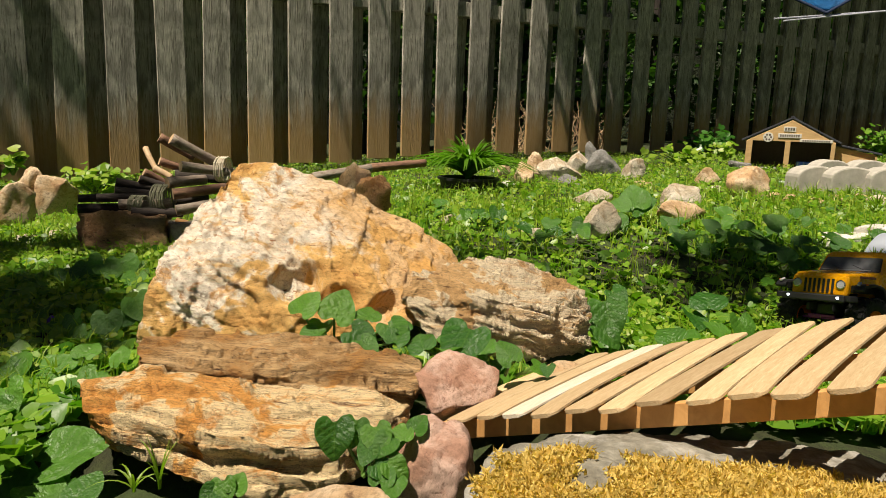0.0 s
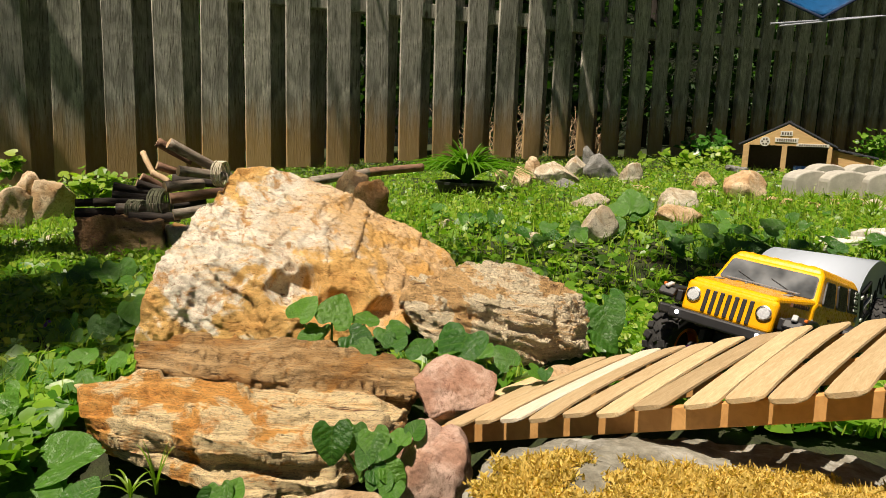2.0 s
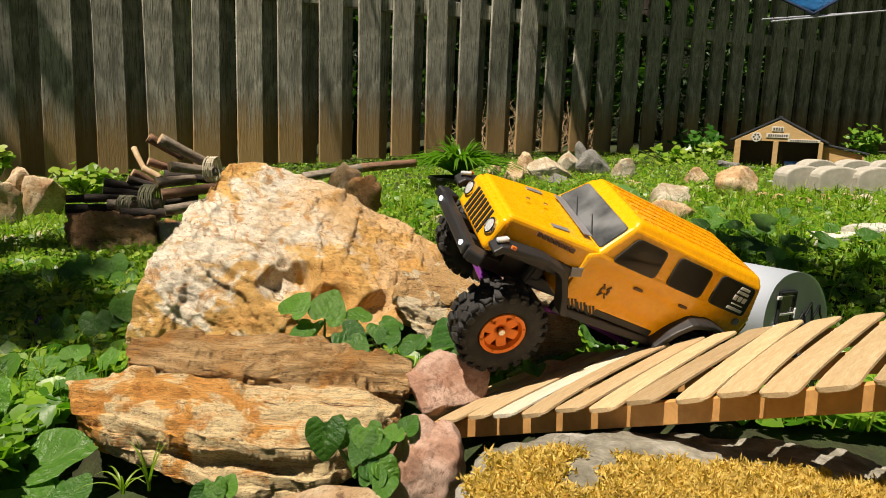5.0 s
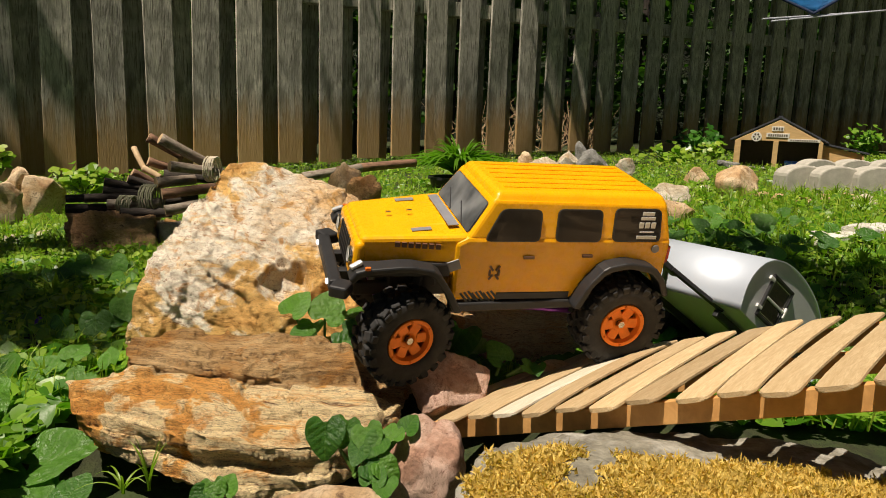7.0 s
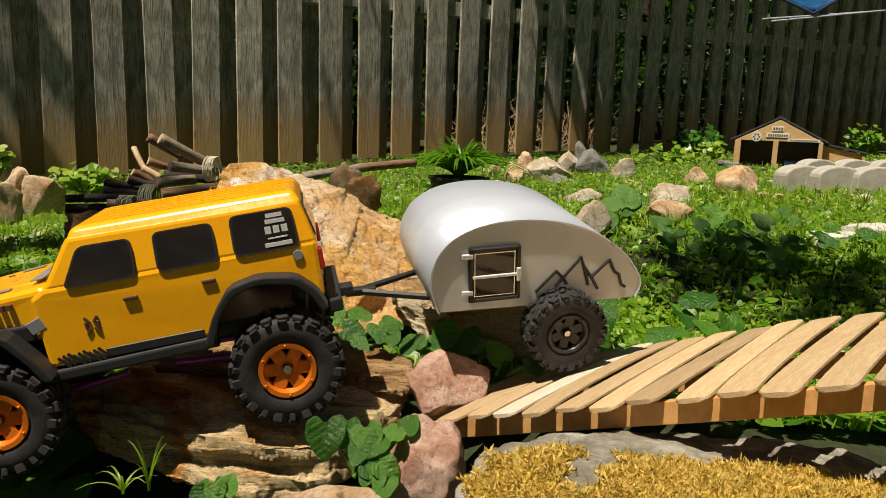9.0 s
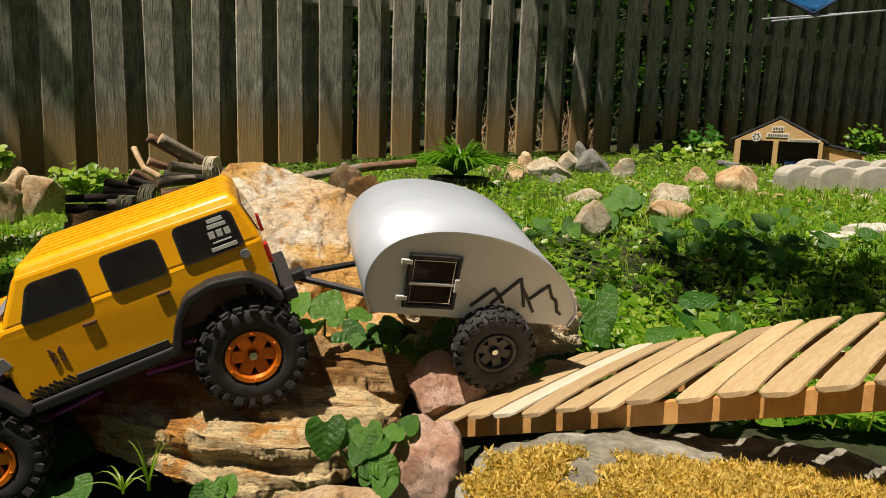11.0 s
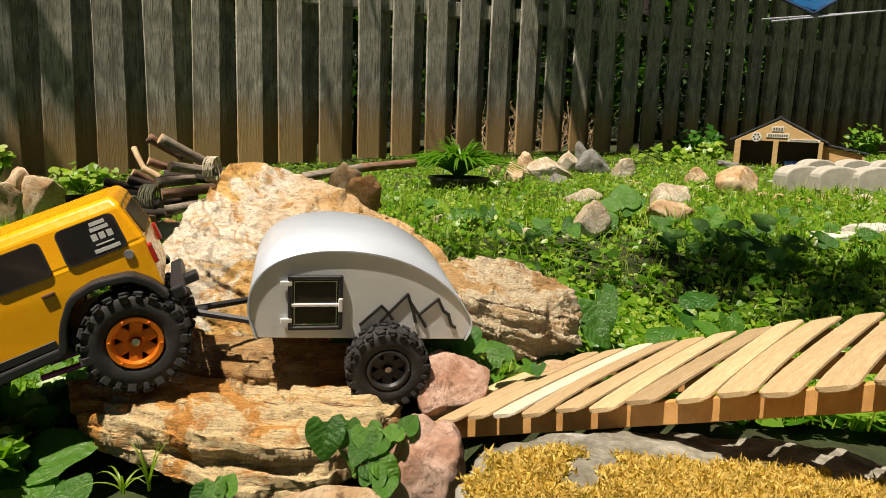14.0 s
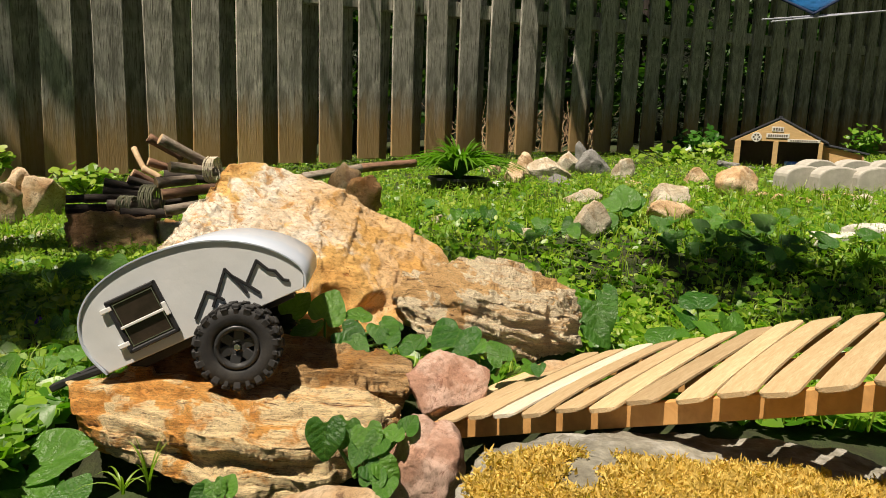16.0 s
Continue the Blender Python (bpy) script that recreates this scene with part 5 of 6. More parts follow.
violet("violet_plant", (-0.249, 0.43, 0.2111), [((-0.2552, 0.42, 0.2263), .026, .5), ((-0.2476, 0.43, 0.2361), .024, .4), ((-0.272, 0.44, 0.2335), .022, .5), ((-0.2378, 0.44, 0.2426), .02, .4), ((-0.2771, 0.43, 0.233), .026, .6), ((-0.2335, 0.41, 0.2275), .018, .5),
       ((-0.2089, 0.43, 0.2434), .016, .7), ((-0.2204, 0.42, 0.239), .018, .3)], 9, "shaded violet leaves crowding the slab's corner")
violet("violet_plant", (-0.2774, 0.54, 0.2216), [((-0.2669, 0.53, 0.2434), .026, .8), ((-0.28, 0.52, 0.2322), .024, .5), ((-0.256, 0.53, 0.2393), .022, .4), ((-0.2487, 0.54, 0.2553), .026, .6), ((-0.3047, 0.55, 0.2364), .02, .6)], 10,
       "dark violet leaves in the boulder's shade")
violet("violet_plant", (-0.3758, 0.75, 0.2169), [((-0.3912, 0.74, 0.2403), .032, .6), ((-0.3544, 0.74, 0.2435), .036, .6), ((-0.3634, 0.72, 0.2332), .03, .4), ((-0.3215, 0.7, 0.2361), .03, .5), ((-0.4021, 0.72, 0.2347), .028, .4), ((-0.3045, 0.68, 0.2239), .026, .5)], 11,
       "dark violet leaves below the stone block")
violet("violet_plant", (0.1223, 0.54, 0.2378), [((0.1203, 0.54, 0.2652), .034, .8), ((0.1159, 0.53, 0.2497), .026, .6), ((0.133, 0.57, 0.2699), .02, .5), ((0.1141, 0.55, 0.2554), .024, .5)], 12, "green violet leaves behind the ridged rock")
violet("violet_plant", (0.2232, 0.6, 0.2335), [((0.2237, 0.6, 0.2528), .034, .35), ((0.2098, 0.6, 0.2457), .026, .3), ((0.1721, 0.53, 0.2429), .026, .3), ((0.2516, 0.6, 0.2423), .028, .7), ((0.2264, 0.57, 0.2376), .022, .4), ((0.1863, 0.54, 0.2413), .026, .2)], 13,
       "broad grey-green leaves in the weeds behind the ramp")
violet("violet_plant", (0.2922, 1.15, 0.2472), [((0.2941, 1.15, 0.2797), .055, .8), ((0.2625, 1.13, 0.2763), .04, .5), ((0.3097, 1.16, 0.2884), .045, .6), ((0.2522, 1.1, 0.2662), .035, .4)], 14, "dark green broad leaves beside a grey stone")
for i, (u, r, n) in enumerate((((0.4914, 1.08, 0.2384), 0.10, 12), ((0.4221, 1.054, 0.2315), 0.09, 10), ((0.4941, 0.993, 0.2287), 0.09, 10), ((0.3677, 1.042, 0.2273), 0.08, 9), ((0.4175, 0.939, 0.213), 0.08, 10), ((0.0448, 1.165, 0.2311), 0.08, 8), ((0.1303, 1.015, 0.2273), 0.07, 8))):
    rnd = random.Random(70 + i)
    c = Vector(u)
    violet("violet_plant", c, [(c + Vector((rnd.uniform(-r, r), rnd.uniform(-r, r), rnd.uniform(0.015, 0.04))), rnd.uniform(0.02, 0.034), rnd.uniform(0.2, 0.7)) for j in range(n)], 80 + i,
           "shaded violet plant in the weedy lawn")


def tuft(name, root, n, height, spread, seed, label, width=0.0016, material=None, group=""):
    rng = np.random.default_rng(seed)
    plant = tagged(empty(name, Matrix.Translation(root)), label, "plant", group)
    for i in range(n):
        a = rng.uniform(0, 6.28)
        out = spread * rng.uniform(0.2, 1.0)
        h = height * rng.uniform(0.65, 1.05)
        bm = bmesh.new()
        last = None
        for s in range(7):
            q = s / 6
            p = Vector((math.cos(a) * out * q ** 1.6, math.sin(a) * out * q ** 1.6, h * (q - 0.75 * q ** 3 * min(1.0, out / max(height, 1e-3)))))
            w = width * (1 - 0.9 * q ** 2)
            d = Vector((-math.sin(a), math.cos(a), 0)) * w
            pair = [bm.verts.new(p - d), bm.verts.new(p + Vector((0, 0, -w * 0.5))), bm.verts.new(p + d)]
            if last:
                bm.faces.new((last[0], last[1], pair[1], pair[0]))
                bm.faces.new((last[1], last[2], pair[2], pair[1]))
            last = pair
        part("blade", bm, material or M_BLADE, plant)
    return plant


tuft("grass_tuft", (-0.1316, 0.302, 0.229), 9, 0.032, 0.018, 3, "bright grass tuft in front of the slab", 0.0008)
tuft("grass_tuft", (-0.1422, 0.299, 0.2286), 7, 0.018, 0.022, 4, "bright grass tuft at the slab's foot", 0.0008)
tuft("grass_tuft", (-0.252, 0.43, 0.2226), 5, 0.03, 0.012, 5, "pale grass tuft among the violets", 0.0016)
tuft("grass_tuft", (-0.3342, 0.62, 0.1946), 16, 0.06, 0.06, 6, "dark grass tuft with long bent blades", 0.0018)
for i, (u, n, h) in enumerate((((0.5148, 0.9112, 0.219), 40, 0.045), ((0.5469, 0.9112, 0.224), 40, 0.05), ((0.4826, 0.9112, 0.2139), 36, 0.04), ((0.4844, 0.9714, 0.2245), 30, 0.04), ((0.8795, 1.598, 0.2564), 26, 0.06), ((0.8171, 1.623, 0.2539), 22, 0.055), ((0.7858, 1.327, 0.2564), 22, 0.07), ((0.5464, 1.186, 0.2467), 18, 0.05), ((0.0769, 1.237, 0.2318), 26, 0.04), ((0.1429, 0.9278, 0.2201), 26, 0.035), ((0.281, 0.9094, 0.2065), 26, 0.035), ((-0.5434, 0.8932, 0.1932), 30, 0.045), ((-0.3844, 0.6848, 0.2079), 30, 0.045))):
    tuft("grass_tuft", u, n, h, h * 0.8, 20 + i, "sunny grass tuft in the lawn", 0.0022)

# a violet flower
flower = tagged(empty("violet_flower", Matrix.Translation((-0.3538, 0.6, 0.1999))), "single purple violet blossom on a thin stem", "flower")
M_PETAL = mat_plain("purple_petal", (0.22, 0.10, 0.55), 0.5)
FLOWER_TOP = Vector((-0.353, 0.6, 0.213)) - Vector((-0.3538, 0.6, 0.1999))
part("stem", bar((0, 0, 0), FLOWER_TOP, 0.0006), M_STEM, flower)
for i in range(5):
    bm = bmesh.new()
    bmesh.ops.create_icosphere(bm, subdivisions=2, radius=1, matrix=Matrix.Translation(FLOWER_TOP) @ Matrix.Rotation(radians(72 * i + 10), 4, "Y") @ Matrix.Translation((0, 0, 0.0045)) @ Matrix.Diagonal((0.0034, 0.0012, 0.0046, 1)))
    part("petal", bm, M_PETAL, flower)

# the potted clump by the fence
POT = Vector((0.0346, 1.85, 0.226))
pot = tagged(empty("potted_plant", Matrix.Translation(POT)), "arching green strap-leaved plant in a black pot", "plant")
bm = lathe([(0.066, 0.0), (0.076, 0.034), (0.081, 0.034), (0.081, 0.040), (0.071, 0.040), (0.066, 0.025), (0.001, 0.025), (0.001, 0.0)], 28)
bmesh.ops.transform(bm, matrix=pose(0, 0, 0, 90), verts=bm.verts)
part("pot", bm, M_BLACK, pot, "shallow black plastic pot")
clump = tuft("strap_leaves", POT + Vector((0, 0, 0.03)), 190, 0.15, 0.20, 31, "", 0.0075, M_WEED)
for ob in list(clump.children):
    ob.parent = pot
    ob.location = ob.location + Vector((0, 0, 0.03))
bpy.data.objects.remove(clump)


# trees: one unseen crown added to shade fence and lawn, woods behind the fence
def crown(name, parent, centres, n, radius, size, seed, material=None):
    rng = np.random.default_rng(seed)
    c = np.array(centres)
    pick = rng.integers(0, len(c), n)
    off = rng.normal(0, 1, (n, 3))
    off /= np.linalg.norm(off, axis=1, keepdims=True)
    off *= (rng.uniform(0, 1, n) ** 0.5)[:, None] * radius
    p = c[pick] + off * np.array([1, 1, 0.7])
    nor = rng.normal(0, 0.6, (n, 3)) + np.array([0, 0, 0.8])
    v, f = scatter_leaves(p, rng.uniform(0.7, 1.3, n) * size, nor, rng.uniform(0, 6.28, n), [(0, -0.5), (0.3, -0.15), (0.28, 0.2), (0, 0.6), (-0.28, 0.2), (-0.3, -0.15)])
    ob = part_mesh(name, mesh_np(name, v, f), material or M_TREELEAF, parent)
    return ob


def make_shade_tree():
    rng = np.random.default_rng(8)
    tree = tagged(empty("shade_tree", pose(-5.2, -0.6, 0.05)), "tall unseen leafy tree added to shade the fence and lawn", "tree")
    base = Vector((-5.2, -0.6, 0.05))
    centres = []
    # leaf clumps are placed up the sun ray from each patch to shade
    for i in range(34):
        q = 1.08 - 1.25 * rng.uniform(0, 1) ** 1.5
        p = FENCE_A + FENCE_DIR * (q * 6.5)
        centres.append(Vector((p.x, p.y, rng.uniform(0.0, 1.3))) + TO_SUN * rng.uniform(3.4, 5.0))
    for i in range(26):
        p = FENCE_A + FENCE_DIR * rng.uniform(3.6, 7.8)
        centres.append(Vector((p.x, p.y, rng.uniform(0.2, 1.2))) + TO_SUN * rng.uniform(2.0, 3.2))
    for x, y, k in ((-0.62, 0.95, 3), (-0.44, 0.40, 3), (-0.55, 0.62, 3), (-0.40, 0.30, 2), (-0.42, 0.54, 2), (-0.46, 0.74, 2), (0.34, 0.98, 2), (0.42, 0.82, 2), (-1.2, 2.3, 2), (0.9, 3.3, 2), (1.5, 3.8, 2)):
        for j in range(k):
            centres.append(Vector((x, y, 0.25)) + Vector((rng.normal(0, 0.05), rng.normal(0, 0.05), 0)) + TO_SUN * rng.uniform(3.0, 3.8))
    rel = [c - base for c in centres]
    crown("crown", tree, rel[:34], 150, 0.5, 0.13, 4)
    crown("crown", tree, rel[34:60], 6500, 0.5, 0.13, 6)
    crown("crown", tree, rel[60:], 860, 0.13, 0.06, 5)
    bm = bar((0, 0, 0), (0.3, 0.3, 2.6), 0.17, 0.12, None, 14)
    bar((0.3, 0.3, 2.6), (1.0, 0.9, 4.4), 0.12, 0.05, bm, 12)
    part("trunk", bm, M_BARK, tree)
    bm = bmesh.new()
    fork = Vector((0.9, 0.8, 4.1))
    order = sorted(rel, key=lambda c: math.atan2(c.y - fork.y, c.x - fork.x))
    for i in range(0, len(order), 9):
        some = order[i:i + 9]
        mean = sum(some, Vector()) / len(some)
        hub = fork.lerp(mean, 0.6) + Vector((0, 0, 0.35))
        bar(fork, hub, 0.055, 0.032, bm, 8)
        for c in some:
            knee = hub.lerp(c, 0.5) + Vector(rng.normal(0, 0.08, 3)) + Vector((0, 0, 0.12))
            bar(hub, knee, 0.022, 0.014, bm, 6)
            bar(knee, c, 0.014, 0.005, bm, 6)
    part("limbs", bm, M_BARK, tree)


make_shade_tree()


def make_woods():
    rng = np.random.default_rng(21)
    out = Vector((-FENCE_DIR.y, FENCE_DIR.x, 0))
    for i in range(13):
        p = FENCE_A + FENCE_DIR * (-2.2 + i * 0.95) + out * rng.uniform(1.5, 2.6)
        z = ground_z(p.x, p.y)
        tree = tagged(empty("woodland_tree", Matrix.Translation((p.x, p.y, z))), "dark leafy tree in the woods behind the fence", "tree", "woods behind the fence")
        centres = [(rng.normal(0, 0.5), rng.normal(0, 0.4), rng.uniform(0.35, 3.2)) for j in range(16)]
        crown("crown", tree, centres, 2300, 0.55, 0.10, 40 + i)
        bm = bar((0, 0, -0.05), (0.05, 0.02, 1.6), 0.07, 0.05, None, 10)
        bar((0.05, 0.02, 1.6), (0, 0, 3.2), 0.05, 0.02, bm, 8)
        part("trunk", bm, M_DARKBARK, tree)
    # a wall for the deep woods further off, round the far side of the yard
    k = Mat("shaded_woods_wall", rough=0.95)
    # near-black greens carry the shade among the trees
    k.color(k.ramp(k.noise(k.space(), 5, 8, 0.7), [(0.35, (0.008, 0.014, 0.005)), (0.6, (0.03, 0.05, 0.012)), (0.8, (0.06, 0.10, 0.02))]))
    k.bump(k.noise(k.space(), 9, 6, 0.7), 1.0, 0.2)
    # tall ring, mostly unseen, added to block low sky light
    verts, faces = [], []
    n = 90
    for i in range(n + 1):
        a = 2 * math.pi * i / n
        r = 8.6 + 0.7 * math.sin(i * 2.1) * math.sin(i * 0.7)
        h = 7.5 + 1.5 * noise.noise((math.cos(a) * 4, math.sin(a) * 4, 0))
        verts += [(0.3 + r * math.cos(a), 2.6 + r * math.sin(a), -0.4), (0.3 + (r + 0.3) * math.cos(a), 2.6 + (r + 0.3) * math.sin(a), h)]
        if i and math.sin(a) > -0.45:
            faces.append((2 * i - 2, 2 * i, 2 * i + 1, 2 * i - 1))
    tagged(part_mesh("backdrop", mesh_of("backdrop", verts, faces), k.m), "dark distant woods, a tall ring added to block sky light", "backdrop", kind="structure")


make_woods()


def make_brush():
    """Bare dead twigs seen between the boards."""
    rng = np.random.default_rng(9)
    out = Vector((-FENCE_DIR.y, FENCE_DIR.x, 0))
    for i in range(5):
        p = FENCE_A + FENCE_DIR * (2.7 + 0.28 * i) + out * rng.uniform(0.4, 0.7)
        root = Vector((p.x, p.y, ground_z(p.x, p.y)))
        bush = tagged(empty("dead_brush", Matrix.Translation(root)), "bare grey dead twigs behind the fence", "brush", "dead brush behind the fence")
        bm = bmesh.new()
        for j in range(26):
            a = Vector((rng.normal(0, 0.05), rng.normal(0, 0.05), 0))
            for k in range(3):
                b = a + Vector((rng.normal(0, 0.09), rng.normal(0, 0.06), rng.uniform(0.05, 0.16)))
                bar(a, b, 0.004 - 0.001 * k, 0.003 - 0.001 * k, bm, 5)
                a = b
        part("twigs", bm, M_CUT, bush)


make_brush()


# ---- the wood pile behind the boulder ----
def twig(a, b, r, material, ends, seed, bend=0.0):
    """A cut stick: rough bark along, pale sawn ends."""
    rnd = random.Random(seed)
    m, length = between(a, b)
    bm = bmesh.new()
    rings, sides, rows = 9, 12, []
    for i in range(rings + 1):
        q = i / rings
        row = []
        for j in range(sides):
            ang = 2 * math.pi * j / sides
            rr = r * (1 - 0.12 * q) * (1 + 0.07 * noise.noise((seed, q * 6, ang)) + 0.05 * math.sin(3 * ang + seed))
            row.append(bm.verts.new((rr * math.cos(ang) + bend * math.sin(q * 3.14), rr * math.sin(ang), (q - 0.5) * length)))
        rows.append(row)
    for i in range(rings):
        for j in range(sides):
            f = bm.faces.new((rows[i][j], rows[i][(j + 1) % sides], rows[i + 1][(j + 1) % sides], rows[i + 1][j]))
            f.smooth = True
    bm.faces.new(rows[0][::-1]).material_index = 1
    bm.faces.new(rows[-1]).material_index = 1
    ob = part("stick", bm, material)
    ob.data.materials.append(ends)
    ob.matrix_world = m
    return ob


M_GREYBARK = mat_wood("grey_bark", (0.36, 0.31, 0.25), (0.15, 0.11, 0.08), (3, 3, 1), 3.0, 0.9, 0.4, 0.002)
M_REDBARK = mat_wood("reddish_bark", (0.30, 0.17, 0.10), (0.12, 0.06, 0.04), (3, 3, 1), 3.0, 0.85, 0.4, 0.002)
PILE = [
    ((-0.4087, 1.02, 0.366), (-0.3511, 1.06, 0.3281), 0.0080, M_GREYBARK), ((-0.4423, 1.06, 0.3657), (-0.3977, 1.08, 0.3373), 0.0075, M_REDBARK), ((-0.3886, 1, 0.3278), (-0.3288, 1.05, 0.3178), 0.0075, M_GREYBARK),
    ((-0.4085, 1, 0.3041), (-0.3673, 1.04, 0.3072), 0.0080, M_GREYBARK), ((-0.397, 0.99, 0.2895), (-0.3237, 1.03, 0.2997), 0.0078, M_REDBARK), ((-0.3891, 0.98, 0.2678), (-0.3292, 1.01, 0.2801), 0.0078, M_GREYBARK),
    ((-0.4727, 1.08, 0.3483), (-0.4492, 1.06, 0.318), 0.0045, M_CUT), ((-0.4508, 1.06, 0.3196), (-0.4211, 1.05, 0.3071), 0.0050, M_CUT), ((-0.4591, 1.04, 0.3148), (-0.4297, 1.06, 0.2967), 0.0060, M_REDBARK),
    ((-0.4617, 1.03, 0.3063), (-0.4291, 1.05, 0.2934), 0.0055, M_DARKBARK), ((-0.4917, 1.02, 0.3012), (-0.4293, 1.05, 0.2875), 0.0065, M_DARKBARK), ((-0.4891, 1.01, 0.2899), (-0.4288, 1.04, 0.2826), 0.0060, M_DARKBARK),
    ((-0.5105, 1, 0.2789), (-0.433, 1.03, 0.2818), 0.0065, M_DARKBARK), ((-0.5478, 1.02, 0.2747), (-0.4933, 1.04, 0.2762), 0.0060, M_DARKBARK), ((-0.5379, 1, 0.2626), (-0.4598, 1.02, 0.2646), 0.0068, M_DARKBARK),
    ((-0.474, 0.99, 0.2724), (-0.4063, 1.01, 0.2742), 0.0070, M_GREYBARK), ((-0.4516, 0.98, 0.2624), (-0.3867, 1, 0.2622), 0.0075, M_DARKBARK), ((-0.4436, 1.06, 0.3308), (-0.4112, 1.08, 0.3181), 0.0065, M_REDBARK),
    ((-0.5119, 1, 0.2522), (-0.4398, 1.02, 0.2521), 0.0070, M_DARKBARK), ((-0.4268, 1.03, 0.2713), (-0.3709, 1.06, 0.2784), 0.0075, M_DARKBARK), ((-0.4207, 1.06, 0.3106), (-0.3513, 1.08, 0.3047), 0.0080, M_DARKBARK)]
for i, (a, b, r, mat) in enumerate(PILE):
    tagged(twig(a, b, r, mat, M_CUT, i + 1, 0.003 * math.sin(i)), "cut stick with bark in the wood pile", "stick", "sticks of the wood pile")
tagged(twig((-0.388, 0.98, 0.2543), (-0.3408, 0.96, 0.2478), 0.0035, mat_wood("fresh_splinter", (0.75, 0.42, 0.16), (0.5, 0.25, 0.08), (2, 2, 2), 4, 0.7), M_CUT, 60), "fresh orange wood splinter on the block", "stick")
tagged(twig((-0.252, 1.25, 0.2991), (-0.1537, 1.3, 0.3163), 0.0085, M_GREYBARK, M_CUT, 61, 0.003), "long bent branch lying behind the boulder", "branch", "branch pieces")
tagged(twig((-0.1619, 1.3, 0.315), (-0.0585, 1.36, 0.3257), 0.0085, M_REDBARK, M_CUT, 62, 0.004), "long bent branch lying before the fence", "branch", "branch pieces")
# twine round two bundles
M_TWINE = mat_plain("pale_twine", (0.62, 0.55, 0.42), 0.9)
for k, (c, rad, n) in enumerate((((-0.3363, 1.03, 0.3238), 0.018, 5), ((-0.4141, 1, 0.2815), 0.020, 7), ((-0.4437, 0.99, 0.2735), 0.012, 7))):
    bm = bmesh.new()
    rnd = random.Random(k)
    for j in range(n):
        ring = []
        for s in range(13):
            a = 2 * math.pi * s / 12
            ring.append(Vector((rnd.uniform(-0.001, 0.001) + (j - n / 2) * 0.003 + 0.004 * math.cos(a), rad * 0.7 * math.cos(a), rad * math.sin(a))))
        for s in range(12):
            bar(ring[s], ring[s + 1], 0.0013, None, bm, 5)
    ob = part("twine", bm, M_TWINE if k == 0 else mat_plain("weathered_twine", (0.20, 0.20, 0.13), 0.9))
    ob.location = c
    tagged(ob, "twine wound round the bundled sticks", "twine", "twine bindings")

settled("stone_block", hull_bm([(-0.5237, 0.97, 0.2604), (-0.3904, 0.95, 0.2645), (-0.3806, 0.93, 0.2079), (-0.5145, 0.95, 0.1954), (-0.5908, 1.12, 0.2447), (-0.4465, 1.12, 0.2471), (-0.5934, 1.1, 0.1723), (-0.4455, 1.1, 0.1775), (-0.4553, 0.95, 0.2668)], 14, 0.007, 0.006, 0.003, 90, (0, 0, 1), 0.2),
        mat_rock("dark_red_stone", (0.60, 0.42, 0.22), (0.40, 0.24, 0.11), (0.06, 0.035, 0.02), 0.7, (0.7, 0.7, 2), (0, 0, 0), 0.55, 0.004, (0.26, 0.12, 0.05)), "dark reddish stone block under the wood pile", "stone")
settled("stone_block", hull_bm([(-0.3895, 0.96, 0.2531), (-0.3485, 0.95, 0.2582), (-0.3428, 0.93, 0.2054), (-0.3866, 0.95, 0.1999), (-0.4192, 1.05, 0.2395), (-0.3854, 1.05, 0.2365), (-0.4126, 1.05, 0.1837)], 15, 0.007, 0.005, 0.0, 90, (0, 0, 1), 0.2),
        M_GREY, "shaded grey stone beside the block", "stone")


# ---- loose stones about the lawn ----
def lawn_stone(at, width, height, material, label, seed, depth=None, tip=0.0, turn=0.0, group="lawn stones", flat=0.0, rough=0.12):
    """A stone that sits with its lower third in the weeds."""
    d = depth or width * 0.7
    size = (width / 2 * 1.12, d / 2, height / 2 * 1.25)
    return stone("lawn_stone", (at[0], at[1] + d * 0.3, at[2] + height * 0.38), size, seed, material, label, turn, 0, tip, group, "stone", detail=4, rough=rough, flat=flat)


lawn_stone((0.161, 2.392, 0.2217), 0.042, 0.075, M_TAN, "upright tan stone at the end of a rock heap", 31, 0.05, 0, 10, "rock heap by the fence")
lawn_stone((0.2059, 2.084, 0.227), 0.10, 0.07, M_TAN, "rounded tan stone in the rock heap", 32, 0.08, 0, 0, "rock heap by the fence")
lawn_stone((0.2788, 2.392, 0.2258), 0.085, 0.095, M_TAN, "rounded tan stone in the rock heap", 33, 0.07, 0, 20, "rock heap by the fence")
lawn_stone((0.3259, 2.28, 0.2288), 0.16, 0.085, M_GREY, "long grey-green stone in the rock heap", 34, 0.08, 4, 0, "rock heap by the fence")
lawn_stone((0.4434, 2.581, 0.2293), 0.11, 0.095, M_GREY, "pale grey stone in the rock heap", 35, 0.08, -12, 0, "rock heap by the fence")
M_SLATE = mat_rock("slate_grey_stone", (0.34, 0.34, 0.33), (0.22, 0.22, 0.21), (0.08, 0.08, 0.08), 0.7, (1, 1, 2), (0.2, 0.2, 0), 0.5, 0.003, (0.20, 0.19, 0.17))
lawn_stone((0.5804, 3.064, 0.2282), 0.07, 0.13, M_SLATE, "dark slate-grey peak in the rock heap", 36, 0.07, 0, 0, "rock heap by the fence")
lawn_stone((0.5089, 2.45, 0.2332), 0.12, 0.10, M_SLATE, "leaning dark slate slab in the rock heap", 37, 0.06, -38, 0, "rock heap by the fence")
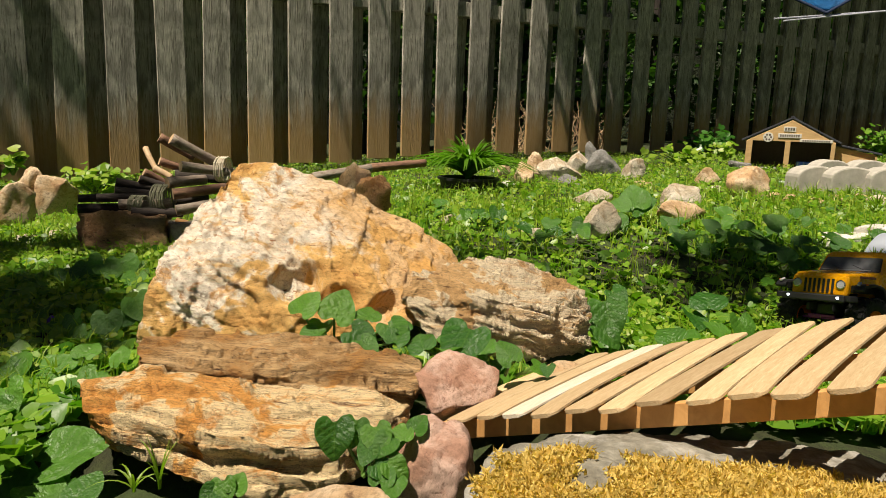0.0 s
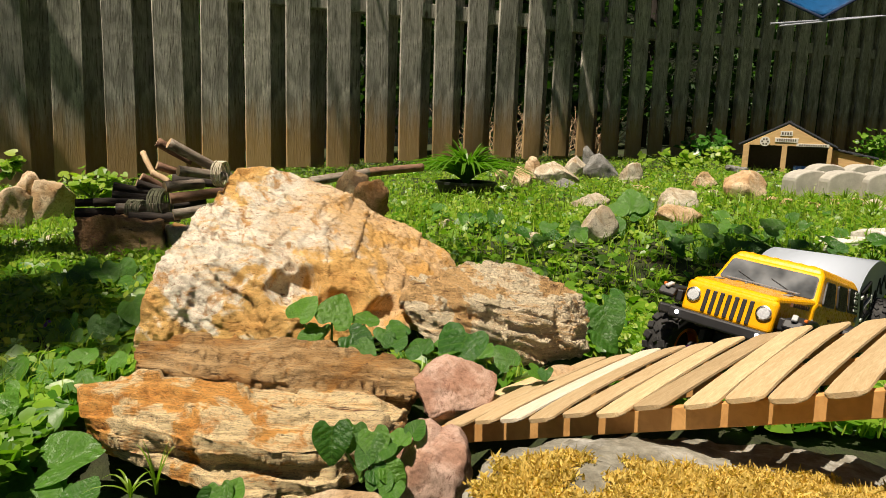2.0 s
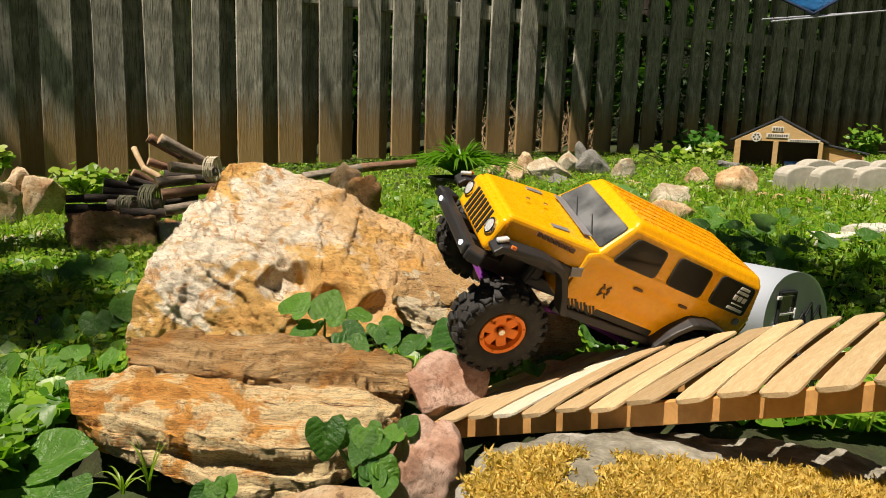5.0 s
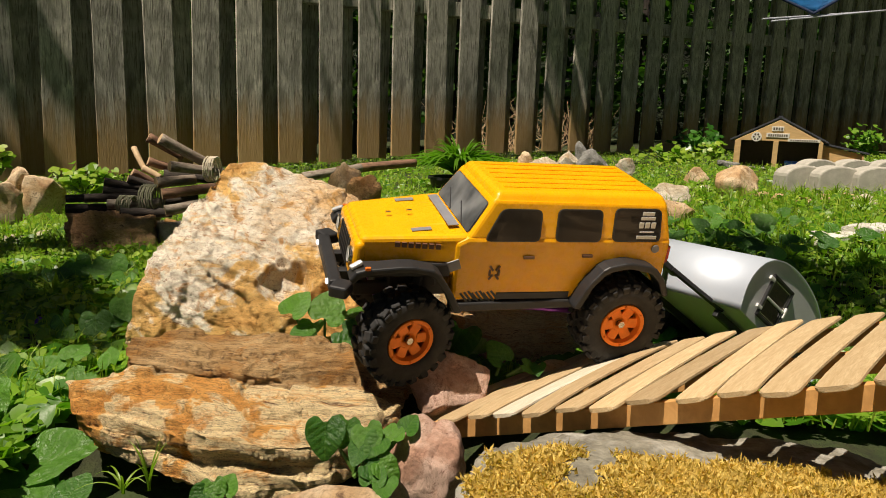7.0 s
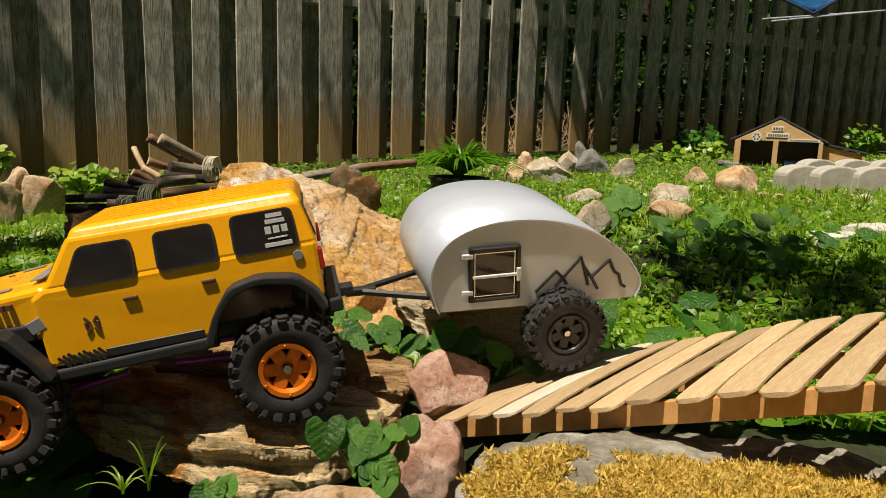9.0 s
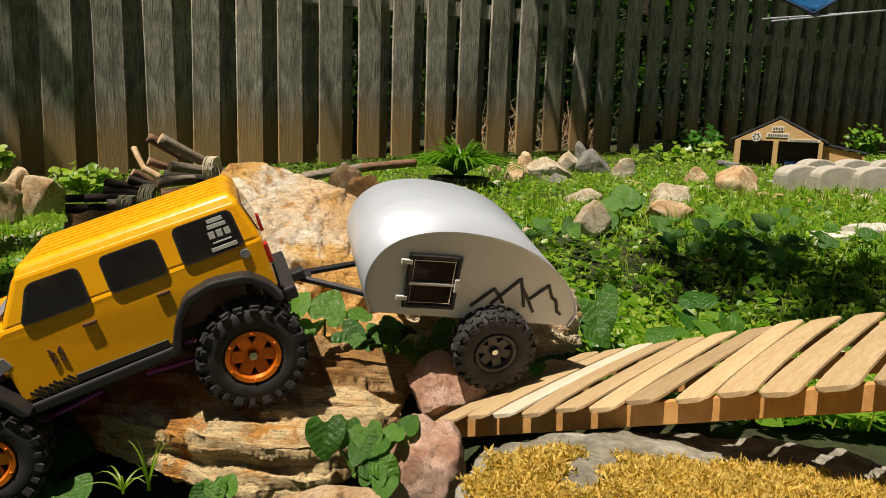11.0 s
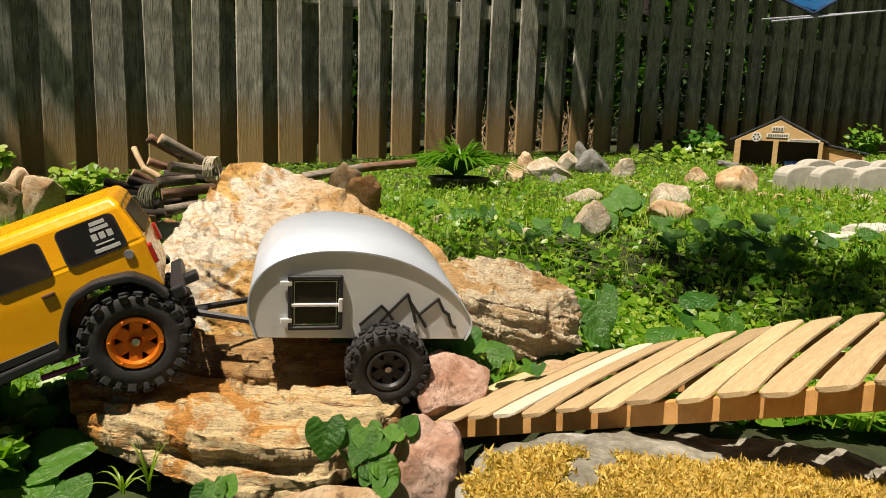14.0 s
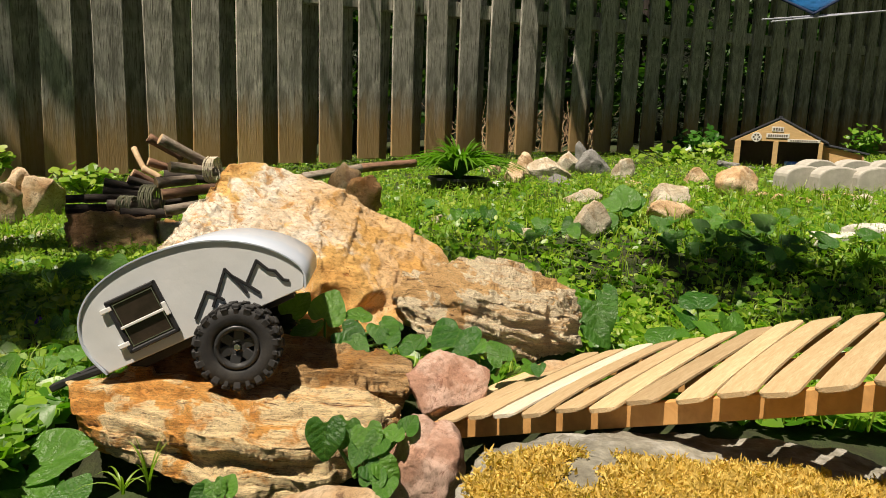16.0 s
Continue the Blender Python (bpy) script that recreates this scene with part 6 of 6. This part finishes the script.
# a grey stone: the slate colour stands in for the shade on it
lawn_stone((0.3442, 2.039, 0.2325), 0.09, 0.04, M_SLATE, "low grey stone in the rock heap, shade put into its colour", 38, 0.06, 10, 0, "rock heap by the fence")
lawn_stone((0.5774, 2.28, 0.2376), 0.09, 0.085, M_GREY, "squarish pale grey stone in the rock heap", 39, 0.08, 0, 30, "rock heap by the fence", 0.8)
lawn_stone((0.5386, 2.039, 0.2393), 0.06, 0.025, M_TAN, "small tan stone in the rock heap", 40, 0.05)
lawn_stone((0.2858, 1.437, 0.2374), 0.085, 0.045, M_GREY, "pale flat stone in the weeds", 41, 0.06, 0, 15)
lawn_stone((0.2231, 1.061, 0.2287), 0.080, 0.070, M_GREY, "pointed grey-brown stone in the weeds", 42, 0.06, 0, 35)
lawn_stone((0.1196, 1.054, 0.2296), 0.055, 0.025, M_GREY, "low flat-topped stone in the weeds", 43, 0.04, 0, 5, "lawn stones", 0.5)
lawn_stone((0.458, 1.437, 0.2434), 0.095, 0.055, M_GREY, "pale stone half hidden by weeds", 44, 0.07)
lawn_stone((0.3758, 1.17, 0.2386), 0.110, 0.050, M_TAN, "brown stone with a broken top", 45, 0.06, 5, 10)
lawn_stone((0.7404, 2.084, 0.2457), 0.095, 0.065, M_TAN, "tan block stone at the bed's edge", 46, 0.08, 0, 10, "lawn stones", 0.7)
lawn_stone((0.6958, 1.686, 0.2489), 0.130, 0.080, M_TAN, "large tan stone at the bed's edge", 47, 0.09)
lawn_stone((0.6608, 1.794, 0.2465), 0.070, 0.028, M_GREY, "small grey stone at the bed's edge", 48, 0.05)
for i, (u, w, h, m) in enumerate((((0.7314, 1.63, 0.2508), .055, .022, M_TAN), ((0.7336, 1.55, 0.252), .035, .030, M_TAN), ((0.7769, 1.526, 0.2538), .045, .018, M_TAN), ((0.8714, 1.601, 0.2563), .04, .02, M_TAN), ((0.912, 1.601, 0.2577), .06, .022, M_TAN),
                                ((0.8552, 1.437, 0.2574), .055, .035, M_GREY), ((0.4864, 1.165, 0.2432), .050, .018, M_TAN), ((0.5292, 1.163, 0.2451), .050, .024, M_GREY), ((-0.0151, 1.21, 0.2286), .04, .02, M_GREY), ((0.0095, 1.308, 0.2294), .03, .02, M_TAN), ((0.3777, 0.9772, 0.2177), .03, .012, M_TAN))):
    lawn_stone(u, w, h, m, "small stone among the weeds", 50 + i, w * 0.7)
M_PALE = mat_rock("white_stone", (0.80, 0.79, 0.75), (0.68, 0.66, 0.60), (0.4, 0.38, 0.34), 0.8, (1, 1, 1), (0, 0, 0), 0.5, 0.002, (0.6, 0.57, 0.5), 0.2)
lawn_stone((0.5822, 1.023, 0.2411), 0.115, 0.032, M_PALE, "flat white stone slab in the sunny lawn", 71, 0.06, 0, 5, "white stones", 0.45)
lawn_stone((0.6441, 1.031, 0.2469), 0.095, 0.042, M_PALE, "flat white stone slab in the sunny lawn", 72, 0.06, 0, 0, "white stones", 0.45)
lawn_stone((0.1578, 2.039, 0.226), 0.05, 0.02, M_PALE, "small white stone beside the pot", 73, 0.04, 0, 0, "white stones")
lawn_stone((-0.9305, 1.517, 0.1568), 0.100, 0.125, M_TAN, "rough tan stone by the fence", 92, 0.07, 0, 10, "stones by the wood pile")
lawn_stone((-0.8759, 1.529, 0.1608), 0.085, 0.125, M_TAN, "rough pale tan stone by the fence", 97, 0.06, 0, 40, "stones by the wood pile")
lawn_stone((-0.8427, 1.319, 0.1658), 0.095, 0.095, M_TAN, "rough tan stone by the fence", 95, 0.06, 0, 70, "stones by the wood pile")
lawn_stone((-0.6929, 1.117, 0.1794), 0.060, 0.022, M_GREY, "flat pale stone in the grass", 77, 0.04, 0, 0, "stones by the wood pile")
lawn_stone((-0.6818, 1.186, 0.1794), 0.070, 0.020, M_GREY, "flat pale stone in the grass", 78, 0.04, 0, 0, "stones by the wood pile")
stone("tan_rock", (-0.1845, 0.66, 0.3402), (0.024, 0.02, 0.030), 80, M_TAN, "rounded tan stone peeping over the boulder", 10, 0, 10, rough=0.1)
stone("rusty_rock", (-0.1012, 0.86, 0.3118), (0.030, 0.03, 0.026), 81, mat_rock("rusty_stone", (0.60, 0.36, 0.16), (0.45, 0.24, 0.09), (0.18, 0.08, 0.03), 1.0, (1, 1, 1.5), (0, 0, 0), 0.5, 0.004), "crumbly rust-coloured stone behind the boulder", 0, 0, 10, rough=0.25)
stone("rusty_rock", (-0.1276, 0.9, 0.3141), (0.025, 0.03, 0.035), 82, M_TAN, "crumbly tan stone behind the boulder", 40, 0, 10, rough=0.25)


# ---- concrete edging of the far bed ----
def edging_block(m, label):
    outline = [(-0.055, 0.0), (-0.055, 0.055)] + [(0.055 * math.cos(radians(a)), 0.055 + 0.028 * math.sin(radians(a))) for a in range(165, 0, -15)] + [(0.055, 0.055), (0.055, 0.0)]
    ob = part("edging_block", extrude_outline(outline, 0.06, 0.004), M_CONCRETE)
    ob.matrix_world = m
    return tagged(ob, label, "edging block", "edging of the far bed")


k = Mat("grey_concrete", rough=0.9)
k.color(k.ramp(k.noise(k.space(), 30, 7, 0.7), [(0.3, (0.36, 0.34, 0.29)), (0.7, (0.58, 0.55, 0.48))]))
k.bump(k.noise(k.space(), 200, 5, 0.7), 0.4, 0.002)
M_CONCRETE = k.m
for u, turn in (((0.8916, 1.794, 0.2546), 6), ((0.9552, 1.748, 0.2572), 0), ((1.035, 1.717, 0.2604), -4), ((1.107, 1.686, 0.2633), -4), ((1.138, 2.199, 0.2583), 8), ((1.238, 2.173, 0.2622), 2), ((1.319, 2.126, 0.2656), -3)):
    edging_block(pose(u[0], u[1], u[2] - 0.008, 0, 0, turn), "weathered grey scalloped concrete edging block")


# ---- the toy garage by the fence ----
def make_garage():
    base = Vector((1.383, 3, 0.2649))
    g = tagged(empty("toy_garage", Matrix.Translation(base) @ pose(0, 0, 0, 0, 0, -27)), "tan wooden toy garage with a dark gabled roof", "toy house")
    w, h, top, deep = 0.335, 0.112, 0.200, 0.15
    k = Mat("tan_plywood", rough=0.7)
    k.color(k.ramp(k.noise(k.space((1, 1, 4)), 30, 5, 0.6), [(0.3, (0.55, 0.35, 0.15)), (0.7, (0.70, 0.48, 0.22))]))
    ply = k.m
    dark = mat_plain("dark_roof_sheet", (0.045, 0.05, 0.065), 0.7)
    wall = extrude_outline([(-w / 2, h), (w / 2, h), (0, top)], 0.010, 0.001)
    part("gable", wall, ply, g)
    for x, ww in ((-w / 2 + 0.012, 0.024), (-0.008, 0.020), (w / 2 - 0.008, 0.016)):
        part("post", box(ww, 0.012, h, 0.001, Matrix.Translation((x, 0, h / 2))), ply, g)
    for s in (-1, 1):
        part("side_wall", box(0.008, deep, h, 0.001, Matrix.Translation((s * (w / 2 - 0.004), deep / 2 + 0.006, h / 2))), ply, g)
    part("back_wall", box(w, 0.008, h, 0.001, Matrix.Translation((0, deep, h / 2))), mat_plain("dark_board", (0.10, 0.07, 0.04), 0.8), g)
    part("floor_board", box(w, deep, 0.006, 0.001, Matrix.Translation((0, deep / 2, -0.002))), mat_plain("grey_board", (0.45, 0.43, 0.38), 0.8), g)
    slope = math.atan2(top - h, w / 2)
    ln = math.hypot(top - h, w / 2) + 0.03
    for s in (-1, 1):
        m = Matrix.Translation((s * (w / 4 + 0.006), deep / 2 + 0.002, (h + top) / 2 + 0.007)) @ pose(0, 0, 0, 0, s * math.degrees(slope))
        part("roof_panel", box(ln, deep + 0.012, 0.007, 0.001, m), dark, g, "dark blue-grey roof panel")
    annex = [(w / 2, 0.0), (w / 2 + 0.15, 0.0), (w / 2 + 0.15, 0.070), (w / 2, 0.100)]
    part("annex_wall", extrude_outline(annex, 0.008, 0.001, Matrix.Translation((0, 0.06, 0))), ply, g)
    part("annex_side", box(0.008, 0.10, 0.068, 0.001, Matrix.Translation((w / 2 + 0.148, 0.10, 0.034))), ply, g)
    m = Matrix.Translation((w / 2 + 0.078, 0.11, 0.092)) @ pose(0, 0, 0, 0, 11.3)
    part("annex_roof", box(0.185, 0.13, 0.007, 0.001, m), dark, g)
    plate = mat_plain("white_sign", (0.75, 0.72, 0.64), 0.6, 0, 0.05)
    ink = mat_plain("sign_ink", (0.12, 0.10, 0.08), 0.6)
    for cx, cz, sw, sh, n in ((-0.006, 0.163, 0.046, 0.020, 4), (-0.004, 0.136, 0.088, 0.018, 9), (0.095, 0.118, 0.120, 0.012, 12)):
        sign = part("sign", box(sw, 0.003, sh, 0.0006, Matrix.Translation((cx, -0.0065, cz))), plate, g, "small white sign with dark print")
        for j in range(n):
            part("print_bar", box(sw * 0.55 / n, 0.001, sh * 0.5, 0, Matrix.Translation((cx + (j - (n - 1) / 2) * sw * 0.86 / n, -0.0082, cz))), ink, sign)
    badge = part("badge", rod(0.020, 0.020, 0.003, Matrix.Translation((-0.085, -0.0065, 0.128)) @ pose(0, 0, 0, 90), None, 20), plate, g, "round white badge")
    for a in range(0, 360, 60):
        part("badge_dot", rod(0.004, 0.004, 0.001, Matrix.Translation((-0.085 + 0.011 * math.cos(radians(a)), -0.0082, 0.128 + 0.011 * math.sin(radians(a)))) @ pose(0, 0, 0, 90), None, 8), ink, badge)
    part("workbench", box(0.05, 0.03, 0.03, 0.003, Matrix.Translation((0.055, 0.06, 0.016))), mat_plain("blue_plastic", (0.03, 0.10, 0.45), 0.4), g, "small blue box inside")
    part("can", rod(0.012, 0.012, 0.045, Matrix.Translation((w / 2 + 0.11, 0.03, 0.022)), None, 14, 0.002), mat_plain("red_plastic", (0.55, 0.04, 0.02), 0.4), g, "red canister by the annex")
    part("bench", box(0.055, 0.02, 0.006, 0.001, Matrix.Translation((w / 2 + 0.05, 0.02, 0.03))), ply, g)
    for s in (-1, 1):
        part("bench_leg", box(0.005, 0.018, 0.03, 0, Matrix.Translation((w / 2 + 0.05 + s * 0.022, 0.02, 0.015))), ply, g)


make_garage()
lawn_stone((1.182, 2.968, 0.2505), 0.12, 0.05, M_SLATE, "dark slate pieces beside the toy garage", 90, 0.07, 20)


# ---- the blue sheet and the line ----
def make_sheet():
    a, b, c = Vector((1.309, 3.2, 1.023)), Vector((1.515, 3.1, 0.9082)), Vector((1.8, 3.2, 1.069))
    d = Vector((1.725, 3.6, 1.259))
    bm = bmesh.new()
    n = 10
    grid = {}
    for i in range(n + 1):
        for j in range(n + 1):
            p, q = i / n, j / n
            x = a.lerp(b, p).lerp(d.lerp(c, p), q)
            x.z -= 0.03 * math.sin(p * 3.14) * math.sin(q * 3.14)
            x.z += 0.004 * math.sin(p * 17) * (1 - q)
            grid[i, j] = bm.verts.new(x)
    for i in range(n):
        for j in range(n):
            bm.faces.new((grid[i, j], grid[i + 1, j], grid[i + 1, j + 1], grid[i, j + 1]))
    bmesh.ops.solidify(bm, geom=bm.faces[:], thickness=0.003)
    for f in bm.faces:
        f.smooth = True
    k = Mat("blue_cloth", rough=0.6)
    k.color(k.ramp(k.noise(k.space(), 20, 4, 0.6), [(0.3, (0.005, 0.10, 0.30)), (0.7, (0.01, 0.17, 0.45))]))
    sheet = part("blue_sheet", bm, k.m)
    tagged(sheet, "corner of a blue cloth hung before the fence", "cloth")
    hem = bar(a, b, 0.006)
    bar(b, c, 0.006, None, hem)
    part("hem", hem, mat_plain("navy_hem", (0.005, 0.02, 0.07), 0.7), sheet, "dark navy hem")
    for u, v in ((((1.282, 3.05, 0.8707)), ((2.258, 3.3, 0.9963))), (((1.32, 3.05, 0.863)), ((2.256, 3.3, 1.006)))):
        ob = part("clothes_line", bar(u, v, 0.0035), mat_plain("grey_line", (0.45, 0.47, 0.55), 0.5))
        tagged(ob, "thin grey line stretched along the fence", "line", "clothes lines")


make_sheet()


# ---- leafy plants along the fence ----
def leafy(root, width, height, n, size, seed, label, material=None):
    rng = np.random.default_rng(seed)
    plant = tagged(empty("leafy_plant", Matrix.Translation(root)), label, "plant", "plants along the fence")
    r = Vector(root)
    bm = bmesh.new()
    tips = []
    for i in range(max(3, n // 10)):
        t = Vector((rng.uniform(-1, 1) * width / 2, rng.uniform(-0.6, 0.6) * width / 2, height * rng.uniform(0.5, 1.0)))
        bar((0, 0, 0), t, 0.003, 0.0015, bm, 5)
        tips.append(t)
    part("stems", bm, M_STEM, plant)
    pick = rng.integers(0, len(tips), n)
    q = rng.uniform(0.35, 1.05, n)
    p = np.array([tuple(tips[k]) for k in pick]) * q[:, None] + rng.normal(0, width * 0.09, (n, 3))
    nor = np.stack([rng.normal(0, 0.5, n), rng.normal(-0.5, 0.4, n), np.ones(n)], 1)
    v, f = scatter_leaves(p, rng.uniform(0.7, 1.3, n) * size, nor, rng.uniform(0, 6.28, n), HEART, 0.12)
    part_mesh("leaves", mesh_np("leaves", v, f), material or M_BLADE, plant)


leafy((-0.8189, 1.6, 0.2138), 0.14, 0.06, 90, 0.022, 3, "bright yellow-green ivy clump by the fence")
leafy((-1.006, 1.6, 0.2521), 0.06, 0.05, 30, 0.022, 4, "bright yellow-green ivy clump by the fence")
leafy((1.716, 5, 0.2448), 0.36, 0.20, 110, 0.05, 5, "green sapling with drooping leaves by the fence", M_VIOLET)
leafy((1.108, 3.496, 0.2416), 0.30, 0.07, 110, 0.035, 6, "low bright green weeds by the fence")
leafy((1.514, 3.989, 0.2499), 0.20, 0.10, 80, 0.03, 7, "low green weeds beside the toy garage")
leafy((2.472, 4.236, 0.2806), 0.30, 0.20, 110, 0.035, 8, "dark green weeds behind the toy garage", M_WEED)


# seconds, place, heading, pitch, roll; for the car also the travel of its front and rear springs
CAR_ROWS = [
    (0.0, 0.4653, 0.7927, 0.1956, 213.8, -8.0, 7.9, 0.0000, 0.0000),
    (0.5, 0.3862, 0.6876, 0.2073, 227.1, -9.1, 5.7, 0.0000, 0.0000),
    (1.0, 0.3243, 0.6126, 0.2154, 228.4, -8.5, 6.9, 0.0000, 0.0000),
    (1.5, 0.2716, 0.5427, 0.2238, 233.3, -12.0, 3.5, 0.0000, 0.0000),
    (2.0, 0.2313, 0.5128, 0.2368, 227.9, -13.2, -4.9, 0.0000, 0.0000),
    (2.5, 0.2015, 0.4921, 0.2484, 222.6, -17.1, 1.3, 0.0000, 0.0000),
    (3.0, 0.1819, 0.4802, 0.2616, 219.2, -24.4, -11.2, -0.0070, 0.0000),
    (3.5, 0.1596, 0.4701, 0.2714, 214.7, -29.2, -15.6, -0.0070, 0.0000),
    (4.0, 0.1196, 0.4533, 0.2818, 208.1, -31.6, -22.6, -0.0095, 0.0000),
    (4.2, 0.1096, 0.4488, 0.2838, 206.4, -31.6, -22.6, -0.0096, 0.0000),
    (5.2, 0.0708, 0.4388, 0.2910, 200.9, -18.3, -21.7, -0.0100, 0.0080),
    (6.3, 0.0400, 0.4307, 0.2969, 196.4, -7.5, -21.0, -0.0104, 0.0080),
    (6.5, 0.0390, 0.4307, 0.2969, 196.4, -7.5, -21.0, -0.0105, 0.0080),
    (7.0, 0.0259, 0.4244, 0.2970, 195.7, -0.9, -13.2, -0.0040, 0.0025),
    (7.5, -0.0356, 0.3994, 0.2909, 200.0, 2.1, -15.2, -0.0015, 0.0000),
    (8.0, -0.0576, 0.3870, 0.2937, 203.0, 0.9, -12.6, -0.0005, -0.0010),
    (8.5, -0.1085, 0.3698, 0.2846, 205.5, -7.7, -0.3, 0.0030, 0.0000),
    (9.0, -0.1496, 0.3511, 0.2752, 191.5, 10.9, -1.9, 0.0000, -0.0045),
    (9.2, -0.1496, 0.3511, 0.2752, 191.5, 10.9, -1.9, 0.0000, -0.0041),
    (11.3, -0.1714, 0.3603, 0.2625, 197.1, 21.0, -5.0, 0.0000, -0.0004),
    (11.5, -0.1735, 0.3603, 0.2625, 197.1, 21.0, -5.0, 0.0000, 0.0000),
    (12.0, -0.2257, 0.3620, 0.2597, 197.7, 22.6, -2.0, 0.0000, 0.0050),
    (12.5, -0.2298, 0.3677, 0.2549, 200.2, 21.9, -1.0, 0.0000, 0.0060),
    (13.0, -0.2298, 0.3677, 0.2549, 200.2, 21.9, -1.0, 0.0000, 0.0060),
    (13.5, -0.2308, 0.3677, 0.2554, 200.2, 21.9, -1.0, 0.0000, 0.0060),
    (14.0, -0.2303, 0.3677, 0.2539, 200.2, 21.9, -1.0, 0.0000, 0.0060),
    (14.5, -0.2790, 0.3456, 0.2488, 199.0, 8.6, -1.5, 0.0000, 0.0060),
    (15.0, -0.2895, 0.3409, 0.2393, 199.7, 7.4, -1.0, 0.0000, -0.0005),
    (15.5, -0.3256, 0.3182, 0.2136, 204.9, 8.0, 0.0, 0.0000, -0.0005),
    (16.0, -0.3610, 0.3403, 0.2096, 190.8, 8.0, 0.0, 0.0000, -0.0005),
]
TRAILER_ROWS = [
    (0.0, 0.6317, 0.9254, 0.2168, 222.0, 19.7, 0.0),
    (0.5, 0.5364, 0.8385, 0.2266, 222.3, 19.7, 0.0),
    (1.0, 0.4685, 0.7695, 0.2320, 225.5, 17.6, 0.0),
    (1.5, 0.4079, 0.7058, 0.2166, 226.5, 8.6, 0.0),
    (2.0, 0.3752, 0.6697, 0.2350, 227.8, 12.5, 0.0),
    (2.5, 0.3506, 0.6427, 0.2350, 227.7, 10.2, 0.0),
    (3.0, 0.3334, 0.6230, 0.2350, 228.8, 10.2, 0.0),
    (3.5, 0.3151, 0.6027, 0.2350, 228.0, 9.6, 0.0),
    (4.0, 0.2832, 0.5702, 0.2350, 225.5, 6.6, 0.0),
    (4.2, 0.2751, 0.5622, 0.2350, 224.9, 5.6, 0.0),
    (5.2, 0.2509, 0.5411, 0.2350, 221.1, -9.9, 0.0),
    (6.3, 0.2338, 0.4935, 0.2305, 211.0, -28.7, 3.9),
    (6.5, 0.2328, 0.4935, 0.2305, 211.0, -28.7, 3.9),
    (7.0, 0.2196, 0.5002, 0.2370, 212.7, -33.0, -0.3),
    (7.5, 0.1709, 0.4491, 0.2503, 198.3, -23.1, 7.7),
    (8.0, 0.1518, 0.4390, 0.2600, 197.7, -17.5, 9.2),
    (8.5, 0.1212, 0.4344, 0.2988, 179.8, 16.9, 0.2),
    (9.0, 0.0608, 0.4212, 0.2937, 193.5, 4.5, -8.5),
    (9.2, 0.0608, 0.4212, 0.2937, 193.5, 4.5, -8.5),
    (11.3, 0.0180, 0.4154, 0.2855, 195.0, -5.2, -13.0),
    (11.5, 0.0165, 0.4154, 0.2855, 195.0, -5.2, -13.0),
    (12.0, -0.0346, 0.4127, 0.2680, 192.3, -4.8, -2.1),
    (12.5, -0.0373, 0.4136, 0.2701, 191.6, -0.5, -5.9),
    (13.0, -0.0373, 0.4136, 0.2701, 191.6, -0.5, -5.9),
    (13.5, -0.0381, 0.4136, 0.2701, 191.6, -0.5, -5.9),
    (14.0, -0.0361, 0.4136, 0.2701, 191.6, -0.5, -5.9),
    (14.5, -0.0544, 0.4009, 0.2680, 187.2, 11.4, -7.0),
    (15.0, -0.0618, 0.3905, 0.2703, 186.6, 13.6, -6.2),
    (15.5, -0.1163, 0.4057, 0.2847, 202.9, 30.9, 14.7),
    (16.0, -0.1132, 0.4058, 0.2753, 188.8, 26.2, 5.0),
]


def blend(rows, t):
    for a, b in zip(rows, rows[1:]):
        if a[0] <= t <= b[0]:
            q = (t - a[0]) / (b[0] - a[0])
            return [u + (v - u) * q for u, v in zip(a, b)]
    return list(rows[-1])


def rolled(rows, radius, step=0.25):
    """The angle of a wheel, in degrees, as its thing goes along."""
    out, way, last = [], 0.0, None
    for i in range(int(16 / step) + 1):
        t = i * step
        r = blend(rows, t)
        here = Vector(r[1:4])
        if last is not None:
            ahead = Vector((math.cos(radians(r[4])), math.sin(radians(r[4])), 0))
            way += math.copysign((here - last).length, (here - last).dot(ahead))
        last = here
        out.append((t, math.degrees(way / radius), r))
    return out


def stand(r):
    return pose(r[1], r[2], r[3], r[6], r[5], r[4])


def motions():
    walk(CAR, [(r[0], stand(r)) for r in CAR_ROWS])
    walk(TRAILER, [(r[0], stand(r)) for r in TRAILER_ROWS])
    for i, wheel in enumerate(CAR_WHEELS):
        front, side = i < 2, 1 if i % 2 == 0 else -1
        rows = []
        for t, turn, r in rolled(CAR_ROWS, TYRE_R):
            lift = r[7 if front else 8] * (1 if side > 0 else -0.6)
            steer = (STEER(t) if front else 0)
            rows.append((t, pose(FRONT_X if front else REAR_X, side * TRACK, lift, 0, 0, steer) @ Matrix.Rotation(radians(turn), 4, "Y")))
        walk(wheel, rows)
    for i, wheel in enumerate(TRAILER_WHEELS):
        walk(wheel, [(t, pose(0, TRAILER_SIDES[i], 0) @ Matrix.Rotation(radians(turn), 4, "Y")) for t, turn, r in rolled(TRAILER_ROWS, TRAILER_R)])


def STEER(t):
    """The front wheels' turn to the left, in degrees."""
    return blend([(0, -6), (2.0, -14), (3.5, -10), (4.2, -4), (6.5, 18), (7.0, 16), (7.5, 8), (8.5, 0), (16, 0)], t)[1]


motions()
